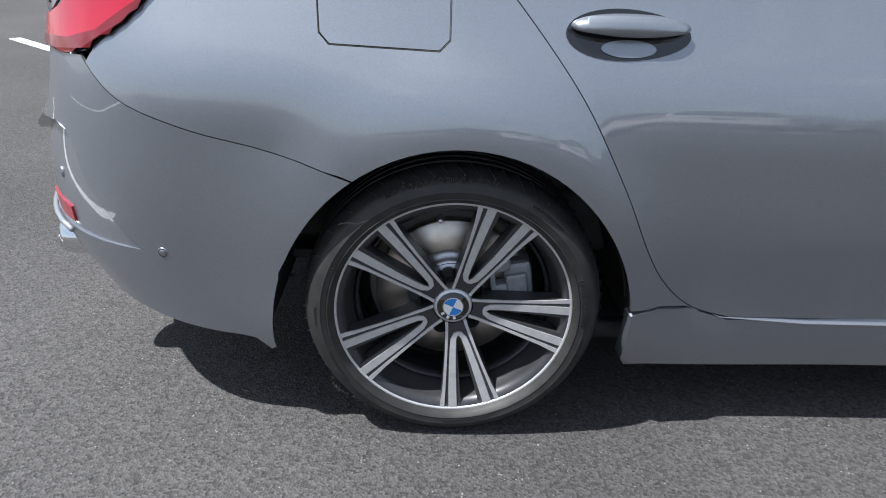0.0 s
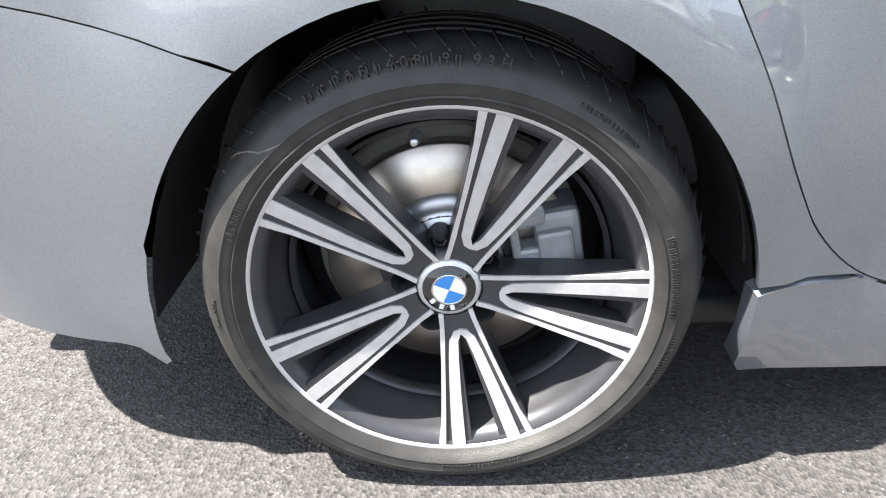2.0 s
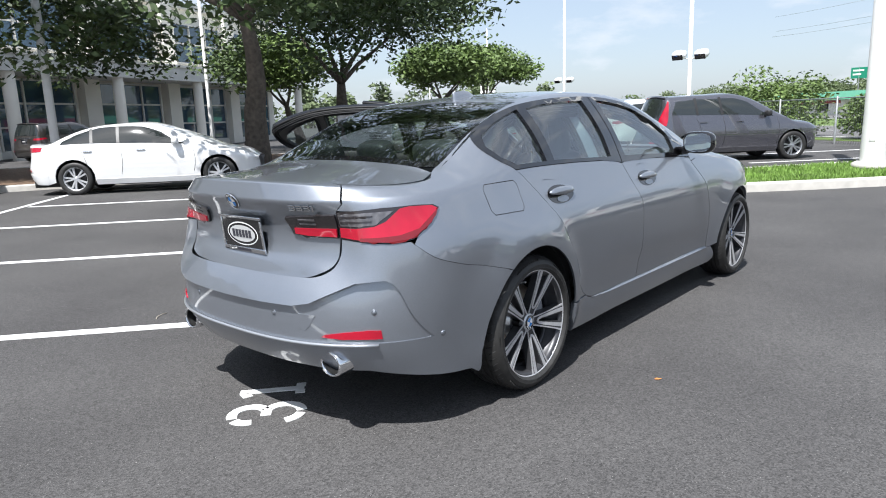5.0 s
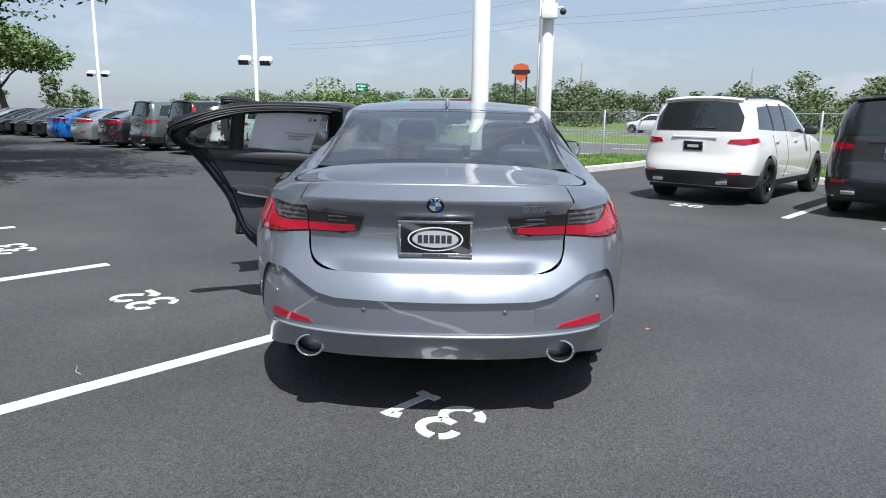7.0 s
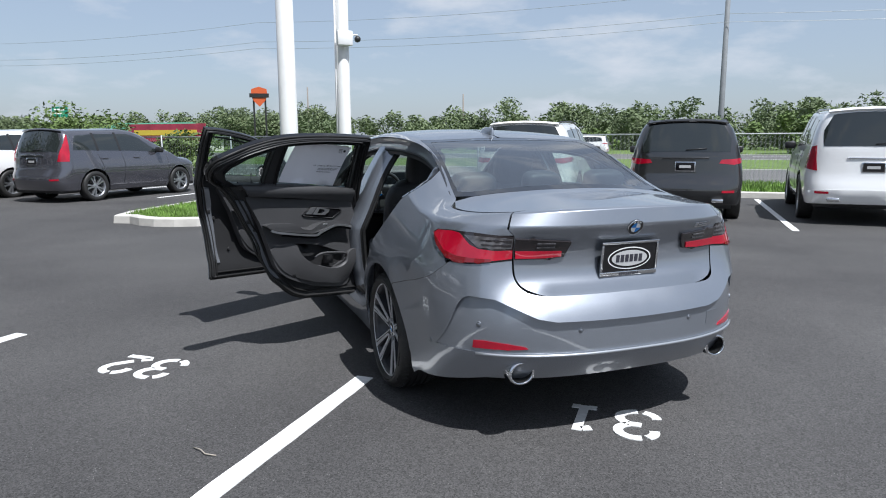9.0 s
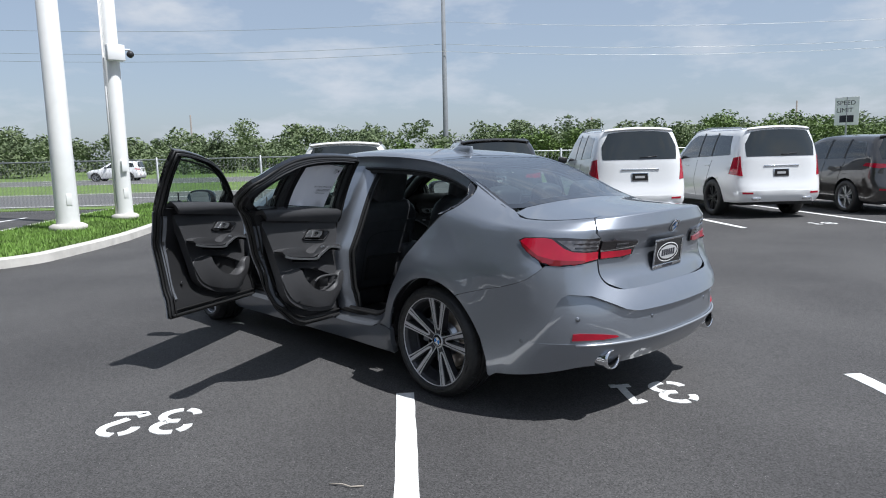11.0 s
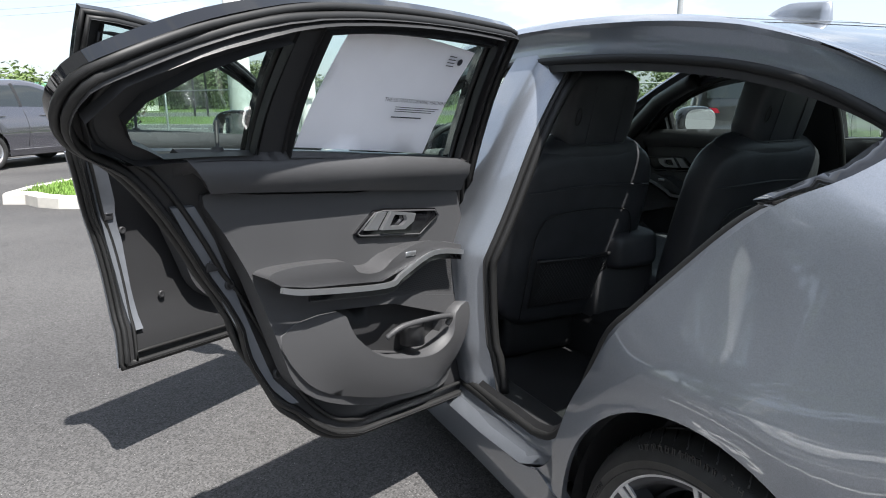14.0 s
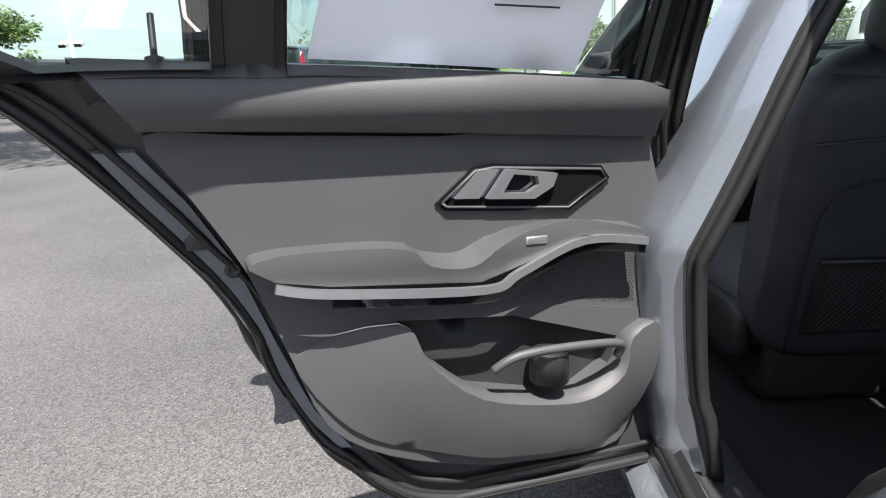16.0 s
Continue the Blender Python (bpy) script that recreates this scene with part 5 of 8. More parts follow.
    for q in ((0.045, -0.05), (0.16, -0.27)):
        bm = lathe([(0.0, 0.0), (0.006, 0.0), (0.009, -0.002), (0.012, 0.0), (0.0125, 0.006)], 14, "x")
        bmesh.ops.transform(bm, matrix=Matrix.Translation((body(ly[0] + q[0], ly[1] + q[1]).x - 0.050, ly[0] + q[0], ly[1] + q[1])), verts=bm.verts)
        part("screw_cap", mirror_x(bm) if left else bm, BLACK, lf)
    # trim
    pad = rt("belt_pad", Y(PAD_BOT + list(reversed(PAD_TOP))), 0.022, 0.018, TRIM, d, depth=0.06, bulge=0.030, label="soft dark trim along the window sill", sharp=60)
    main = rt("door_trim", Y(curve_pts(LOWER_TRIM, 3, True)), 0.04, 0.0, TRIM, d, depth=0.05, holes=[Y(POCKET), Y(SPEAKER)], label="dark grey door lining")
    # the lower lining swells out into the pocket
    low = [(0.352, 0.640), (0.505, 0.668), (0.55, 0.602), (0.634, 0.538), (0.765, 0.505), (0.848, 0.502), (0.910, 0.535), (0.922, 0.595), (0.982, 0.610), (0.965, 0.46), (0.913, 0.40), (0.727, 0.412), (0.635, 0.428), (0.49, 0.474), (0.402, 0.54)]
    c0 = 0.54
    bmx = mapped(Y(curve_pts(low, 3, True)), 0.020, lambda y, z: Vector((xin(z) - 0.006 - 0.040 * bin_fade(y if rear else 0.2 + (y - 1.235) / 1.1) * max(0.0, 1 - ((z - lin([(0.35, 0.64), (0.5, 0.62), (0.63, 0.54), (0.76, 0.505), (0.85, 0.50), (0.98, 0.59)], y if rear else 0.2 + (y - 1.235) / 1.1)) / 0.14) ** 2) ** 0.8, y, z)), (), 0.05, 0.0, True)
    ease(part("door_pocket", mirror_x(bmx) if left else bmx, TRIM, d, "moulded door bin"), 3)
    bm = mapped(Y(POCKET), 0.05, lambda y, z: Vector((xin(z) + 0.035, y, z)), (), 0, 0, True)
    part("bin_back", mirror_x(bm) if left else bm, BLACK, d)
    if rear:
        bm = lathe([(0.034, 0.0), (0.034, -0.05), (0.0, -0.05)], 24, "z")
        bmesh.ops.transform(bm, matrix=Matrix.Translation((0.775, 0.775, 0.585)), verts=bm.verts)
        part("cup_well", mirror_x(bm) if left else bm, BLACK, d)
        bm = tube(curve_pts([(0.758, 0.66, 0.575), (0.742, 0.70, 0.598), (0.738, 0.80, 0.600), (0.742, 0.895, 0.590), (0.755, 0.90, 0.565)], 5), 0.0075, 8)
        part("cup_rim", mirror_x(bm) if left else bm, TRIM, d)
    sp = rt("speaker_grille", Y(SPEAKER), 0.05, -0.002, TRIM, d, label="perforated speaker grille")
    bm = bmesh.new()
    poly = Y(inset(SPEAKER, 0.010))
    y0, y1 = min(p[0] for p in poly), max(p[0] for p in poly)
    z0, z1 = min(p[1] for p in poly), max(p[1] for p in poly)
    dot = [(0.0019 * math.cos(radians(60 * k)), 0.0015 * math.sin(radians(60 * k))) for k in range(6)]
    nz = int((z1 - z0) / 0.0052)
    for i in range(nz):
        for j in range(int((y1 - y0) / 0.0068)):
            y, z = y0 + j * 0.0068 + (0.0034 if i % 2 else 0), z0 + i * 0.0052
            if inside((y, z), poly):
                bm.faces.new([bm.verts.new((xin(z) + 0.0005, y + a, z + b)) for a, b in dot])
    tagged(part("grille_mesh", mirror_x(bm) if left else bm, SEAL, sp, shade=False), kind="stuff")
    arm = rt("armrest", Y(curve_pts(ARM_TOP, 4) + ARM_BOT), 0.014, 0.048, TRIM, d, depth=0.060, label="padded armrest", bulge=0.010, sharp=50)
    pts = [Vector((xin(z) - 0.054, fy(y), z - 0.006)) for y, z in curve_pts(STRIP, 5)]
    bm = strip(pts, 0.012, 0.010, (-1, 0, 0))
    part("trim_strip", mirror_x(bm) if left else bm, ALU, d, "satin aluminium strip", shade=False)
    pts = [Vector((xin(z) - 0.050, fy(y), z - 0.020)) for y, z in curve_pts(STRIP[1:], 5)]
    bm = strip(pts, 0.014, 0.006, (-1, 0, 0))
    part("trim_strip", mirror_x(bm) if left else bm, GLOSSBLACK, d, shade=False)
    bm = boxed(xin(0.79) - 0.060, xin(0.79) - 0.052, fy(0.70), fy(0.738), 0.776, 0.788, 0.002, Matrix.Identity(4))
    part("window_switch", mirror_x(bm) if left else bm, ALU, arm)
    bz = rt("handle_bezel", Y(BEZEL), 0.03, 0.006, GLOSSBLACK, d, depth=0.010, label="black and chrome inner handle")
    pts = [Vector((xin(z) - 0.009, fy(y), z)) for y, z in inset(BEZEL, 0.006)]
    bm = tube(pts + pts[:1], 0.0022, 6)
    part("bezel_edge", mirror_x(bm) if left else bm, TRIM, bz)
    rt("lock_switch", Y([(0.600, 0.848), (0.640, 0.846), (0.672, 0.889), (0.640, 0.890)]), 0.03, 0.015, ALU, bz, depth=0.008)
    outer = Y([(0.652, 0.845), (0.735, 0.840), (0.768, 0.858), (0.775, 0.878), (0.684, 0.889)])
    rt("pull_handle", outer, 0.02, 0.020, ALU, bz, depth=0.012, holes=[Y([(0.678, 0.852), (0.722, 0.850), (0.742, 0.862), (0.738, 0.876), (0.696, 0.881)])])
    # lock pin
    if True:
        bm = lathe([(0.0, 0.062), (0.0042, 0.060), (0.0042, 0.012), (0.011, 0.010), (0.013, 0.0)], 12, "z")
        bmesh.ops.transform(bm, matrix=Matrix.Translation((0.748, fy(0.20), 1.040)), verts=bm.verts)
        part("lock_pin", mirror_x(bm) if left else bm, BLACK, d)
    # outer handle: black oval as the bowl's shade, body-coloured bar with bright lower edge
    hy, hz = (0.300, 0.892) if rear else (1.285, 0.885)
    bm = bmesh.new()
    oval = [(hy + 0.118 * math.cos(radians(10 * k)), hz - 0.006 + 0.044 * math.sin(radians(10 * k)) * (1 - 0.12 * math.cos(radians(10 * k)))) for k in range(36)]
    h = pane("handle_bowl", oval, 0.03, lambda s, t: body(s, t, 0.0015), GLOSSBLACK, d, left=left, depth=0.004, label="outer door handle over a black oval for bowl shade")
    bar = [(hy + 0.112 * math.cos(radians(10 * k)), hz + 0.004 + 0.020 * math.sin(radians(10 * k))) for k in range(36)]
    bm = mapped(bar, 0.016, lambda s, t: body(s, t, 0.012 + 0.020 * max(0.0, 1 - ((s - hy) / 0.115) ** 2) ** 0.6 * max(0.0, 1 - ((t - hz - 0.004) / 0.024) ** 2) ** 0.5), (), 0.012)
    part("handle_bar", mirror_x(bm) if left else bm, PAINT, h)
    low_ = [(hy + 0.052 * math.cos(radians(10 * k)), hz - 0.030 + 0.015 * math.sin(radians(10 * k))) for k in range(36)]
    pane("handle_recess", low_, 0.02, lambda s, t: body(s, t, 0.004), PAINT, h, left=left, depth=0.002)
    if not rear:
        # mirror
        bm = bmesh.new()
        bmesh.ops.create_uvsphere(bm, u_segments=24, v_segments=14, radius=1.0)
        for v in bm.verts:
            c = v.co
            e = lambda q, p: math.copysign(abs(q) ** p, q)
            v.co = Vector((e(c.x, 0.7) * 0.105, e(c.y, 0.8) * 0.062 - (0.012 if c.y > 0 else 0) * 0, e(c.z, 0.65) * 0.072))
            if v.co.y < -0.035:
                v.co.y = -0.035
        bmesh.ops.transform(bm, matrix=Matrix.Translation((0.955, 1.84, 1.062)) @ Matrix.Rotation(radians(-8), 4, "Z"), verts=bm.verts)
        mr = part("wing_mirror", mirror_x(bm) if left else bm, GLOSSBLACK, d, "black wing mirror")
        bm = bmesh.new()
        bm.faces.new([bm.verts.new((0.955 + 0.09 * math.copysign(abs(math.cos(radians(10 * k))) ** 0.6, math.cos(radians(10 * k))), 1.800 - 0.012 * math.cos(radians(10 * k)), 1.062 + 0.058 * math.copysign(abs(math.sin(radians(10 * k))) ** 0.7, math.sin(radians(10 * k))))) for k in range(36)])
        bmesh.ops.recalc_face_normals(bm, faces=bm.faces)
        part("mirror_glass", mirror_x(bm) if left else bm, mat("mirror", (0.85, 0.88, 0.9), 0.02, 1.0), mr, shade=False)
        bm = tube([(0.80, 1.87, 1.005), (0.85, 1.865, 1.01), (0.90, 1.86, 1.03)], 0.022, 8, flat=1.6)
        part("mirror_foot", mirror_x(bm) if left else bm, GLOSSBLACK, mr)
    return d


def hinge(d, hx, hy, deg):
    """Swings a left-hand door open about its leaning hinge."""
    ax = Vector((0.068, 0, 1)).normalized()
    d.matrix_basis = Matrix.Translation((hx, hy, 0.6)) @ Matrix.Rotation(radians(-deg), 4, ax) @ Matrix.Translation((-hx, -hy, -0.6))


DOOR_RL = door(True, True)
DOOR_FL = door(False, True)
door(True, False)
door(False, False)
hinge(DOOR_RL, -0.80, 1.025, 66.5)
hinge(DOOR_FL, -0.875, 2.24, 56.5)

# paper sheet behind the rear window glass, with its print
PLx = lambda y, z: body(y, t_at(y, z), -0.034)
paper = pane("window_sheet", [tp(0.385, 1.062), tp(0.80, 1.045), tp(0.855, 1.30), tp(0.43, 1.318)], 0.06, lambda s, t: body(s, t, -0.030) + Vector((-0.004 * math.sin(9 * s), 0, 0)), PAPER, DOOR_RL, left=True, flip=True, depth=0.0, label="white printed sheet in the window", sharp=0)



def on_sheet(y, z):
    """A frame on the sheet, read from inside the car: x towards the front."""
    p = body(y, t_at(y, z), -0.0335)
    q = body(y, t_at(y, z + 0.05), -0.0335)
    p.x, q.x = -p.x, -q.x
    up = (q - p).normalized()
    rt_ = Vector((0, 1, 0))
    rt_ = (rt_ - up * rt_.dot(up)).normalized()
    return Matrix.Translation(p + Vector((0.006, 0, 0))) @ Matrix((rt_, up, rt_.cross(up))).transposed().to_4x4()


lettering("THE ULTIMATE DRIVING MACHINE", 0.0140, on_sheet(0.600, 1.172), "sheet_print", DOOR_RL)
for k in range(3):
    bm = boxed(0, 0.155 - 0.012 * k, -0.0007, 0.0007, -0.0004, 0.0004, 0, on_sheet(0.645, 1.160 - 0.005 * k))
    part("print_bar", bm, INK, DOOR_RL, shade=False)
part("print_bar", boxed(0, 0.105, -0.0014, 0.0014, -0.0004, 0.0004, 0, on_sheet(0.640, 1.136)), INK, DOOR_RL, shade=False)
for k in range(4):
    part("print_bar", boxed(0, 0.026, -0.001, 0.001, -0.0004, 0.0004, 0, on_sheet(0.762, 1.285 - 0.007 * k)), INK, DOOR_RL, shade=False)
bm = lathe([(0.0, 0.0), (0.009, 0.0)], 20, "z")
bmesh.ops.transform(bm, matrix=on_sheet(0.808, 1.275), verts=bm.verts)
part("print_mark", bm, INK, DOOR_RL, shade=False)

# door openings: painted jamb, black seal and lining
APER = list(REAR_SEAM) + [(0.9, 0.302), (1.165, 0.302), (1.8, 0.300)] + FRONT_SEAM + [tp(*p) for p in reversed(DLO[1:-1])]
APER = densify(APER, 0.05)
for left in (False, True):
    rings = []
    for ins, dep in ((0.0, -0.010), (0.012, -0.030), (0.030, -0.048), (0.046, -0.052), (0.058, -0.075)):
        rings.append([body(s, t, dep) for s, t in inset(APER, ins)])
    bm = bmesh.new()
    vr = [[bm.verts.new(p) for p in r] for r in rings]
    n = len(APER)
    for a, b in zip(vr, vr[1:]):
        for i in range(n):
            bm.faces.new((a[i], a[(i + 1) % n], b[(i + 1) % n], b[i]))
    part("door_jamb", mirror_x(bm) if left else bm, PAINT, CAR)
    bm = tube([body(s, t, -0.062) for s, t in inset(APER, 0.052)], 0.011, 8, closed=True)
    part("jamb_seal", mirror_x(bm) if left else bm, SEAL, CAR, "black rubber door seal")
    rings = [[body(s, t, dep) for s, t in inset(APER, ins)] for ins, dep in ((0.058, -0.070), (0.072, -0.082))]
    bm = bmesh.new()
    vr = [[bm.verts.new(p) for p in r] for r in rings]
    for a, b in zip(vr, vr[1:]):
        for i in range(n):
            bm.faces.new((a[i], a[(i + 1) % n], b[(i + 1) % n], b[i]))
    part("opening_trim", mirror_x(bm) if left else bm, BLACK, CAR)
    # centre pillar: painted outside, lined inside
    pil = [(0.90, 0.29), (1.30, 0.29), (1.225, 0.42), (1.195, 0.60), (1.165, 0.80), tp(1.12, 1.0), tp(1.07, 1.2), tp(1.065, 1.375), tp(0.87, 1.375), tp(0.875, 1.2), tp(0.885, 1.0), (0.905, 0.80), (0.918, 0.60), (0.922, 0.42)]
    back = [(b, a) for a, b in (pil[0], pil[-1], pil[-2], pil[-3], pil[-4], pil[-5], pil[-6])]

    def pillar_fn(s, t):
        """The pillar's face, its rear flank rolling in towards the cabin."""
        u = min(1.0, max(0.0, 1 - (s - lin(back, t)) / 0.085))
        return body(s, t, -0.050 - 0.070 * u * u)
    pane("centre_pillar", pil, 0.018, pillar_fn, PAINT, CAR, left=left, depth=0.012)
    pane("pillar_trim", inset(pil, -0.004), 0.06, lambda s, t: body(s, t, -0.136), BLACK, CAR, left=left, depth=0.03, flip=True)
    for pts in ([(0.915, 0.34), (0.920, 0.50), (0.912, 0.70), tp(0.892, 0.95), tp(0.878, 1.15), tp(0.874, 1.34)],):
        bm = tube([body(s, t, -0.120) for s, t in curve_pts(pts, 5)], 0.011, 8)
        part("pillar_seal", mirror_x(bm) if left else bm, SEAL, CAR)
        bm = tube([body(s - 0.018, t, -0.130) for s, t in curve_pts(pts, 5)], 0.012, 8)
        part("pillar_seal", mirror_x(bm) if left else bm, SEAL, CAR)
    for z in (0.56, 0.84):
        bm = bmesh.new()
        box(bm, 0.815, 0.862, 1.075, 1.125, z - 0.022, z + 0.022, 0.006)
        part("door_hinge", mirror_x(bm) if left else bm, ALU, CAR, shade=False)
    # sill tread
    prof = [(0.862, 0.300), (0.848, 0.312), (0.815, 0.318), (0.806, 0.338), (0.770, 0.350), (0.745, 0.346), (0.735, 0.25)]
    bm = bmesh.new()
    ys = [0.46, 0.50, 0.60, 0.8, 1.2, 1.8, 2.30]
    rows = [[bm.verts.new((x, y, z + lin([(0.46, 0.10), (0.50, 0.06), (0.60, 0.012), (0.7, 0.0)], y))) for x, z in prof] for y in ys]
    for a, b in zip(rows, rows[1:]):
        for i in range(len(prof) - 1):
            bm.faces.new((a[i], a[i + 1], b[i + 1], b[i]))
    bmesh.ops.recalc_face_normals(bm, faces=bm.faces)
    sharpen(part("sill_tread", mirror_x(bm) if left else bm, PAINT, CAR), 35)
    bm = tube([(0.800, y, 0.352 + lin([(0.50, 0.06), (0.60, 0.012), (0.7, 0.0)], y)) for y in (0.52, 0.6, 0.8, 1.4, 2.28)], 0.011, 8)
    part("sill_seal", mirror_x(bm) if left else bm, SEAL, CAR)
    part("sill_trim", mirror_x(boxed(0.66, 0.76, 0.55, 2.3, 0.25, 0.352, 0.01)) if left else boxed(0.66, 0.76, 0.55, 2.3, 0.25, 0.352, 0.01), BLACK, CAR)
    # black corner on the body behind the rear door glass
    corner = [tp(*p) for p in ((0.0, 1.032), (-0.075, 1.068), (-0.118, 1.118), (-0.122, 1.14), (-0.085, 1.198), (-0.03, 1.228), (-0.05, 1.19), (-0.088, 1.14), (-0.06, 1.09), (0.0, 1.055), (0.05, 1.032))]
    bm = mapped(corner, 0.03, lambda s, t: body(s, t, -0.008), (), 0.02)
    part("pillar_corner", mirror_x(bm) if left else bm, GLOSSBLACK, CAR)
    pane("side_lining", BODY_SIDE, 0.09, lambda s, t: body(s, t, -0.055), BLACK, CAR, left=left, depth=0.0, flip=True, sharp=0)
    bm = tube([body(s, t, -0.09) for s, t in curve_pts([tp(2.15, 0.98), tp(1.95, 1.10), tp(1.7, 1.24), tp(1.5, 1.31)], 5)], 0.035, 8)
    part("screen_pillar_lining", mirror_x(bm) if left else bm, BLACK, CAR)
part("cabin_floor", boxed(-0.72, 0.72, -0.3, 2.5, 0.16, 0.24, 0.02), CARPET, CAR)
part("transmission_tunnel", boxed(-0.15, 0.15, 0.1, 2.4, 0.2, 0.42, 0.05), CARPET, CAR)
part("underbody", boxed(-0.74, 0.74, -0.30, 3.2, 0.17, 0.22, 0.01), BLACK, CAR)
part("boot_floor", boxed(-0.6, 0.6, -0.83, -0.25, 0.33, 0.9, 0.05), BLACK, CAR)
# unseen box added under the boot to block leaking sunlight
part("rear_undertray", boxed(-0.62, 0.62, -0.80, -0.30, 0.315, 0.340, 0.005), BLACK, CAR)
part("engine_bay", boxed(-0.66, 0.66, 2.56, 3.45, 0.2, 0.68, 0.05), BLACK, CAR)
part("parcel_shelf", boxed(-0.62, 0.62, -0.38, 0.05, 0.93, 0.975, 0.02), CARPET, CAR)


def cushion(sx, sy, sz, p=0.45, m=None, seg=(28, 18)):
    """A soft block with full, rounded sides."""
    bm = bmesh.new()
    bmesh.ops.create_uvsphere(bm, u_segments=seg[0], v_segments=seg[1], radius=1.0)
    e = lambda q, k: math.copysign(abs(q) ** k, q)
    for v in bm.verts:
        c = v.co.copy()
        h = math.hypot(c.x, c.y)
        cx, cy = (c.x / h, c.y / h) if h > 1e-6 else (0, 0)
        v.co = Vector((e(h, p) * e(cx, p) * sx / 2, e(h, p) * e(cy, p) * sy / 2, e(c.z, p) * sz / 2))
    if m:
        bmesh.ops.transform(bm, matrix=m, verts=bm.verts)
    return bm


def front_seat(x, y):
    seat = new("front_seat")
    seat.parent = CAR
    seat["label"] = "black leather front seat with headrest"
    lean = Matrix.Translation((x, y, 0.47)) @ Matrix.Rotation(radians(17), 4, "X")
    part("seat_back", cushion(0.57, 0.17, 0.68, 0.42, lean @ Matrix.Translation((0, 0, 0.255))), LEATHER, seat)
    part("shoulder_roll", cushion(0.46, 0.15, 0.22, 0.55, lean @ Matrix.Translation((0, 0.005, 0.505))), LEATHER, seat)
    hr = part("headrest", cushion(0.280, 0.130, 0.265, 0.42, lean @ Matrix.Translation((0, 0.010, 0.705))), LEATHER, seat)
    for sx in (-0.07, 0.07):
        part("headrest_post", tube([lean @ Vector((sx, 0.0, 0.52)), lean @ Vector((sx, 0.01, 0.64))], 0.008, 8), CHROME, hr)
    for w, h0, h1, yb in ((0.21, -0.02, 0.37, -0.0895),):
        pts = [lean @ Vector(p) for p in curve_pts([(-w, yb, h0), (-w, yb, 0.24), (-w * 0.92, yb, 0.33), (-w * 0.7, yb, h1), (0, yb, h1 + 0.012), (w * 0.7, yb, h1), (w * 0.92, yb, 0.33), (w, yb, 0.24), (w, yb, h0)], 5)]
        part("back_seam", tube(pts, 0.003, 6), BLACK, seat)
    pts = [lean @ Vector(p) for p in curve_pts([(-0.27, -0.02, 0.43), (-0.23, -0.078, 0.455), (0, -0.090, 0.47), (0.23, -0.078, 0.455), (0.27, -0.02, 0.43)], 5)]
    part("back_seam", tube(pts, 0.0035, 6), LEATHER, seat)
    pts = [lean @ Vector(p) for p in curve_pts([(-0.145, 0.0, 0.61), (-0.10, -0.050, 0.605), (0, -0.056, 0.605), (0.10, -0.050, 0.605), (0.145, 0.0, 0.61)], 4)]
    part("headrest_seam", tube(pts, 0.003, 6), LEATHER, hr)
    for dx in (-0.06, 0.06):
        pts = [lean @ Vector(p) for p in ((dx, -0.0555, 0.60), (dx, -0.0565, 0.70), (dx, -0.052, 0.80))]
        part("headrest_seam", tube(pts, 0.0018, 6), LEATHER, hr)
    ov = [lean @ Vector((-0.108 + 0.011 * math.cos(radians(20 * k)), -0.0535, 0.70 + 0.028 * math.sin(radians(20 * k)))) for k in range(18)]
    part("release_mark", tube(ov, 0.0022, 6, closed=True), BLACK, hr)
    # map pocket with its net
    pk = part("seat_pocket", boxed(-0.185, 0.185, -0.095, -0.086, 0.02, 0.205, 0.006, lean), BLACK, seat, "net pocket on the seat back")
    bm = bmesh.new()
    for k in range(-9, 26):
        for sgn in (1, -1):
            a, b = [], None
            x0 = -0.17 + 0.0136 * k
            p0, p1 = Vector((x0, -0.0965, 0.03)), Vector((x0 + 0.13 * 1.0, -0.0965, 0.19)) if sgn > 0 else Vector((x0, -0.0965, 0.19))
            if sgn < 0:
                p0 = Vector((x0 + 0.13, -0.0965, 0.03))
            q = []
            for u in (0.0, 0.2, 0.4, 0.6, 0.8, 1.0):
                r = p0.lerp(p1, u)
                if -0.172 < r.x < 0.172:
                    q.append(lean @ r)
            if len(q) > 1:
                tube(q, 0.0013, 4, bm)
    tagged(part("pocket_net", bm, TRIM, pk, shade=False), kind="stuff")
    part("pocket_rim", tube([lean @ Vector((-0.185, -0.097, 0.205)), lean @ Vector((0, -0.100, 0.200)), lean @ Vector((0.185, -0.097, 0.205))], 0.006, 8), BLACK, pk)
    part("seat_base", cushion(0.54, 0.56, 0.17, 0.4, Matrix.Translation((x, y + 0.27, 0.47)) @ Matrix.Rotation(radians(6), 4, "X")), LEATHER, seat)
    part("seat_plinth", boxed(x - 0.22, x + 0.22, y, y + 0.5, 0.24, 0.42, 0.03), BLACK, seat)
    part("seat_side_cover", cushion(0.05, 0.40, 0.14, 0.4, Matrix.Translation((x - 0.265, y + 0.2, 0.42))), BLACK, seat)
    return seat


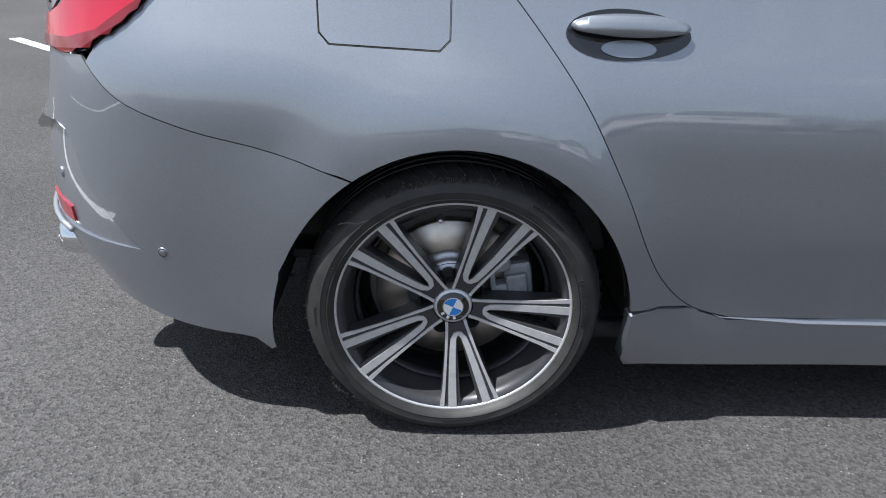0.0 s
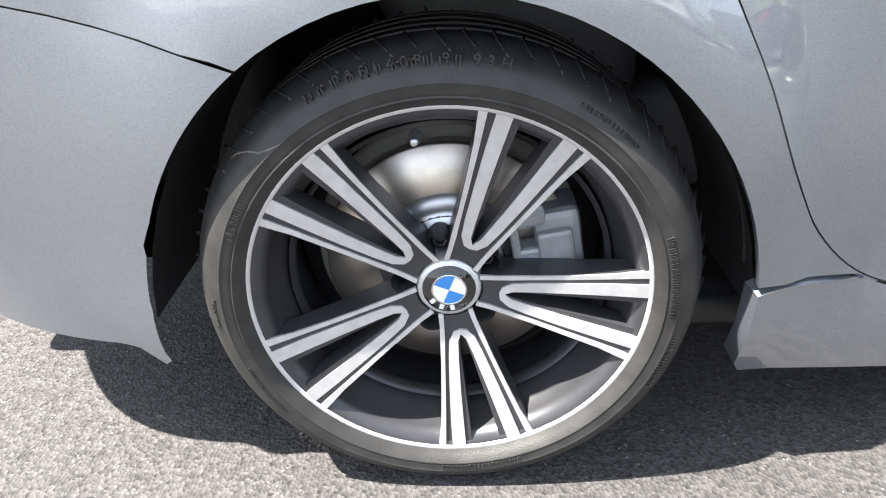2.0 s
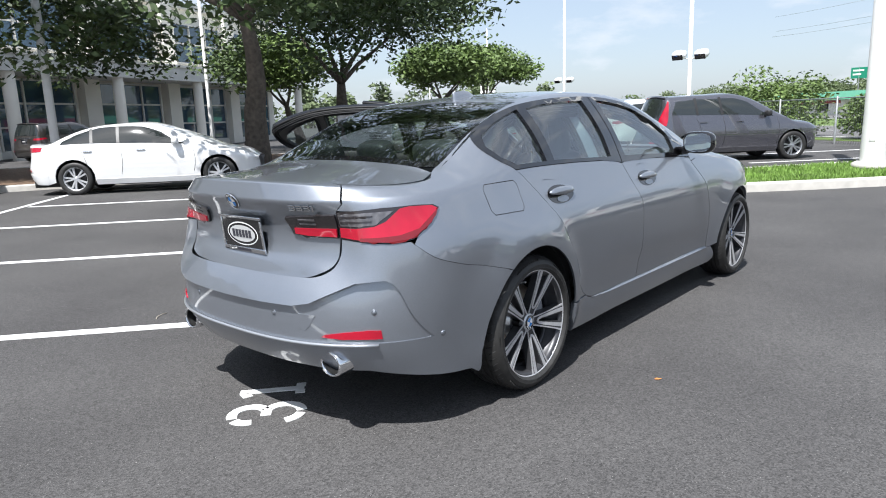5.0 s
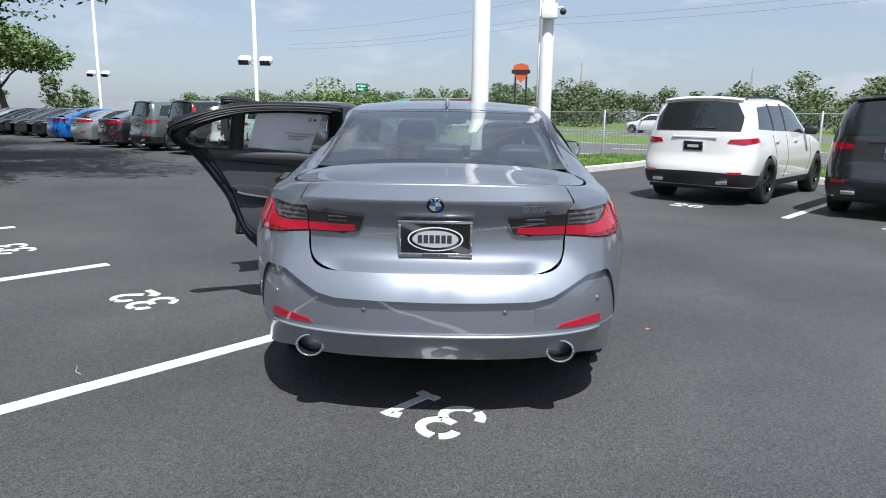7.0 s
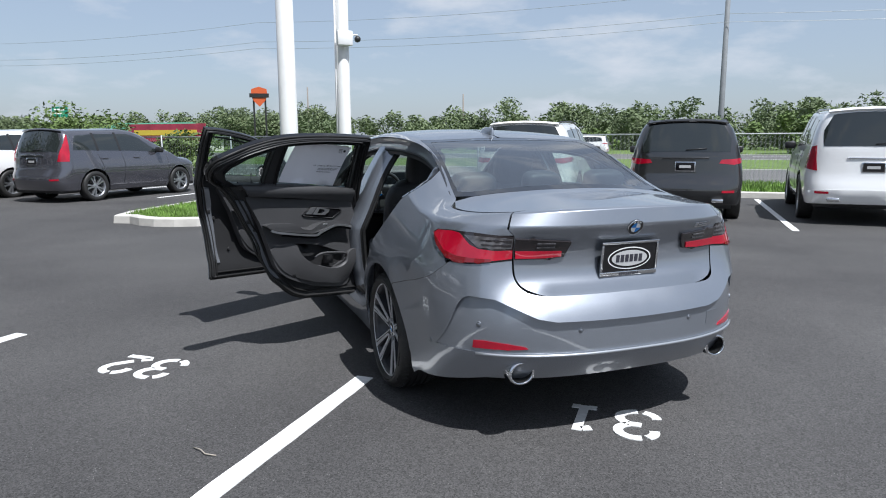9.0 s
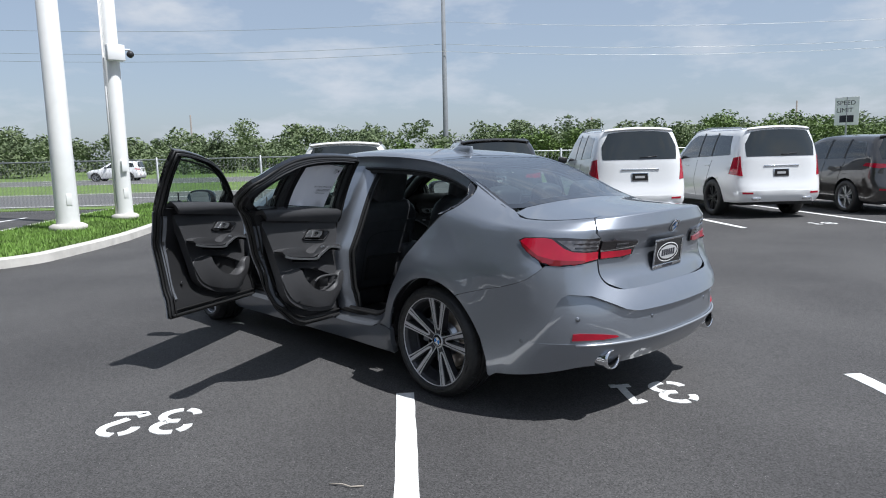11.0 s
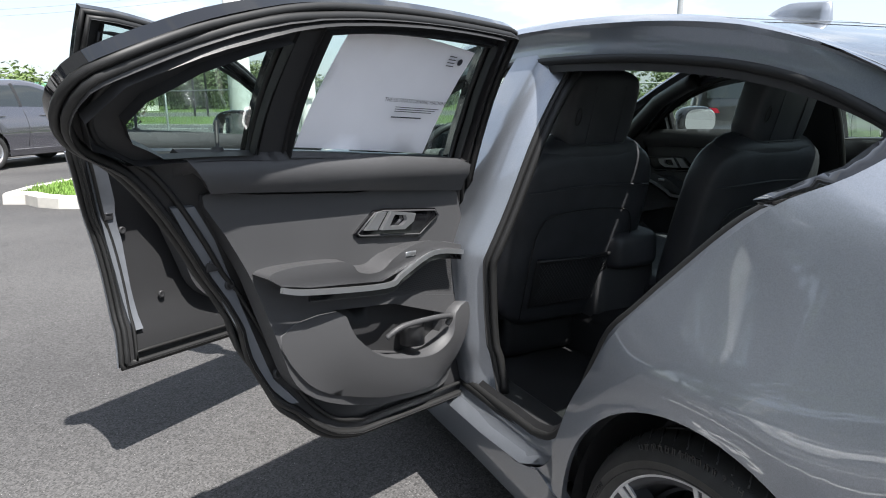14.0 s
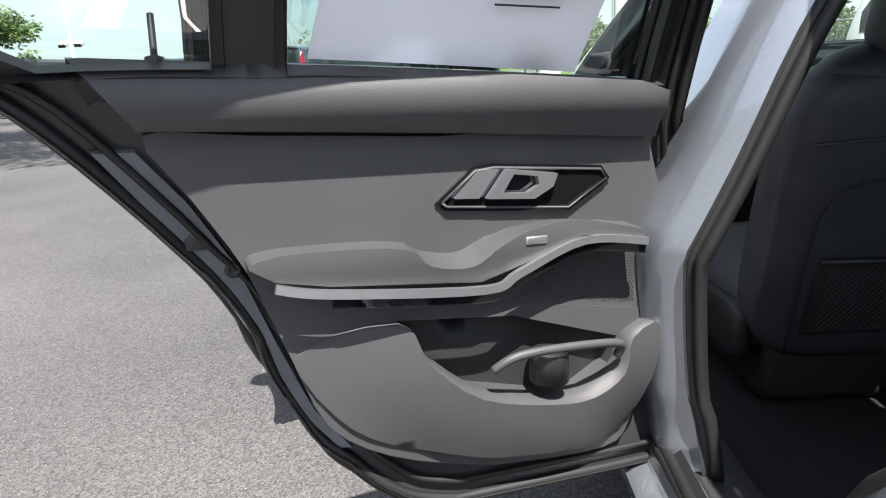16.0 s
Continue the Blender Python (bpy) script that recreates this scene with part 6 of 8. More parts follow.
front_seat(-0.235, 1.34)
front_seat(0.37, 1.12)
bench = new("rear_bench")
bench.parent = CAR
bench["label"] = "black leather rear bench with headrests"
for x, w in ((-0.42, 0.46), (0.0, 0.36), (0.42, 0.46)):
    part("bench_cushion", cushion(w, 0.52, 0.20, 0.38, Matrix.Translation((x, 0.36, 0.445)) @ Matrix.Rotation(radians(8), 4, "X")), LEATHER, bench)
    part("bench_back", cushion(w, 0.17, 0.62, 0.40, Matrix.Translation((x, -0.02, 0.74)) @ Matrix.Rotation(radians(24), 4, "X")), LEATHER, bench)
    part("bench_headrest", cushion(0.25 if x else 0.22, 0.11, 0.17, 0.45, Matrix.Translation((x, -0.13, 1.085)) @ Matrix.Rotation(radians(16), 4, "X")), LEATHER, bench)
for sx in (-1, 1):
    part("bench_bolster", cushion(0.13, 0.30, 0.58, 0.45, Matrix.Translation((sx * 0.655, 0.04, 0.72)) @ Matrix.Rotation(radians(24), 4, "X")), LEATHER, bench)
    pts = [(sx * 0.62, 0.62, 0.50), (sx * 0.52, 0.625, 0.515), (sx * 0.42, 0.628, 0.515)]
    part("bench_seam", tube(pts, 0.003, 6), LEATHER, bench)
dash = part("dashboard", cushion(1.42, 0.50, 0.26, 0.38, Matrix.Translation((0, 2.33, 0.86))), TRIM, CAR, "black dashboard with screens")
part("centre_console", boxed(-0.14, 0.14, 1.2, 2.2, 0.35, 0.60, 0.04), TRIM, CAR)
part("centre_armrest", cushion(0.22, 0.36, 0.14, 0.4, Matrix.Translation((0, 1.32, 0.64))), LEATHER, CAR)
SCREEN = mat("dark_display", (0.01, 0.012, 0.015), 0.1, coat=1.0)
part("display", boxed(-0.62, 0.16, 2.10, 2.115, 0.955, 1.07, 0.008, Matrix.Translation((0, 0, 0)) ), SCREEN, dash)
sw = Matrix.Translation((-0.37, 1.90, 0.92)) @ Matrix.Rotation(radians(22), 4, "X")
wheel_ = part("steering_wheel", tube([sw @ Vector((0.182 * math.cos(radians(10 * k)), 0, 0.178 * math.sin(radians(10 * k)))) for k in range(36)], 0.015, 8, closed=True), LEATHER, CAR, "black leather steering wheel")
part("wheel_hub", cushion(0.17, 0.06, 0.13, 0.45, sw), LEATHER, wheel_)
for a in (0, 180, 270):
    p = sw @ Vector((0.17 * math.cos(radians(a)), 0, 0.17 * math.sin(radians(a))))
    part("wheel_spoke", tube([sw @ Vector((0, 0, 0)), p], 0.016, 6), ALU if a == 270 else BLACK, wheel_)
roundel(wheel_, sw @ Matrix.Translation((0, -0.034, 0)) @ Matrix.Rotation(radians(90), 4, "X"), 0.028)
im = part("inner_mirror", cushion(0.24, 0.035, 0.065, 0.4, Matrix.Translation((0, 1.72, 1.285))), BLACK, CAR)
part("mirror_stem", tube([(0, 1.74, 1.30), (0, 1.76, 1.345)], 0.010, 6), BLACK, im)
for left in (False, True):
    rl = [(y, smooth(BELT, y) + SIDE_H + 0.03) for y in (0.36, 0.7, 1.1, 1.5)] + [(1.55, smooth(BELT, 1.55) + 1.0), (0.42, smooth(BELT, 0.42) + 1.0)]
    pane("roof_lining", rl, 0.12, lambda s, t: body(s, t, -0.035), BLACK, CAR, left=left, depth=0.0, flip=True, sharp=0)

# the body rides a little higher on its wheels towards the roof
def ride(ob):
    for child in ob.children:
        if child.name.split(".")[0] == "wheel":
            continue
        if child.data:
            z = np.empty(len(child.data.vertices) * 3)
            child.data.vertices.foreach_get("co", z)
            u = np.clip((z[2::3] - 0.30) / 0.55, 0, 1)
            z[2::3] += 0.022 * u * u * (3 - 2 * u)
            child.data.vertices.foreach_set("co", z)
            child.data.update()
        ride(child)


ride(CAR)

# ---- ground, bay lines, numbers, kerbs ----
DV, RV = Vector((0.655, 0.756)), Vector((-0.756, 0.655))     # along the bays, along their row
ground = obj("ground", prism([(-600, -600), (600, -600), (600, 600), (-600, 600)], -0.4, 0), ASPHALT, shade=False)
tagged(ground, "dark worn asphalt of the parking lot", "asphalt", kind="structure")


def painted_line(a, b, w=0.105):
    a, b = Vector(a), Vector(b)
    d = (b - a).normalized()
    n = Vector((-d.y, d.x)) * w / 2
    rnd = random.Random(int(a.x * 100))
    left_, right_ = [], []
    steps = max(2, int((b - a).length / 0.12))
    for k in range(steps + 1):
        p = a + (b - a) * k / steps
        left_.append(tuple(p + n * (1 + rnd.uniform(-0.05, 0.05))))
        right_.append(tuple(p - n * (1 + rnd.uniform(-0.05, 0.05))))
    ob = obj("bay_line", prism(left_ + right_[::-1], 0.0, 0.004), LINE, shade=False)
    return tagged(ob, "white painted bay line on the asphalt", "road marking", "bay lines", "structure")


def stroke(pts, w):
    """Outline of a bent stroke of width w."""
    P = [Vector(p) for p in pts]
    l_, r_ = [], []
    for i, p in enumerate(P):
        d = (P[min(i + 1, len(P) - 1)] - P[max(i - 1, 0)]).normalized()
        n = Vector((-d.y, d.x)) * w / 2
        l_.append(tuple(p + n))
        r_.append(tuple(p - n))
    return l_ + r_[::-1]


def arc_pts(cx, cy, rx, ry, a0, a1, n=9):
    return [(cx + rx * math.cos(radians(a0 + (a1 - a0) * k / n)), cy + ry * math.sin(radians(a0 + (a1 - a0) * k / n))) for k in range(n + 1)]


def stencil(text, centre, height=0.31, gap=0.27, up=None):
    """A stencilled number on the asphalt, its strokes broken as a stencil's are."""
    up = up or -DV
    right = Vector((up.y, -up.x))
    W = 0.047
    shapes = {"3": [arc_pts(0, 0.075, 0.085, 0.078, 195, 130, 4), arc_pts(0, 0.075, 0.085, 0.078, 110, -60), [(-0.02, 0.0), (0.045, 0.0)], arc_pts(0, -0.078, 0.09, 0.082, 60, -85), arc_pts(0, -0.078, 0.09, 0.082, -105, -170, 5)],
              "2": [arc_pts(0, 0.07, 0.085, 0.085, 185, 110, 5), arc_pts(0, 0.07, 0.085, 0.085, 90, -30, 7) + [(0.0, -0.06)], [(-0.035, -0.09), (-0.09, -0.128)], [(-0.07, -0.135), (0.10, -0.135)]],
              "1": [[(0.0, -0.155), (0.0, 0.155)], [(-0.02, 0.130), (-0.062, 0.108)], [(-0.062, -0.1375), (-0.022, -0.1375)], [(0.022, -0.1375), (0.062, -0.1375)]], "0": [arc_pts(0, 0, 0.08, 0.125, 80, -80), arc_pts(0, 0, 0.08, 0.125, 100, 260)],
              "9": [arc_pts(0, 0.06, 0.085, 0.085, 80, 280), arc_pts(0, 0.06, 0.085, 0.09, 70, -60, 7) + [(-0.03, -0.14)]], "8": [arc_pts(0, 0.075, 0.075, 0.07, 80, -80), arc_pts(0, 0.075, 0.075, 0.07, 100, 260), arc_pts(0, -0.075, 0.085, 0.075, 80, -80), arc_pts(0, -0.075, 0.085, 0.075, 100, 260)]}
    bm = bmesh.new()
    for i, ch in enumerate(text):
        off = (i - (len(text) - 1) / 2) * gap
        for st in shapes[ch]:
            pl = stroke(st, W)
            k = height / 0.31
            pts = [Vector(centre) + right * (off + x * k) + up * (y * k) for x, y in pl]
            b2 = prism([tuple(p) for p in pts], 0.0, 0.004)
            me = bpy.data.meshes.new("tmp")
            b2.to_mesh(me)
            b2.free()
            bm.from_mesh(me)
            bpy.data.meshes.remove(me)
    ob = obj("bay_number", bm, LINE, shade=False)
    return tagged(ob, "white stencilled bay number " + text + " on asphalt", "road marking", "bay numbers", "structure")


PITCH = 2.73
END0, START1 = Vector((-0.975, 0.16)), Vector((6.65, 3.82))
for k in range(-2, 7):
    e = END0 + RV * PITCH * k
    painted_line(e - DV * 5.4, e)
for k in range(-6, 2):
    e = START1 + RV * PITCH * k
    painted_line(e, e + DV * 5.6)
for k in range(4, 12):
    e = START1 + RV * PITCH * k
    painted_line(e + DV * 1.9, e + DV * 7.3)
painted_line(DV * -6.05 + RV * 2.6, DV * -6.05 + RV * 12.6)
stencil("31", (-0.025, -0.89))
stencil("32", (-2.19, 0.85))
stencil("33", (-4.31, 2.52))
stencil("19", (5.68, 4.80), up=DV)
stencil("20", (3.63, 6.82), up=DV)
stencil("18", (8.0, 3.0), up=DV)
stencil("18", (10.2, 1.2), up=DV)

# ---- the other parked vehicles ----
TINT = mat("tinted_window", (0.018, 0.022, 0.022), 0.04, coat=1.0)
WHITEP = paint("white_car_paint", (0.78, 0.78, 0.77), 0.0, 0.3)
PEARL = paint("pearl_white_paint", (0.74, 0.73, 0.69), 0.0, 0.3)
DARKGREY = paint("dark_grey_paint", (0.10, 0.10, 0.118), 0.6, 0.26)
CHARCOAL = paint("charcoal_paint", (0.025, 0.024, 0.024), 0.4, 0.3)
BLACKP = paint("black_car_paint", (0.008, 0.008, 0.010), 0.2, 0.25)
BLUEP = paint("bright_blue_paint", (0.01, 0.16, 0.55), 0.3, 0.3)
SILVERP = paint("silver_paint", (0.40, 0.43, 0.44), 0.7, 0.3)
GREENGREY = paint("grey_green_paint", (0.14, 0.17, 0.17), 0.5, 0.3)
BROWNGREY = paint("brown_grey_paint", (0.045, 0.040, 0.036), 0.4, 0.3)
RIMS = mat("bright_alloy", (0.55, 0.56, 0.58), 0.3, 0.9)
DARKRIMS = mat("black_alloy", (0.03, 0.03, 0.032), 0.3, 0.6)
KINDS = {
    "suv": dict(wb=2.75, ro=0.98, fo=0.92, w=0.93, h=1.70, belt=1.12, hood=1.05, ws=(0.50, 0.86), rake=0.24, r=0.37, pw=3.3, tail=0.06, sill=0.28),
    "wagon": dict(wb=2.62, ro=0.98, fo=0.92, w=0.91, h=1.66, belt=1.10, hood=1.0, ws=(0.52, 0.92), rake=0.34, r=0.345, pw=2.9, tail=0.08, sill=0.26),
    "truck": dict(wb=2.79, ro=1.10, fo=0.92, w=0.945, h=1.86, belt=1.20, hood=1.15, ws=(0.50, 0.82), rake=0.16, r=0.39, pw=4.2, tail=0.04, sill=0.32),
    "sedan": dict(wb=2.85, ro=1.05, fo=0.80, w=0.91, h=1.44, belt=1.0, hood=0.92, ws=(0.55, 0.90), rake=0.95, r=0.335, pw=2.4, tail=0.05, sill=0.22),
}


def outline_fn(k):
    """The right-hand surface of a simpler car: (wrap, height) -> place."""
    wb, ro, fo, w, h, zb = k["wb"], k["ro"], k["fo"], k["w"], k["h"], k["belt"]
    sedan = k["rake"] > 0.6
    y0, wrap = -ro + 0.50, 1.15
    rear_top = -ro + k["rake"]
    wt, wbse = wb * k["ws"][0], wb * k["ws"][1]
    low = [(k["sill"] - 0.05, 0.90 * w), (k["sill"] + 0.05, 0.95 * w), (0.45, 0.97 * w), (0.70, w), (0.85, 0.985 * w), (zb, 0.93 * w), (zb + 0.1, 0.9 * w)]
    tail = [(k["sill"], -ro + 0.10), (0.42, -ro + 0.005), (0.60, -ro), (0.72, -ro + k["tail"]), (0.92, -ro + k["tail"] + 0.02), (zb, -ro + k["tail"] + (0.0 if sedan else 0.03)), (zb + 0.3, -ro + k["tail"])]
    plan = [(y0, 0.985), (0, 1.0), (wb * 0.8, 1.0), (wb, 0.985), (wb + fo * 0.45, 0.93), (wb + fo * 0.75, 0.78), (wb + fo * 0.93, 0.5), (wb + fo, 0.25)]
    beltz = [(-ro, zb), (0, zb), (wb * 0.5, zb - 0.03), (wbse, zb - 0.07), (wb, k["hood"] - 0.10), (wb + fo * 0.6, k["hood"] - 0.22), (wb + fo, k["hood"] - 0.40)]
    if sedan:
        railz = [(-ro, zb + 0.02), (-ro + 0.55, zb + 0.04), (-ro + 0.85, zb + 0.18), (0.1, h - 0.14), (0.5, h - 0.06), (wt * 0.75, h - 0.04), (wt, h - 0.10), (wbse, zb - 0.01), (wb, k["hood"] - 0.05), (wb + fo * 0.6, k["hood"] - 0.14), (wb + fo, k["hood"] - 0.32)]
        spine = [(-ro, zb + 0.05), (-ro + 0.55, zb + 0.09), (0.1, h - 0.15), (0.45, h - 0.06), (wt * 0.7, h), (wt, h - 0.04), (wbse + 0.1, zb + 0.02), (wb, k["hood"]), (wb + fo * 0.6, k["hood"] - 0.08), (wb + fo, k["hood"] - 0.28)]
        railx = [(-ro, 0.72 * w), (-ro + 0.55, 0.76 * w), (0.1, 0.66 * w), (wt, 0.68 * w), (wbse, 0.82 * w), (wb, 0.84 * w), (wb + fo, 0.6 * w)]
    else:
        railz = [(rear_top - 0.3, h - 0.10), (rear_top, h - 0.08), (0.4, h - 0.05), (wt, h - 0.08), (wbse, zb - 0.03), (wb, k["hood"] - 0.04), (wb + fo * 0.6, k["hood"] - 0.12), (wb + fo, k["hood"] - 0.34)]
        spine = [(rear_top - 0.3, h - 0.05), (rear_top, h - 0.03), (0.4, h), (wt, h - 0.03), (wbse + 0.08, zb + 0.01), (wb, k["hood"]), (wb + fo * 0.6, k["hood"] - 0.06), (wb + fo, k["hood"] - 0.30)]
        railx = [(rear_top - 0.3, 0.72 * w), (0.4, 0.74 * w), (wt, 0.74 * w), (wbse, 0.84 * w), (wb, 0.86 * w), (wb + fo, 0.62 * w)]

    def top(x, y):
        zc, z1, x1 = smooth(spine, y), smooth(railz, y), smooth(railx, y)
        return zc - (zc - z1) * min(1.2, abs(x) / x1) ** 2.2

    def raw_(s, t):
        def lowp(s, t):
            if s >= y0:
                return Vector((smooth(low, t) * smooth(plan, s), s, t))
            u, sg = (y0 - s) / wrap, 1.0
            if u > 1:
                u, sg = 2 - u, -1.0
            th, e = u * math.pi / 2, 2 / k["pw"]
            return Vector((sg * smooth(low, t) * 0.985 * max(0, math.cos(th)) ** e, y0 - (y0 - smooth(tail, t)) * max(0, math.sin(th)) ** e, t))
        tb = smooth(beltz, max(s, -ro))
        if t <= tb:
            return lowp(s, t)
        a = lowp(s, tb)
        if s >= y0:
            b = Vector((smooth(railx, s), s, smooth(railz, s)))
        else:
            f = (y0 - a.y) / max(1e-6, y0 - (-ro + k["tail"]))
            if sedan:
                b = Vector((a.x * 0.9, y0 + (a.y - y0) * 0.96, 0))
            else:
                b = Vector((a.x * 0.80, y0 + (rear_top - y0) * f if rear_top < y0 else y0 - 0.0 + (rear_top - y0) * f, 0))
            b.z = top(b.x, b.y)
        u = (t - tb) / 0.4
        if u <= 1:
            p = a.lerp(b, u)
            p.x += 0.02 * math.sin(math.pi * u)
            return p
        v = min(1.0, (t - tb - 0.4) / 0.6)
        if s >= y0:
            x = b.x * (1 - v)
            return Vector((x, s, top(x, s)))
        x, y = b.x * (1 - v), b.y + (y0 + 0.1 - b.y) * v
        return Vector((x, y, top(x, y)))

    def fn(s, t, off=0.0):
        p = Vector((0, 0, 0))
        for ds, ws_ in ((-0.04, 0.25), (0, 0.5), (0.04, 0.25)):
            for dt, wt_ in ((-0.035, 0.25), (0, 0.5), (0.035, 0.25)):
                p += raw_(s + ds, t + dt) * (ws_ * wt_)
        if off:
            a, b = fn(s + 0.012, t) - fn(s - 0.012, t), fn(s, t + 0.012) - fn(s, t - 0.012)
            p += a.cross(b).normalized() * off
        return p

    def sx(x, z):
        wz = smooth(low, min(z, zb)) * 0.985
        return y0 - wrap * math.acos(min(1.0, abs(x) / wz) ** (k["pw"] / 2)) / (math.pi / 2)
    return fn, sx, lambda y: smooth(beltz, y), y0, wrap, wt, wbse


def plain_wheel(parent, x, y, r, rim_mat, n=5):
    sg = 1 if x > 0 else -1
    tw = 0.115
    m = Matrix.Translation((x, y, r - 0.004)) @ (Matrix.Identity(4) if sg > 0 else Matrix.Rotation(math.pi, 4, "Z"))

    def pl(bm):
        bmesh.ops.transform(bm, matrix=m, verts=bm.verts)
        return bm
    ty = part("tyre", pl(lathe([(r * 0.70, -tw), (r * 0.95, -tw), (r, -tw * 0.8), (r, tw * 0.8), (r * 0.96, tw), (r * 0.74, tw * 1.05), (r * 0.70, tw * 0.9)], 36)), RUBBER, parent)
    rm = part("rim", pl(lathe([(r * 0.66, -tw), (r * 0.64, tw * 0.3), (r * 0.68, tw * 0.85), (r * 0.725, tw * 0.95), (r * 0.735, tw * 0.85)], 36)), rim_mat, parent)
    part("rim_back", pl(lathe([(0.0, -0.02), (r * 0.66, -0.02)], 24)), BLACK, rm)
    for i in range(n):
        for da in ((-11, 11) if n == 5 else (0,)):
            bm = bmesh.new()
            a = radians(360 / n * i + 20)
            vs = box(bm, tw * 0.35, tw * 0.72, -r * 0.055, r * 0.055, r * 0.10, r * 0.70)
            for v in vs:
                if v.co.z < r * 0.3:
                    v.co.y *= 0.7
            bmesh.ops.transform(bm, matrix=Matrix.Rotation(a, 4, "X") @ Matrix.Rotation(radians(da), 4, "X"), verts=bm.verts)
            part("spoke", pl(bm), rim_mat, rm, shade=False)
    part("hub", pl(lathe([(0.0, tw * 0.72), (r * 0.16, tw * 0.70), (r * 0.18, 0.0)], 20)), rim_mat, rm)


BUILT = {}


def parked(kind, colour, at, heading, label, lamp="side", clad=False, rims=None, rails=False, name="parked_car", detail=True):
    key = (kind, colour.name, lamp, clad, rims.name if rims else "", rails, name)
    if key in BUILT:
        twin = copy_thing(BUILT[key], pose(at[0], at[1], 0, 0, 0, heading))
        return tagged(twin, label, "car", "parked cars")
    k = KINDS[kind]
    fn, sx, bz, y0, wrap, wt, wbse = outline_fn(k)
    wb, ro, fo, w, h, zb, r = k["wb"], k["ro"], k["fo"], k["w"], k["h"], k["belt"], k["r"]
    sedan = kind == "sedan"
    car = BUILT[key] = thing(name, label, "car", "parked cars")
    sm, sill = y0 - wrap, k["sill"]

    def well(yc):
        return [(yc + (r + 0.055) * math.cos(radians(a)), r + (r + 0.055) * math.sin(radians(a))) for a in range(190, -11, -20)]

    def P(name_, poly, m, off=0.0, depth=0.01, step=0.1, parent=None, both=True, holes=()):
        pl = list(poly)
        area = sum(a[0] * b[1] - b[0] * a[1] for a, b in zip(pl, pl[1:] + pl[:1]))
        if area < 0:
            pl.reverse()
        def laid(s, t):
            p = fn(s, t, off)
            if s <= sm + 1e-4:
                p.x = 0.0
            return p
        if both and min(q[0] for q in pl) > sm + 0.02:
            pane(name_, pl, step, laid, m, parent or car, left=True, depth=depth, holes=holes, sharp=60)
            both = False
        return pane(name_, pl, step, laid, m, parent or car, both=both, depth=depth, holes=holes, sharp=60)
    bottom = [(sm, sill + 0.02), (y0, sill)] + [(a, max(sill, b)) for a, b in well(0)] + [(a, max(sill, b)) for a, b in well(wb)] + [(wb + fo * 0.7, sill), (wb + fo - 0.02, sill + 0.06)]
    top_ = [(wb + fo - 0.02, bz(wb + fo) + 1.0)] + [(y, bz(max(y, -ro)) + 1.0) for y in (wb, wbse, wt, wt * 0.5, 0.0, y0)]
    sealed = bottom + top_ + [(y0, bz(y0) + 0.45)] + [(y0 - wrap * q / 5, bz(-ro) + 0.55) for q in range(1, 6)]
    P("bodywork", sealed, colour, step=0.09, depth=0.0)
    lid = [(y0 - wrap * q / 6, bz(-ro) + 0.5) for q in range(0, 7)]
    bm = bmesh.new()
    edge = [fn(s, t) for s, t in lid]
    ring = [bm.verts.new(p) for p in edge] + [bm.verts.new((-p.x, p.y, p.z)) for p in reversed(edge)][1:]
    bm.faces.new(ring)
    bmesh.ops.recalc_face_normals(bm, faces=bm.faces)
    part("rear_deck", bm, colour, car)
    # glass
    e = 0.36
    if sedan:
        side = [(-0.25, bz(0) + 0.05), (wbse - 0.35, bz(wbse - 0.35) + 0.03), (wt + 0.15, bz(wt) + e - 0.05), (wt - 0.2, bz(wt) + e), (0.5, bz(0.5) + e), (0.05, bz(0) + e - 0.06), (-0.2, bz(0) + 0.2)]
    else:
        side = [(-ro + 0.50, bz(0) + 0.06), (wbse - 0.3, bz(wbse - 0.3) + 0.04), (wt + 0.1, bz(wt) + e - 0.06), (wt - 0.25, bz(wt) + e - 0.02), (0.2, bz(0.2) + e - 0.02), (-ro + 0.62, bz(0) + e - 0.04)]
    sg_ = P("side_glass", side, TINT, off=0.004, depth=0.004)
    for y in ((wt * 0.55, wb * 0.12) if sedan else (wt * 0.55, wb * 0.05)):
        P("window_pillar", [(y, bz(y) + 0.04), (y + 0.06, bz(y) + 0.04), (y + 0.02, bz(y) + e), (y - 0.04, bz(y) + e)], BLACK, off=0.007, depth=0.003, parent=sg_)
    if sedan:
        bm = bmesh.new()
        for q in (1, -1):
            pts = [(0.0, -0.50), (0.55 * w / 0.91, -0.47), (0.52 * w / 0.91, 0.36), (0.0, 0.42)]
            vs = []
            for x, y in pts:
                p = fn(y, bz(y) + 0.4 + 0.6 * (1 - min(1.0, x / 0.62)))
                vs.append(bm.verts.new((q * x, y, p.z + 0.012)))
            bm.faces.new(vs)
        bmesh.ops.recalc_face_normals(bm, faces=bm.faces)
        part("rear_glass", bm, TINT, car)
        lz = zb - 0.12
        lamps = [[(sx(0.56 * w, lz), lz), (y0 - 0.06, lz + 0.02), (y0 - 0.02, lz + 0.12), (sx(0.6 * w, lz), lz + 0.10)], [(sx(0.34 * w, lz), lz + 0.02), (sx(0.56 * w, lz), lz), (sx(0.56 * w, lz), lz + 0.09), (sx(0.34 * w, lz), lz + 0.07)]]
    else:
        tb = bz(-ro)
        P("rear_glass", [(sm, tb + 0.03), (sx(0.74 * w, zb), tb + 0.03), (sx(0.80 * w, zb), tb + 0.2), (sx(0.74 * w, zb), tb + 0.36), (sm, tb + 0.37)], TINT, off=0.004, depth=0.004)
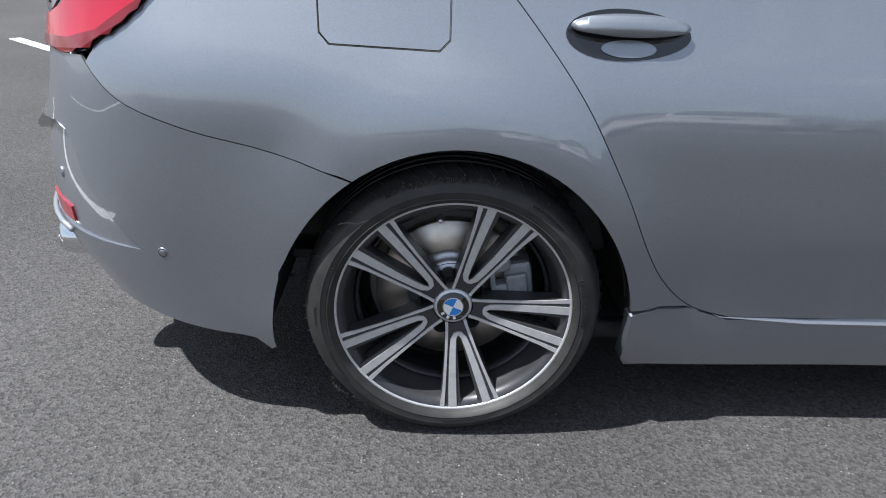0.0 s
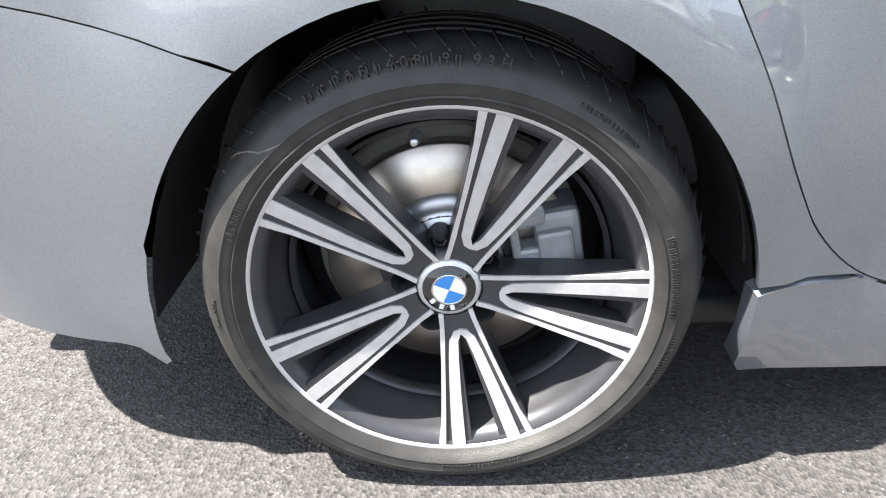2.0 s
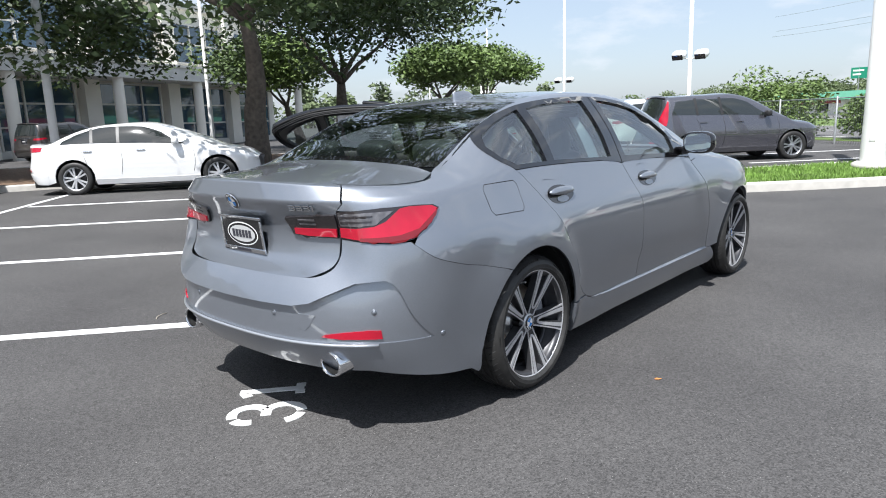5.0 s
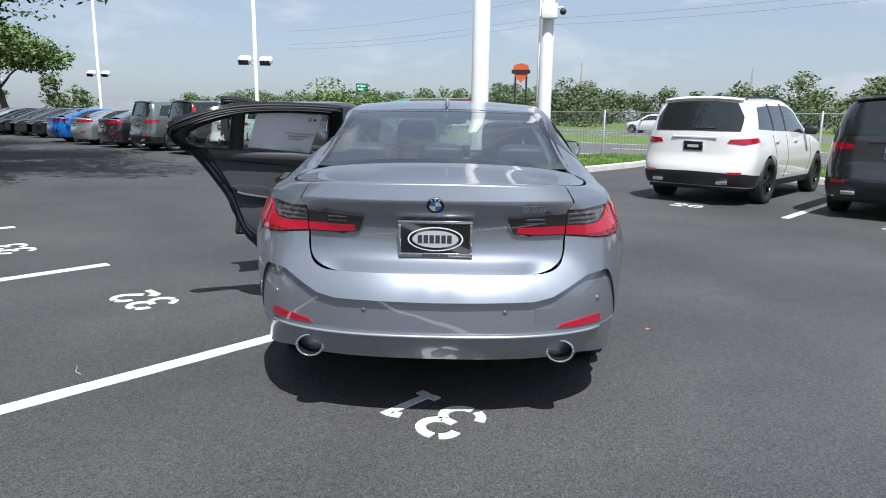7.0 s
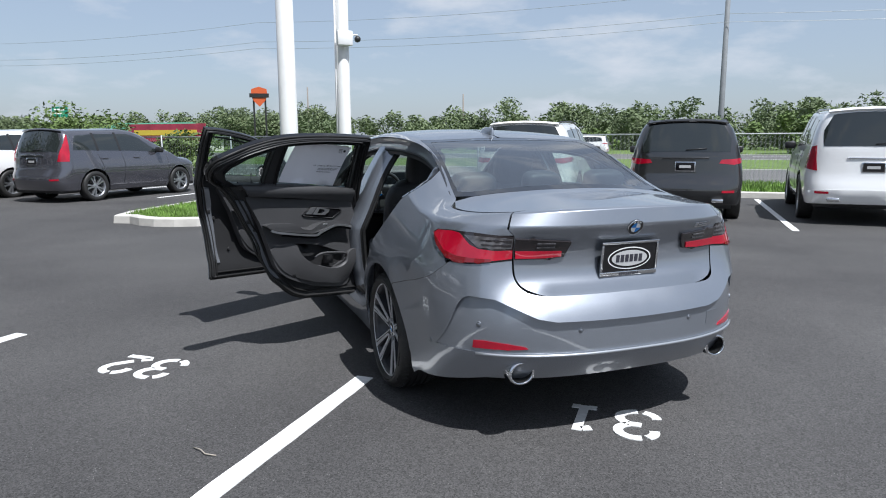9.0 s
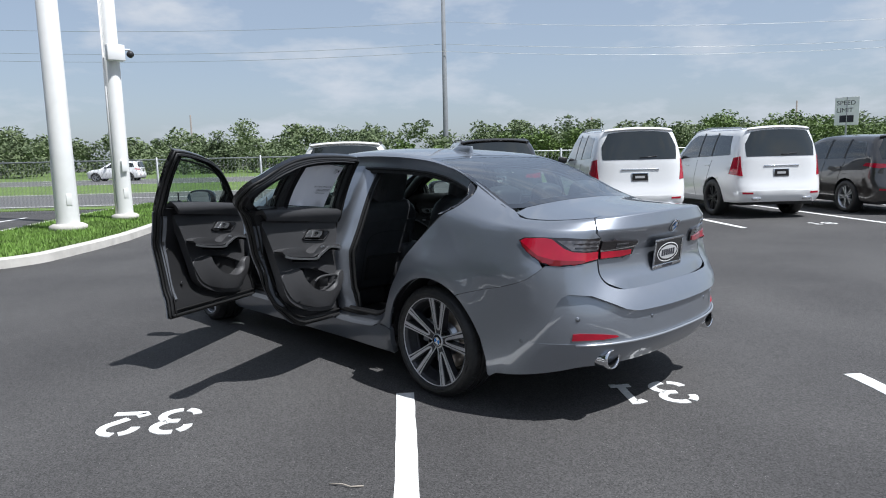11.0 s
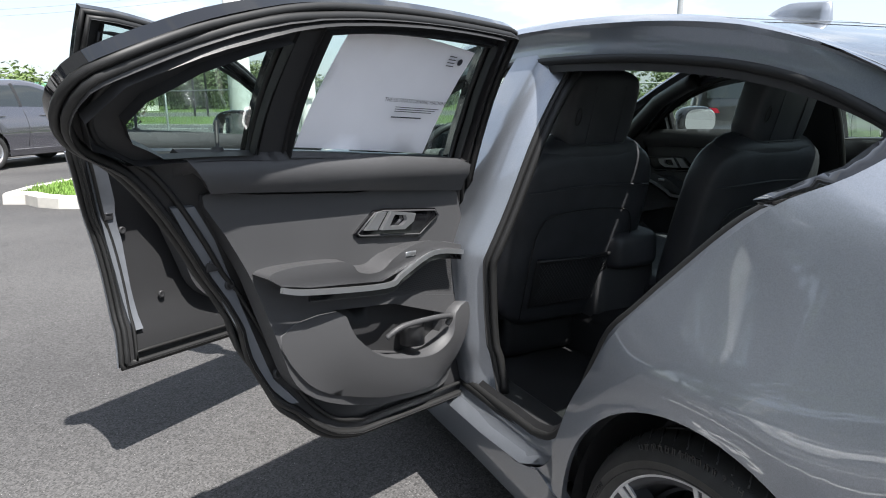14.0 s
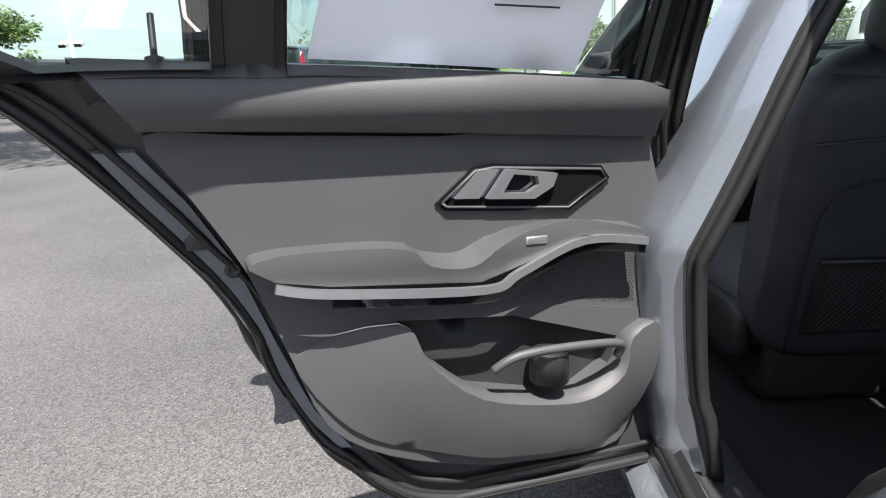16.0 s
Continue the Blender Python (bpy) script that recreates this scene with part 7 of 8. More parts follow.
        P("roof_spoiler", [(sm, tb + 0.395), (sx(0.84 * w, zb), tb + 0.39), (sx(0.84 * w, zb), tb + 0.425), (sm, tb + 0.43)], colour, off=0.035, depth=0.03)
        if lamp == "tall":
            lamps = [[(sx(0.76 * w, 0.9), 0.92), (y0 - 0.16, 0.92), (y0 - 0.10, zb), (y0 - 0.10, tb + 0.33), (y0 - 0.19, tb + 0.34), (sx(0.80 * w, zb), tb + 0.05)]]
        elif lamp == "block":
            lamps = [[(sx(0.80 * w, 0.9), 0.86), (y0 - 0.03, 0.90), (y0 - 0.10, zb + 0.02), (sx(0.84 * w, zb), zb + 0.04)]]
        else:
            lamps = [[(sx(0.56 * w, 0.97), 0.975), (sx(0.8 * w, 0.95), 0.95), (y0 + 0.02, 1.0), (y0 - 0.04, 1.065), (sx(0.60 * w, 1.03), 1.035)]]
    for pl in lamps:
        P("tail_lamp", pl, REDLENS, off=0.006, depth=0.012, step=0.06)
    low = CLADM if clad else colour
    P("bumper_lower", [(sm, sill + 0.03), (sx(0.8 * w, 0.4), sill + 0.03), (y0 + 0.02, sill + 0.02), (y0 + 0.04, sill + 0.20), (sx(0.85 * w, 0.5), sill + 0.23), (sm, sill + 0.25)], BLACK if clad else low, off=0.010, depth=0.014)
    P("rear_reflector", [(sx(0.62 * w, 0.5), 0.50), (sx(0.82 * w, 0.5), 0.50), (sx(0.82 * w, 0.5), 0.54), (sx(0.62 * w, 0.5), 0.535)], REDLENS, off=0.014, depth=0.005)
    P("sill_cladding", [(r + 0.07, sill - 0.02), (wb - r - 0.07, sill - 0.02), (wb - r - 0.05, sill + 0.09), (r + 0.05, sill + 0.09)], BLACK if clad else low, off=0.008, depth=0.012)
    zp = 0.78 if sedan else 0.92
    yp = fn(sm, zp).y
    pf = part("plate", boxed(-0.16, 0.16, yp - 0.012, yp + 0.004, zp - 0.08, zp + 0.08, 0.003), CHROME, car)
    part("plate_face", boxed(-0.145, 0.145, yp - 0.014, yp, zp - 0.065, zp + 0.068), GLOSSBLACK, pf, shade=False)
    part("plate_mark", boxed(-0.09, 0.09, yp - 0.0155, yp, zp - 0.022, zp + 0.022), ovm, pf, shade=False)
    if not sedan:
        part("tailgate_strip", boxed(-0.36, 0.36, fn(sm, zp + 0.14).y - 0.012, fn(sm, zp + 0.14).y + 0.01, zp + 0.125, zp + 0.155, 0.004), CHROME if not clad else colour, car)
        y_ = fn(sm, zb + 0.2).y
        part("rear_wiper", tube([(0.0, fn(sm, zb + 0.05).y - 0.012, fn(sm, zb + 0.05).z), (0.32, fn(sx(0.32, zb), zb + 0.07).y - 0.014, fn(sx(0.32, zb), zb + 0.07).z)], 0.010, 6), BLACK, car)
    for sg in (-1, 1):
        for y in (0.30, wb * 0.47):
            p = fn(y, zb - 0.13, 0.012)
            part("door_handle", boxed(sg * p.x - 0.012, sg * p.x + 0.012, y - 0.09, y + 0.09, p.z - 0.014, p.z + 0.014, 0.006), colour if not sedan else CHROME, car)
        p = fn(wbse - 0.55, bz(wbse - 0.55) + 0.02)
        part("wing_mirror", cushion(0.20, 0.13, 0.14, 0.5, Matrix.Translation((sg * (p.x + 0.11), wbse - 0.52, p.z + 0.07)), (14, 10)), colour if sedan else BLACK, car)
        for y in (0, wb):
            wl_ = new("wheel")
            wl_.parent = car
            plain_wheel(wl_, sg * (w - 0.125), y, r, rims or RIMS, 5)
            bm = bmesh.new()
            ring_ = [(sg * (w - 0.06), a, b) for a, b in well(y)]
            a_ = [bm.verts.new(q) for q in ring_]
            b_ = [bm.verts.new((sg * 0.45, q[1], q[2])) for q in ring_]
            for i in range(len(a_) - 1):
                bm.faces.new((a_[i], a_[i + 1], b_[i + 1], b_[i]))
            bm.faces.new(b_)
            part("arch_liner", bm, BLACK, car)
        # thin black bars stand in for the shade in the door gaps
        for y, t1 in ((0.12, zb), (wt * 0.55 + 0.05, zb), (wbse - 0.22, zb - 0.05)):
            bm = bmesh.new()
            tube([(sg * q.x, q.y, q.z) for q in (fn(y + (0.16 * (1 - i / 6) if y < 0.2 else 0.0) + 0.05 * math.sin(i / 6 * 3), 0.40 + (t1 - 0.42) * i / 6, 0.0005) for i in range(7))], 0.0045, 4, bm)
            part("door_gap", bm, BLACK, car)
        if rails:
            pts = [(sg * (fn(y, bz(y) + 0.46).x), y, fn(y, bz(y) + 0.46).z + 0.035) for y in (-ro + 0.55, 0.0, wt * 0.6, wt)]
            pts = [(pts[0][0], pts[0][1] - 0.08, pts[0][2] - 0.035)] + pts + [(pts[-1][0], pts[-1][1] + 0.1, pts[-1][2] - 0.04)]
            part("roof_rail", tube(pts, 0.016, 8), BLACK if clad else ALU, car)
    part("underside", boxed(-w * 0.8, w * 0.8, -ro + 0.2, wb + fo - 0.3, sill - 0.05, sill + 0.08), BLACK, car)
    if clad or kind == "truck":
        for sg in (-1, 1):
            ex = part("exhaust_tip", boxed(sg * 0.52 - 0.09, sg * 0.52 + 0.09, -ro - 0.012, -ro + 0.06, sill + 0.06, sill + 0.12, 0.015), CHROME, car)
    car.matrix_basis = pose(at[0], at[1], 0, 0, 0, heading)
    return car


CLADM = BLACK
HD = -math.degrees(math.atan2(DV.x, DV.y))
parked("suv", PEARL, (4.35, 7.85), HD, "pearl white crossover with black lower cladding, parked nose in", clad=True, rims=DARKRIMS, rails=True)
parked("suv", CHARCOAL, (6.45, 6.05), HD, "charcoal crossover with roof rails, seen tail first", clad=True, rails=True)
parked("truck", WHITEP, (8.85, 4.50), HD - 4, "white boxy off-road wagon with tinted rear glass", lamp="block", rails=True)
parked("truck", WHITEP, (11.5, 2.95), HD, "white boxy off-road wagon with dark wheels", lamp="block", rails=True, rims=DARKRIMS)
parked("wagon", BROWNGREY, (13.5, 0.95), HD, "brown grey family wagon with a sheet in the window")
parked("wagon", DARKGREY, (-4.35, 14.5), HD - 3, "dark grey compact crossover with tall red lamps", lamp="tall", rims=RIMS)
parked("wagon", WHITEP, (-6.4, 16.3), HD, "white compact crossover with black lower bumper", clad=True)
parked("suv", BLACKP, (-8.5, 18.1), HD, "black large crossover with bright wheels", lamp="tall")
parked("suv", GREENGREY, (-10.6, 19.9), HD, "grey green square-backed crossover", clad=True)
parked("sedan", CHARCOAL, (-12.6, 21.5), HD, "dark sedan coupe parked nose in")
parked("sedan", SILVERP, (-14.7, 23.3), HD, "silver sedan parked nose in")
parked("sedan", BLUEP, (-16.8, 25.1), HD, "bright blue sedan parked nose in")
for q, c in enumerate((BLACKP, CHARCOAL, DARKGREY, BLACKP, SILVERP, DARKGREY, BLACKP)):
    a = Vector((-16.6, 29.4)) + RV * (2.73 * (q + 1))
    parked("sedan", c, a, HD + 180, ("black", "charcoal", "dark grey", "black", "silver", "dark grey", "black")[q] + " sedan parked tail in along the far row")
parked("sedan", WHITEP, (-12.75, 3.35), HD, "white sedan with black wheels parked by the kerb", rims=SILVER)
parked("sedan", WHITEP, (-12.6, -1.2), HD + 183, "white sedan showing its tail across the lines", rims=SILVER)
parked("sedan", WHITEP, (-15.0, 0.9), HD + 183, "white sedan with a green sheet in its window", rims=SILVER)
parked("suv", BROWNGREY, (-30.0, 8.2), HD + 60, "brown grey crossover standing by the showroom")
parked("suv", DARKGREY, (-31.0, 3.2), HD + 60, "dark grey crossover standing by the showroom")

# ---- kerbs, grass, road, poles, building, trees ----
CONCRETE = mat("pale_concrete", (0.50, 0.48, 0.44), 0.85, noise_amt=0.14, noise_scale=4, bump=0.3, bump_scale=120)
GRASSM = mat("lawn_soil", (0.10, 0.155, 0.035), 0.95, noise_amt=0.45, noise_scale=1.3, bump=0.5, bump_scale=60)
GRASSB = mat("grass_blade", (0.14, 0.24, 0.045), 0.7, noise_amt=0.5, noise_scale=2.0)
ROADM = asphalt_mat("road_asphalt", (0.10, 0.10, 0.10), (0.14, 0.135, 0.13), (0.3, 0.3, 0.3))
STUCCO = mat("cream_stucco", (0.80, 0.77, 0.70), 0.85, noise_amt=0.05, noise_scale=0.6, bump=0.1, bump_scale=60)
GREYCLAD = mat("grey_cladding", (0.60, 0.59, 0.56), 0.7, noise_amt=0.06, noise_scale=0.8)
BLUEGLASS = mat("blue_showroom_glass", (0.035, 0.07, 0.11), 0.03, coat=1.0, noise_amt=0.4, noise_scale=0.35)
POLEM = mat("white_pole_paint", (0.72, 0.72, 0.70), 0.5, noise_amt=0.05, noise_scale=3)
GALV = mat("galvanised_steel", (0.42, 0.43, 0.43), 0.45, 0.7, noise_amt=0.15, noise_scale=12)
BARK = mat("oak_bark", (0.15, 0.125, 0.10), 0.95, color2=(0.07, 0.058, 0.048), noise_scale=9, bump=0.9, bump_scale=30)
LEAFD = mat("oak_leaves", (0.075, 0.115, 0.035), 0.55, color2=(0.025, 0.045, 0.014), noise_scale=0.9)
# lighter copy of the leaf green, with the sunshine put into its colour
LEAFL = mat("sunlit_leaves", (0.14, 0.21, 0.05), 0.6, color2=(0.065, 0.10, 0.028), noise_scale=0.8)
# distance haze is mixed into this leaf colour, pale and low in contrast
LEAFF = mat("hazy_leaves", (0.165, 0.205, 0.100), 0.85, color2=(0.085, 0.115, 0.058), noise_scale=0.25)
WOODM = mat("weathered_pole_wood", (0.20, 0.18, 0.16), 0.9, noise_amt=0.2, noise_scale=6)
MULCH = mat("brown_mulch", (0.13, 0.085, 0.055), 0.95, noise_amt=0.5, noise_scale=12, bump=0.8, bump_scale=40)


def dr(d, r):
    """A point d along the bays' way and r along their row."""
    return DV * d + RV * r


def kerbed(poly, name, label, fill=None, h=0.14, w=0.16):
    """A raised bed: a kerb ring with a lower fill."""
    ring = poly + [poly[0]]
    area = sum(a[0] * b[1] - b[0] * a[1] for a, b in zip(poly, poly[1:] + poly[:1]))
    if area < 0:
        poly = poly[::-1]
    inner = inset(poly, w)
    bm = bmesh.new()
    n = len(poly)
    rows = [[bm.verts.new((x, y, z)) for x, y in pl] for pl, z in ((poly, 0.0), (inset(poly, 0.01), h - 0.02), (inset(poly, 0.035), h), (inner, h), (inner, 0.02))]
    for a, b in zip(rows, rows[1:]):
        for i in range(n):
            bm.faces.new((a[i], a[(i + 1) % n], b[(i + 1) % n], b[i]))
    bmesh.ops.recalc_face_normals(bm, faces=bm.faces)
    tagged(obj(name, bm, CONCRETE, shade=False), label, "kerb", kind="structure")
    tagged(obj("lawn", prism(inner, 0.0, h - 0.02), fill or GRASSM, shade=False), "bright green lawn inside the kerb" if not fill else "brown mulch bed", "lawn", kind="structure")
    return inner


def grass_on(poly, n, z, hgt=0.07, seed=1, spread=None):
    rnd = random.Random(seed)
    x0, x1 = min(p[0] for p in poly), max(p[0] for p in poly)
    y0, y1 = min(p[1] for p in poly), max(p[1] for p in poly)
    vs, fs = [], []
    while len(fs) < n:
        x, y = rnd.uniform(x0, x1), rnd.uniform(y0, y1)
        if not inside((x, y), poly):
            continue
        a, hh, ww = rnd.uniform(0, 6.28), hgt * rnd.uniform(0.5, 1.5), 0.012 * rnd.uniform(0.6, 1.6) * (hgt / 0.07)
        lx, ly = rnd.uniform(-0.5, 0.5) * hh, rnd.uniform(-0.5, 0.5) * hh
        k = len(vs)
        vs += [(x - ww * math.cos(a), y - ww * math.sin(a), z), (x + ww * math.cos(a), y + ww * math.sin(a), z), (x + lx, y + ly, z + hh)]
        fs.append((k, k + 1, k + 2))
    me = bpy.data.meshes.new("grass")
    me.from_pydata(vs, [], fs)
    me.materials.append(GRASSB)
    return tagged(new("grass", me), "short bright green grass blades", "grass", kind="stuff")


ISLAND = [(-2.80, 9.60), (-2.74, 8.80), (-2.35, 8.18), (-1.70, 7.94), (-1.05, 8.06), (-0.50, 8.50), (0.90, 9.95), (2.7, 12.4), (6.6, 17.6), (4.6, 19.2), (0.4, 14.2)]
il = kerbed(curve_pts(ISLAND, 2, True), "kerb_island", "pale concrete kerb round the grass island")
grass_on(il, 26000, 0.12, 0.06, 3)
far_strip = [tuple(dr(13.2, -30)), tuple(dr(13.2, 3.6)), tuple(dr(17.3, 5.4)), tuple(dr(17.3, -30))]
fi = kerbed(far_strip, "kerb_street", "long pale kerb at the heads of the bays")
grass_on([tuple(dr(13.5, -14)), tuple(dr(13.5, 3.3)), tuple(dr(17.1, 5.0)), tuple(dr(17.1, -14))], 22000, 0.12, 0.09, 4)
for nm, d0, d1, m, lab in (("verge", 17.31, 18.6, GRASSM, "mown green verge along the road"), ("road", 18.6, 29.0, ROADM, "grey asphalt carriageway"), ("verge", 29.0, 44.0, GRASSM, "green median between the carriageways"), ("road", 44.0, 60.0, ROADM, "grey asphalt carriageway"), ("verge", 60.0, 160.0, GRASSM, "rough green field beyond the road")):
    z = 0.03 if nm == "road" else 0.02
    tagged(obj(nm, prism([tuple(dr(d0, -220)), tuple(dr(d0, 260)), tuple(dr(d1, 260)), tuple(dr(d1, -220))], -0.1, z), m, shade=False), lab, nm, kind="structure")
for d in (19.0, 23.8, 28.6, 44.5, 52.0, 59.5):
    if d in (23.8, 52.0):
        for q in range(-12, 14):
            bm = prism([tuple(dr(d - 0.06, q * 9)), tuple(dr(d - 0.06, q * 9 + 3)), tuple(dr(d + 0.06, q * 9 + 3)), tuple(dr(d + 0.06, q * 9))], 0.0, 0.036)
            tagged(obj("road_dash", bm, LINE, shade=False), "white dash on the road", "road marking", "road dashes", "structure")
    else:
        tagged(obj("road_edge_line", prism([tuple(dr(d - 0.06, -120)), tuple(dr(d - 0.06, 140)), tuple(dr(d + 0.06, 140)), tuple(dr(d + 0.06, -120))], 0.0, 0.036), LINE, shade=False), "white edge line of the road", "road marking", "road edge lines", "structure")

# chain-link fence: posts, rails and net
fence = thing("chain_fence", "galvanised chain-link fence beside the road", "fence")
FD = 15.9
R0, R1 = -34, 26
for q in range(21):
    p = dr(FD, R0 + (R1 - R0) * q / 20)
    bm = lathe([(0.032, 0.0), (0.032, 1.55), (0.0, 1.58)], 10, "z")
    bmesh.ops.translate(bm, vec=(p.x, p.y, 0), verts=bm.verts)
    part("post", bm, GALV, fence)
for z in (1.50,):
    a, b = dr(FD, R0), dr(FD, R1)
    part("top_rail", tube([(a.x, a.y, z), (b.x, b.y, z)], 0.02, 8), GALV, fence)
vs, fs = [], []
step = 0.11
for q in range(int((R1 - R0) / step)):
    for sg in (1, -1):
        a = R0 + q * step
        for i in range(13):
            z0, z1 = i * 0.115, (i + 1) * 0.115
            off = (0.055 if (i % 2) == (0 if sg > 0 else 1) else 0.0)
            off2 = 0.055 - off
            p, r_ = dr(FD, a + off), dr(FD, a + off2)
            k = len(vs)
            vs += [(p.x, p.y, z0), (p.x + 0.006 * RV.x, p.y + 0.006 * RV.y, z0 + 0.006), (r_.x, r_.y, z1), (r_.x - 0.006 * RV.x, r_.y - 0.006 * RV.y, z1 - 0.006)]
            fs.append((k, k + 1, k + 2, k + 3))
me = bpy.data.meshes.new("net")
me.from_pydata(vs, [], fs)
me.materials.append(GALV)
net = new("net", me)
net.parent = fence
tagged(net, kind="stuff")


def light_pole(x, y, h, r, label, boxy=False, heads=0, hz=0.0):
    p = thing("light_pole", label, "pole")
    part("base", lathe([(0, 0.0), (r * 1.7, 0.0), (r * 1.7, 0.10), (r * 1.3, 0.14), (0, 0.14)], 20, "z"), CONCRETE, p)
    part("shaft", lathe([(r * 1.06, 0.1), (r, 1.0), (r * 0.78, h), (0, h)], 24, "z"), POLEM, p)
    part("hand_hole", boxed(-0.05, 0.05, -r - 0.012, -r + 0.02, 0.5, 0.72, 0.006), POLEM, p)
    for k in range(heads):
        a = math.pi * k + 0.35
        hd = part("flood_head", cushion(0.72, 0.55, 0.42, 0.6, Matrix.Translation((0.55 * math.cos(a), 0.55 * math.sin(a), hz)) @ Matrix.Rotation(radians(25), 4, "X"), (16, 10)), WHITE, p, "white floodlight head")
        part("flood_lens", boxed(-0.28, 0.28, -0.295, -0.262, -0.17, 0.10, 0.01, Matrix.Translation((0.55 * math.cos(a), 0.55 * math.sin(a), hz)) @ Matrix.Rotation(radians(25), 4, "X")), DARKLENS, hd)
        part("flood_arm", tube([(0, 0, hz - 0.25), (0.55 * math.cos(a), 0.55 * math.sin(a), hz - 0.10)], 0.03, 8), POLEM, hd)
    if boxy:
        part("camera_box", boxed(-r - 0.02, r + 0.02, -r - 0.16, -r, 3.55, 3.9, 0.02), WHITE, p)
        part("camera_dome", cushion(0.16, 0.16, 0.16, 1.0, Matrix.Translation((r + 0.16, -r - 0.06, 3.72)), (14, 10)), BLACK, p)
        part("camera_arm", tube([(0, -r, 3.8), (r + 0.16, -r - 0.06, 3.82)], 0.02, 8), WHITE, p)
        part("conduit", tube([(-r - 0.03, -0.02, 0.1), (-r * 0.9 - 0.03, -0.02, 6.0)], 0.022, 8), WHITE, p)
        part("meter_box", boxed(-0.06, 0.06, -r - 0.06, -r + 0.01, 1.1, 1.35, 0.01), WHITE, p)
    p.location = (x, y, 0.12 if r > 0.12 else 0)
    return p


light_pole(0.42, 11.8, 11.0, 0.20, "thick white steel pole on the grass island")
light_pole(2.08, 13.5, 11.0, 0.17, "white pole with camera and conduit", True)
light_pole(-11.25, 33.0, 12, 0.11, "white lamp pole with two floodlights", heads=2, hz=4.1)
light_pole(-31.0, 53.4, 12, 0.12, "white lamp pole with two floodlights", heads=2, hz=4.4)
light_pole(-45.0, 60.0, 11, 0.09, "white lamp pole with two floodlights", heads=2, hz=4.0)
light_pole(-17.05, 4.2, 11, 0.11, "slim white pole by the oak")
light_pole(-23.3, 12.4, 9, 0.07, "slim white pole by the showroom")
for x, y, h in ((-36.0, 43.4, 6.2), (-40.3, 52.7, 8.0), (-51.0, 56.7, 6.8)):
    p = light_pole(x, y, h, 0.07, "slim street lamp with a flat head")
    part("lamp_head", cushion(0.9, 0.35, 0.16, 0.6, Matrix.Translation((0.35, 0, h)), (14, 8)), GALV, p)

# utility pole and wires
up = thing("utility_pole", "tall grey utility pole with wires", "pole")
ux = Vector((66.0, 67.5))
part("shaft", lathe([(0.40, 0), (0.27, 26), (0, 26)], 16, "z"), mat("dull_grey_steel", (0.17, 0.18, 0.19), 0.75, noise_amt=0.1, noise_scale=2), up)
for k, (z, off) in enumerate(((20.6, 0.0), (17.6, 0.5), (16.4, -0.5))):
    pts = []
    for q in range(-16, 17):
        r_ = q * 9.0
        sag = 0.9 * (abs((r_ % 72) - 36) / 36) ** 2 - 0.9
        v = RV * r_ + DV * off
        pts.append((v.x, v.y, z + sag))
    part("wire", tube(pts, 0.026, 5), GALV, up)
up.location = (ux.x, ux.y, 0)
for r_, h in ((-60, 9.5), (-85, 10), (-25, 7.5), (40, 9), (70, 11)):
    p = ux + RV * r_ + DV * 12
    o = obj("far_pole", lathe([(0.16, 0), (0.12, h), (0, h)], 10, "z"), WOODM)
    o.location = (p.x, p.y, 0)
    tagged(o, "distant wooden utility pole beyond the road", "pole", "far poles")

# showroom
BA, BD = Vector((-36.0, 7.7)), Vector((-0.385, 0.923))
BN = Vector((0.923, 0.385))
bld = thing("showroom", "cream two-storey showroom with large blue glazing", "building")
ang = math.degrees(math.atan2(BD.y, BD.x))


def wallbox(n, u0, u1, d0, d1, z0, z1, m, parent=None, bev=0.0):
    return part(n, boxed(u0, u1, d0, d1, z0, z1, bev), m, parent or bld, shade=False)


wallbox("main_wall", -40, 26, 0.25, 14, 0.0, 9.2, STUCCO)
wallbox("fascia", -6.0, 26.3, -2.6, 0.25, 4.15, 4.95, GREYCLAD)
wallbox("canopy_top", -6.0, 26.3, -2.7, 0.3, 4.95, 5.1, STUCCO)
wallbox("parapet", -40.3, 26.3, -0.05, 14.2, 9.2, 9.6, GREYCLAD)
wallbox("plinth", -40, 26, 0.05, 0.25, 0.0, 0.35, GREYCLAD)


def glazing(u0, u1, z0, z1, nx, nz, parent):
    g = wallbox("window", u0, u1, 0.18, 0.26, z0, z1, BLACK, parent)
    for i in range(nx):
        for j in range(nz):
            a, b = u0 + (u1 - u0) * i / nx + 0.05, u0 + (u1 - u0) * (i + 1) / nx - 0.05
            c, d = z0 + (z1 - z0) * j / nz + 0.05, z0 + (z1 - z0) * (j + 1) / nz - 0.05
            wallbox("pane", a, b, 0.14, 0.19, c, d, BLUEGLASS, g)
    for i in range(nx + 1):
        a = u0 + (u1 - u0) * i / nx
        wallbox("mullion", a - 0.05, a + 0.05, 0.04, 0.19, z0, z1, GREYCLAD, g)
    for j in range(nz + 1):
        c = z0 + (z1 - z0) * j / nz
        wallbox("transom", u0, u1, 0.06, 0.19, c - 0.05, c + 0.05, GREYCLAD, g)


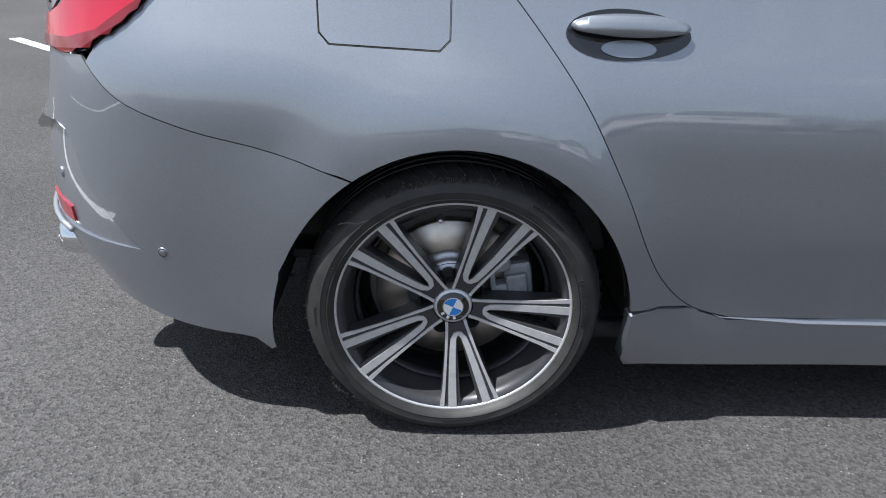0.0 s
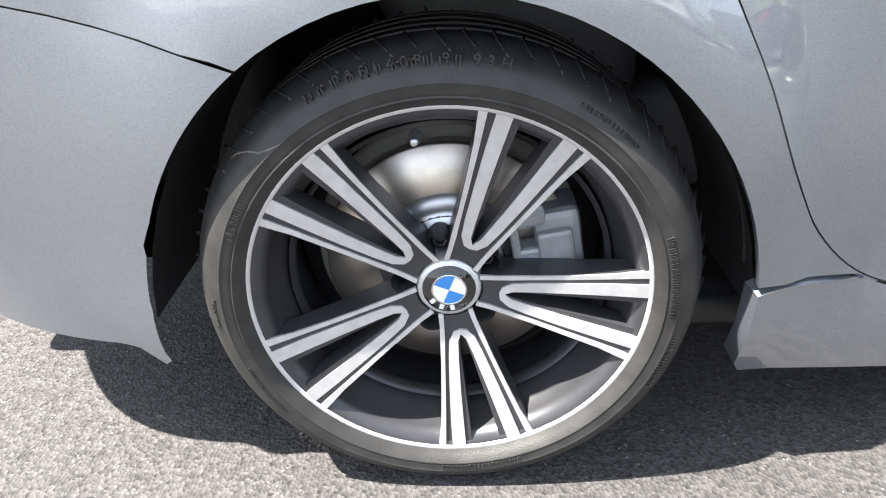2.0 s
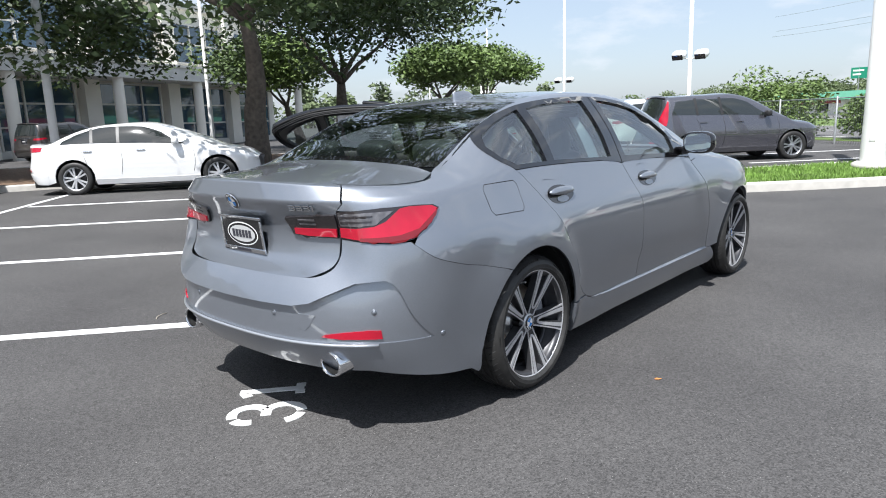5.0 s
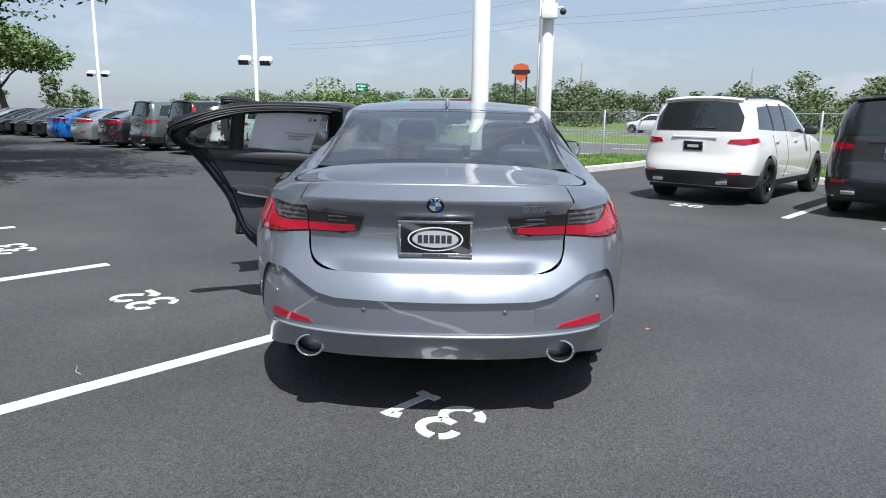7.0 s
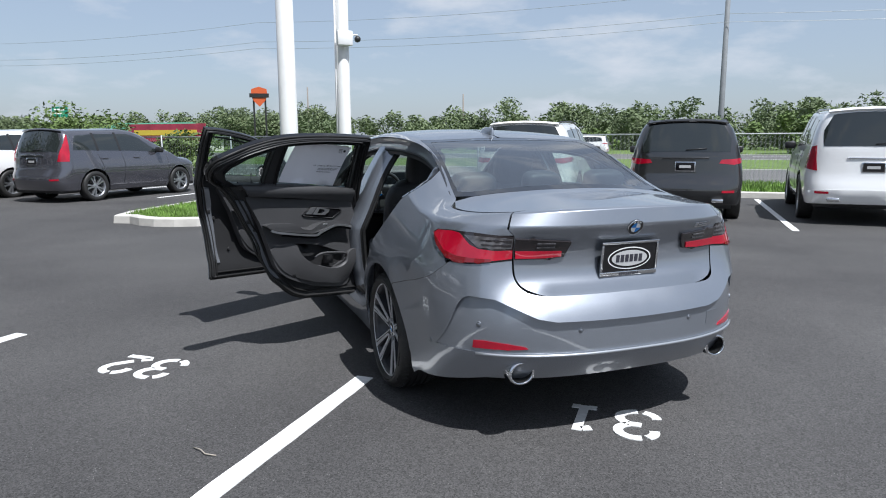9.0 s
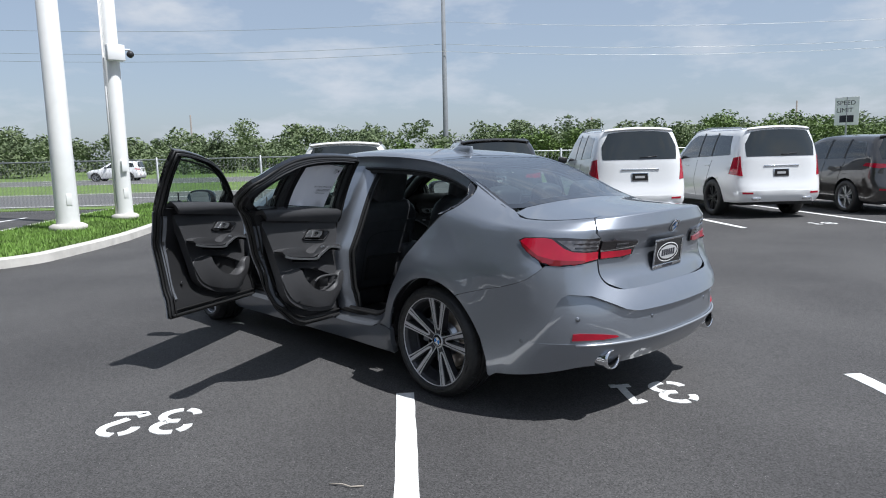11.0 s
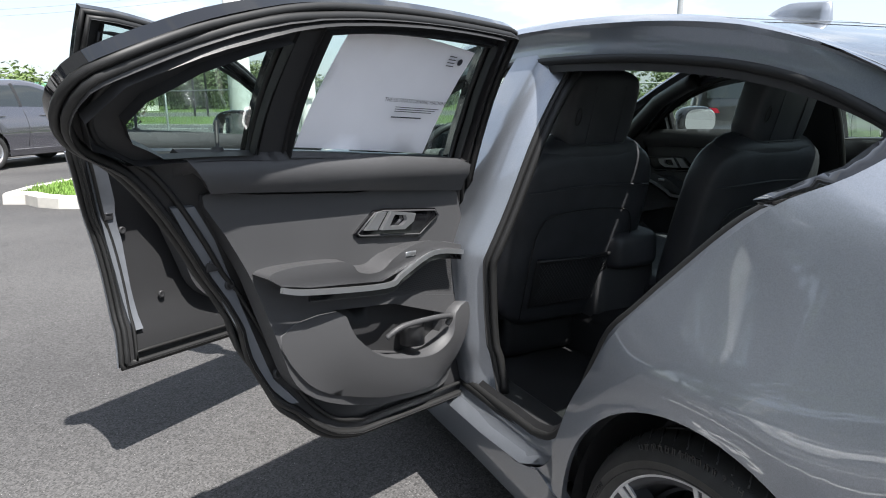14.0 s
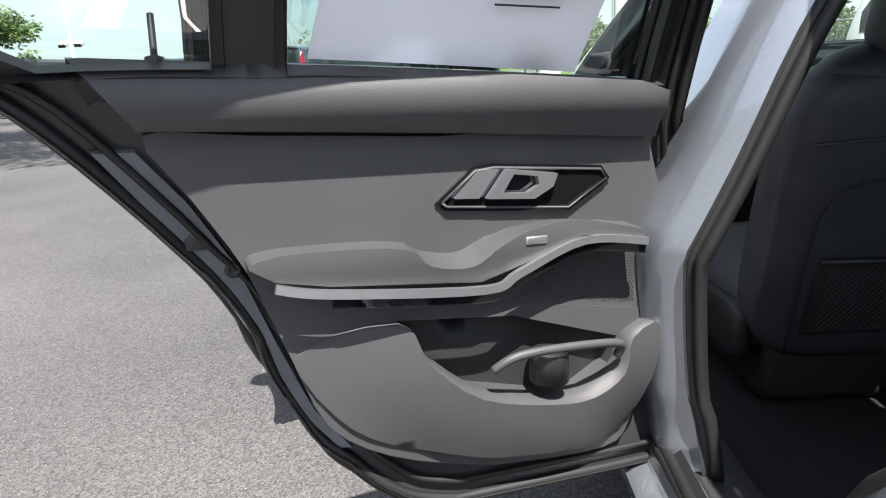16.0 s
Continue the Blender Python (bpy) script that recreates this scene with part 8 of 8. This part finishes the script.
for u0, u1 in ((-5.2, -1.2), (0.8, 5.6), (7.4, 12.4), (14.2, 19.2), (20.6, 25.0)):
    glazing(u0, u1, 0.35, 4.0, 3, 3, bld)
    glazing(u0, u1, 5.6, 8.2, 3, 2, bld)
glazing(-12.8, -9.6, 0.4, 7.6, 3, 6, bld)
glazing(-22.0, -18.0, 0.4, 4.0, 3, 3, bld)
for u in (-0.2, 6.5, 13.3, 19.9):
    wallbox("pier", u - 0.55, u + 0.55, -0.35, 0.25, 0.0, 9.2, STUCCO)
for u in (-5.6, -0.2, 6.5, 13.3, 19.9, 26.0):
    bm = lathe([(0.30, 0), (0.30, 4.15)], 20, "z")
    bmesh.ops.translate(bm, vec=(u, -2.2, 0), verts=bm.verts)
    part("column", bm, STUCCO, bld)
# facade frame: its front looks towards the lot
fm = Matrix(((BD.x, -BN.x, 0, BA.x), (BD.y, -BN.y, 0, BA.y), (0, 0, 1, 0), (0, 0, 0, 1)))
bld.matrix_basis = fm
# planting strip before the showroom
kerbed([(-15.6, 1.4), (-14.6, 2.2), (-14.2, 3.2), (-12.0, 8.6), (-14.4, 14.0), (-19.0, 16.0), (-21.5, 10.0), (-24.5, 2.2), (-24.0, 0.4)], "kerb_bed", "pale kerb round the oak bed", MULCH)

# roadside buildings, signs
gb = thing("roadside_building", "low roadside building with a green metal roof", "building")
part("wall", boxed(-9, 9, -5, 5, 0, 3.0), STUCCO, gb, shade=False)
bm = bmesh.new()
v = [bm.verts.new(p) for p in ((-10, -6, 2.9), (10, -6, 2.9), (10, 6, 2.9), (-10, 6, 2.9), (-8, 0, 4.6), (8, 0, 4.6))]
for f in ((0, 1, 5, 4), (2, 3, 4, 5), (1, 2, 5), (3, 0, 4), (3, 2, 1, 0)):
    bm.faces.new([v[i] for i in f])
bmesh.ops.recalc_face_normals(bm, faces=bm.faces)
part("roof", bm, mat("green_metal_roof", (0.06, 0.22, 0.13), 0.5, noise_amt=0.1, noise_scale=2), gb, shade=False)
for k in range(5):
    part("window", boxed(-7.5 + 3.2 * k, -5.6 + 3.2 * k, -5.05, -4.95, 0.9, 2.2), TINT, gb, shade=False)
part("red_band", boxed(-9.05, 9.05, -5.04, -4.96, 2.25, 2.8), mat("red_fascia", (0.35, 0.05, 0.04), 0.6), gb, shade=False)
gb.matrix_basis = pose(-4.5, 92.0, 0, 0, 0, math.degrees(math.atan2(RV.y, RV.x)) + 180) @ Matrix.Diagonal((0.75, 1, 0.8, 1))
gb2 = copy_thing(gb, pose(-19.0, 99.6, 0, 0, 0, math.degrees(math.atan2(RV.y, RV.x)) + 180) @ Matrix.Diagonal((1.4, 1, 0.8, 1)))
sg = thing("shield_sign", "black roadside sign with an orange shield", "sign")
part("post", boxed(-0.55, -0.40, -0.08, 0.08, 0, 5.0), BLACK, sg, shade=False)
part("post", boxed(0.40, 0.55, -0.08, 0.08, 0, 5.0), BLACK, sg, shade=False)
shield = [(-0.62, 0.55), (0, 0.72), (0.62, 0.55), (0.70, 0.1), (0.45, -0.35), (0, -0.75), (-0.45, -0.35), (-0.70, 0.1)]
bm = prism(shield, -0.06, 0.06)
bmesh.ops.transform(bm, matrix=Matrix.Translation((0, -0.12, 4.5)) @ Matrix.Rotation(radians(90), 4, "X"), verts=bm.verts)
part("shield", bm, mat("orange_sign", (0.55, 0.10, 0.03), 0.5), sg, shade=False)
part("shield_bar", boxed(-0.8, 0.8, -0.24, -0.17, 4.42, 4.72), BLACK, sg, shade=False)
sg.matrix_basis = pose(4.8, 56.0, 0, 0, 0, -10) @ Matrix.Diagonal((1, 1, 1.12, 1))
sl = thing("speed_sign", "white speed limit sign on a steel post", "sign")
part("post", lathe([(0.03, 0), (0.03, 3.2)], 8, "z"), GALV, sl)
part("plate", boxed(-0.38, 0.38, -0.02, 0.0, 2.2, 3.2, 0.004), WHITE, sl, shade=False)
for k, tx in enumerate(("SPEED", "LIMIT")):
    lettering(tx, 0.22, Matrix.Translation((-0.33, -0.024, 2.92 - 0.26 * k)) @ Matrix.Rotation(radians(90), 4, "X"), "sign_letters", sl)
part("sign_bar", boxed(-0.22, 0.22, -0.026, -0.02, 2.3, 2.55), INK, sl, shade=False)
sl.matrix_basis = pose(24.2, 4.6, 0, 0, 0, -72)
gs = thing("road_sign", "green overhead direction sign by the highway", "sign")
part("post", lathe([(0.12, 0), (0.12, 7.0)], 8, "z"), GALV, gs)
part("plate", boxed(-1.6, 1.6, -0.1, 0.0, 5.2, 6.9), mat("green_sign", (0.01, 0.20, 0.12), 0.5), gs, shade=False)
for k in range(2):
    part("sign_bar", boxed(-1.2, 0.9 - 0.5 * k, -0.12, -0.1, 6.3 - 0.6 * k, 6.55 - 0.6 * k), WHITE, gs, shade=False)
gs.matrix_basis = pose(-20.4, 130, 0, 0, 0, 0) @ Matrix.Diagonal((0.75, 1, 1.05, 1))
bb = thing("roadside_hoarding", "long red and violet roadside hoarding", "sign")
part("panel", boxed(-5.5, 5.5, -0.1, 0.1, 2.7, 4.7), mat("red_hoarding", (0.30, 0.035, 0.06), 0.5, noise_amt=0.3, noise_scale=0.5), bb, shade=False)
part("bars", boxed(-4.6, 4.4, -0.14, -0.1, 3.4, 4.0), mat("yellow_bar", (0.6, 0.45, 0.05), 0.5), bb, shade=False)
for x in (-5, 0, 5):
    part("post", boxed(x - 0.1, x + 0.1, -0.1, 0.1, 0, 2.7), GALV, bb, shade=False)
bb.matrix_basis = pose(-3.0, 81.2, -1.4, 0, 0, math.degrees(math.atan2(RV.y, RV.x)) + 180)


# ---- trees ----
def leaf_cloud(centres, n, size, seed, flat=0.8):
    """Many small leaves round clump centres (x, y, z, radius)."""
    rnd = random.Random(seed)
    vs, fs = [], []
    tot = sum(c[3] ** 2 for c in centres)
    for cx, cy, cz, r in centres:
        for _ in range(int(n * r * r / tot)):
            a, b = rnd.uniform(0, 6.283), rnd.uniform(-1, 1)
            rr = r * (rnd.random() ** 0.45)
            q = math.sqrt(1 - b * b)
            x, y, z = cx + rr * q * math.cos(a), cy + rr * q * math.sin(a), cz + rr * b * flat
            u = Vector((rnd.uniform(-1, 1), rnd.uniform(-1, 1), rnd.uniform(-0.6, 0.6))).normalized()
            w = u.orthogonal().normalized()
            w = (Matrix.Rotation(rnd.uniform(0, 6.28), 3, u) @ w)
            s = size * rnd.uniform(0.6, 1.4)
            k = len(vs)
            c = Vector((x, y, z))
            vs += [tuple(c - u * s), tuple(c + w * s * 0.45), tuple(c + u * s), tuple(c - w * s * 0.45)]
            fs.append((k, k + 1, k + 2, k + 3))
    me = bpy.data.meshes.new("leaves")
    me.from_pydata(vs, [], fs)
    return me


def oak(x, y, h, spread, seed, leaves, label, trunk_r=0.40, leaf=None, size=0.10, forks=4, split=0.28, droop=0):
    rnd = random.Random(seed)
    tree = thing("oak_tree", label, "tree")
    clumps = []
    limbs = []

    def grow(p, d, r, length, level):
        pts, rad = [p.copy()], [r]
        q, dd = p.copy(), d.copy()
        for i in range(5):
            dd = (dd + Vector((rnd.uniform(-1, 1), rnd.uniform(-1, 1), rnd.uniform(-0.5, 0.7))) * 0.22).normalized()
            q = q + dd * length / 5
            pts.append(q.copy())
            rad.append(r * (1 - 0.11 * (i + 1)))
        limbs.append((pts, rad, level))
        if level >= 2:
            clumps.append((q.x, q.y, q.z, rnd.uniform(0.9, 1.5) * spread / 5))
            m = pts[3]
            clumps.append((m.x, m.y, m.z + 0.3, rnd.uniform(0.7, 1.1) * spread / 5))
        if level < 3:
            for k in range(forks if level == 0 else 3):
                a = 6.283 * (k + rnd.uniform(-0.3, 0.3)) / (forks if level == 0 else 3)
                out = Vector((math.cos(a), math.sin(a), rnd.uniform(0.25, 0.85) if level == 0 else rnd.uniform(0.0, 0.6)))
                grow(pts[-1] if k else pts[-1], (dd * 0.5 + out).normalized(), rad[-1] * 0.66, length * rnd.uniform(0.62, 0.82) * (spread / 5 if level == 0 else 1.0), level + 1)
    grow(Vector((0, 0, 0)), Vector((rnd.uniform(-0.1, 0.1), rnd.uniform(-0.1, 0.1), 1)), trunk_r, h * split, 0)
    for _ in range(droop):
        a, r_ = rnd.uniform(0, 6.283), rnd.uniform(0.35, 0.95) * spread
        clumps.append((r_ * math.cos(a), r_ * math.sin(a), h * rnd.uniform(0.27, 0.58), rnd.uniform(0.8, 1.3) * spread / 5))
    for pts, rad, level in limbs:
        if level == 0:
            part("trunk", tube(pts, 0, 14, radii=[rad[0] * 1.25] + rad[1:]), BARK, tree)
        elif level < 3:
            part("limb", tube(pts, 0, 8, radii=rad), BARK, tree)
    bm = bmesh.new()
    for pts, rad, level in limbs:
        if level == 3:
            tube(pts, 0, 5, bm, radii=rad)
    tagged(part("twigs", bm, BARK, tree), kind="stuff")
    me = leaf_cloud(clumps, leaves, size, seed, 0.7)
    me.materials.append(leaf or LEAFD)
    cr = new("crown", me)
    cr.parent = tree
    tagged(cr, kind="stuff")
    tree.location = (x, y, 0.1)
    return tree


oak(-13.2, 7.8, 13.0, 7.2, 11, 70000, "tall live oak with a grey trunk and spreading limbs", 0.36, None, 0.11, split=0.30, droop=26)
oak(-20.6, 3.2, 10.5, 6.6, 23, 42000, "dark spreading oak before the showroom", 0.40, None, 0.11, droop=12)
oak(-20.5, 17.0, 13.0, 7.6, 37, 28000, "many-limbed oak in the planted bed", 0.40, None, 0.12, forks=5, split=0.22, droop=14)
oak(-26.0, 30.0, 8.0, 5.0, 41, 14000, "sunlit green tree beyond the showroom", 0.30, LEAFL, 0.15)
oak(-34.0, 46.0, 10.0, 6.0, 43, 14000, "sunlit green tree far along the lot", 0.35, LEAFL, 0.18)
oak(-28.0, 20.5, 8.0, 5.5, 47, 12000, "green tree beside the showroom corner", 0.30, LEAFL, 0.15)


def bush(x, y, w, h, seed, label, n=5000):
    rnd = random.Random(seed)
    cl = [(rnd.uniform(-w / 2, w / 2) * 0.7, rnd.uniform(-w / 2, w / 2) * 0.7, rnd.uniform(0.25, 0.75) * h, rnd.uniform(0.25, 0.42) * w * 0.8) for _ in range(12)]
    me = leaf_cloud(cl, n, 0.09, seed, 0.8)
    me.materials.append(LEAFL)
    b = tagged(new("shrub", me), label, "shrub")
    b.location = (x, y, 0)
    return b


bush(-5.4, 28.0, 4.0, 2.7, 5, "round leafy green shrub behind the parked cars")
bush(-17.0, 37.6, 3.4, 2.3, 6, "round leafy green shrub behind the far row")
bush(-1.6, 26.5, 2.6, 2.0, 7, "leafy shrub by the road", 4000)


def wood(name, d0, d1, r0, r1, n, hmin, hmax, seed, leaves, size, m, label):
    """A belt of far trees."""
    rnd = random.Random(seed)
    cl = []
    for _ in range(n):
        p = dr(rnd.uniform(d0, d1), rnd.uniform(r0, r1))
        h = rnd.uniform(hmin, hmax)
        for _ in range(5):
            cl.append((p.x + rnd.uniform(-2, 2), p.y + rnd.uniform(-2, 2), h * rnd.uniform(0.35, 0.85), h * rnd.uniform(0.18, 0.30)))
        cl.append((p.x, p.y, h * 0.2, h * 0.3))
    me = leaf_cloud(cl, leaves, size, seed, 0.85)
    me.materials.append(m)
    return tagged(new(name, me), label, "trees", kind="stuff")


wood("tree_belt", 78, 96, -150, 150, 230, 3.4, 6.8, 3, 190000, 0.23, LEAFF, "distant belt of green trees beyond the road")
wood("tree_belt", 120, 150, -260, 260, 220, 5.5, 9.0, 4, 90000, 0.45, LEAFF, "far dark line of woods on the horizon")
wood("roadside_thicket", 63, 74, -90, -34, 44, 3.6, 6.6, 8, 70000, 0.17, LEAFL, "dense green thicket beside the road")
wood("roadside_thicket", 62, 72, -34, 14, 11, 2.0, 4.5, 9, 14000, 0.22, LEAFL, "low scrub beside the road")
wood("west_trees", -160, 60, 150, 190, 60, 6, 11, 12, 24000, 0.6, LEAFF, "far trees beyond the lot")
for r_, d_, c in ((6, 56.0, WHITEP), (24, 55.0, WHITEP), (-38, 57, DARKGREY)):
    p = dr(d_, r_)
    parked("suv", c, p, math.degrees(math.atan2(RV.y, RV.x)) - 90, "distant " + ("white" if c is WHITEP else "grey") + " pickup-sized car on the road", name="road_car")

bm = bmesh.new()
lv = [bm.verts.new(p) for p in ((-0.028, 0, 0.004), (-0.012, 0.013, 0.012), (0.012, 0.012, 0.006), (0.03, 0.002, 0.014), (0.01, -0.012, 0.010), (-0.014, -0.010, 0.006))]
bm.faces.new(lv)
lf = obj("fallen_leaf", bm, mat("dry_orange_leaf", (0.42, 0.17, 0.05), 0.7), shade=False)
lf.matrix_basis = pose(1.32, 0.43, 0.0, 0, 0, 20) @ Matrix.Scale(0.65, 4)
tagged(lf, "dry orange leaf lying on the asphalt", "leaf")
tw = obj("twig", tube([(-1.93, -0.44, 0.006), (-1.90, -0.49, 0.012), (-1.885, -0.53, 0.008), (-1.84, -0.56, 0.005)], 0.003, 5), mat("pale_twig", (0.35, 0.31, 0.26), 0.8))
tagged(tw, "thin pale twig lying on the asphalt", "twig")
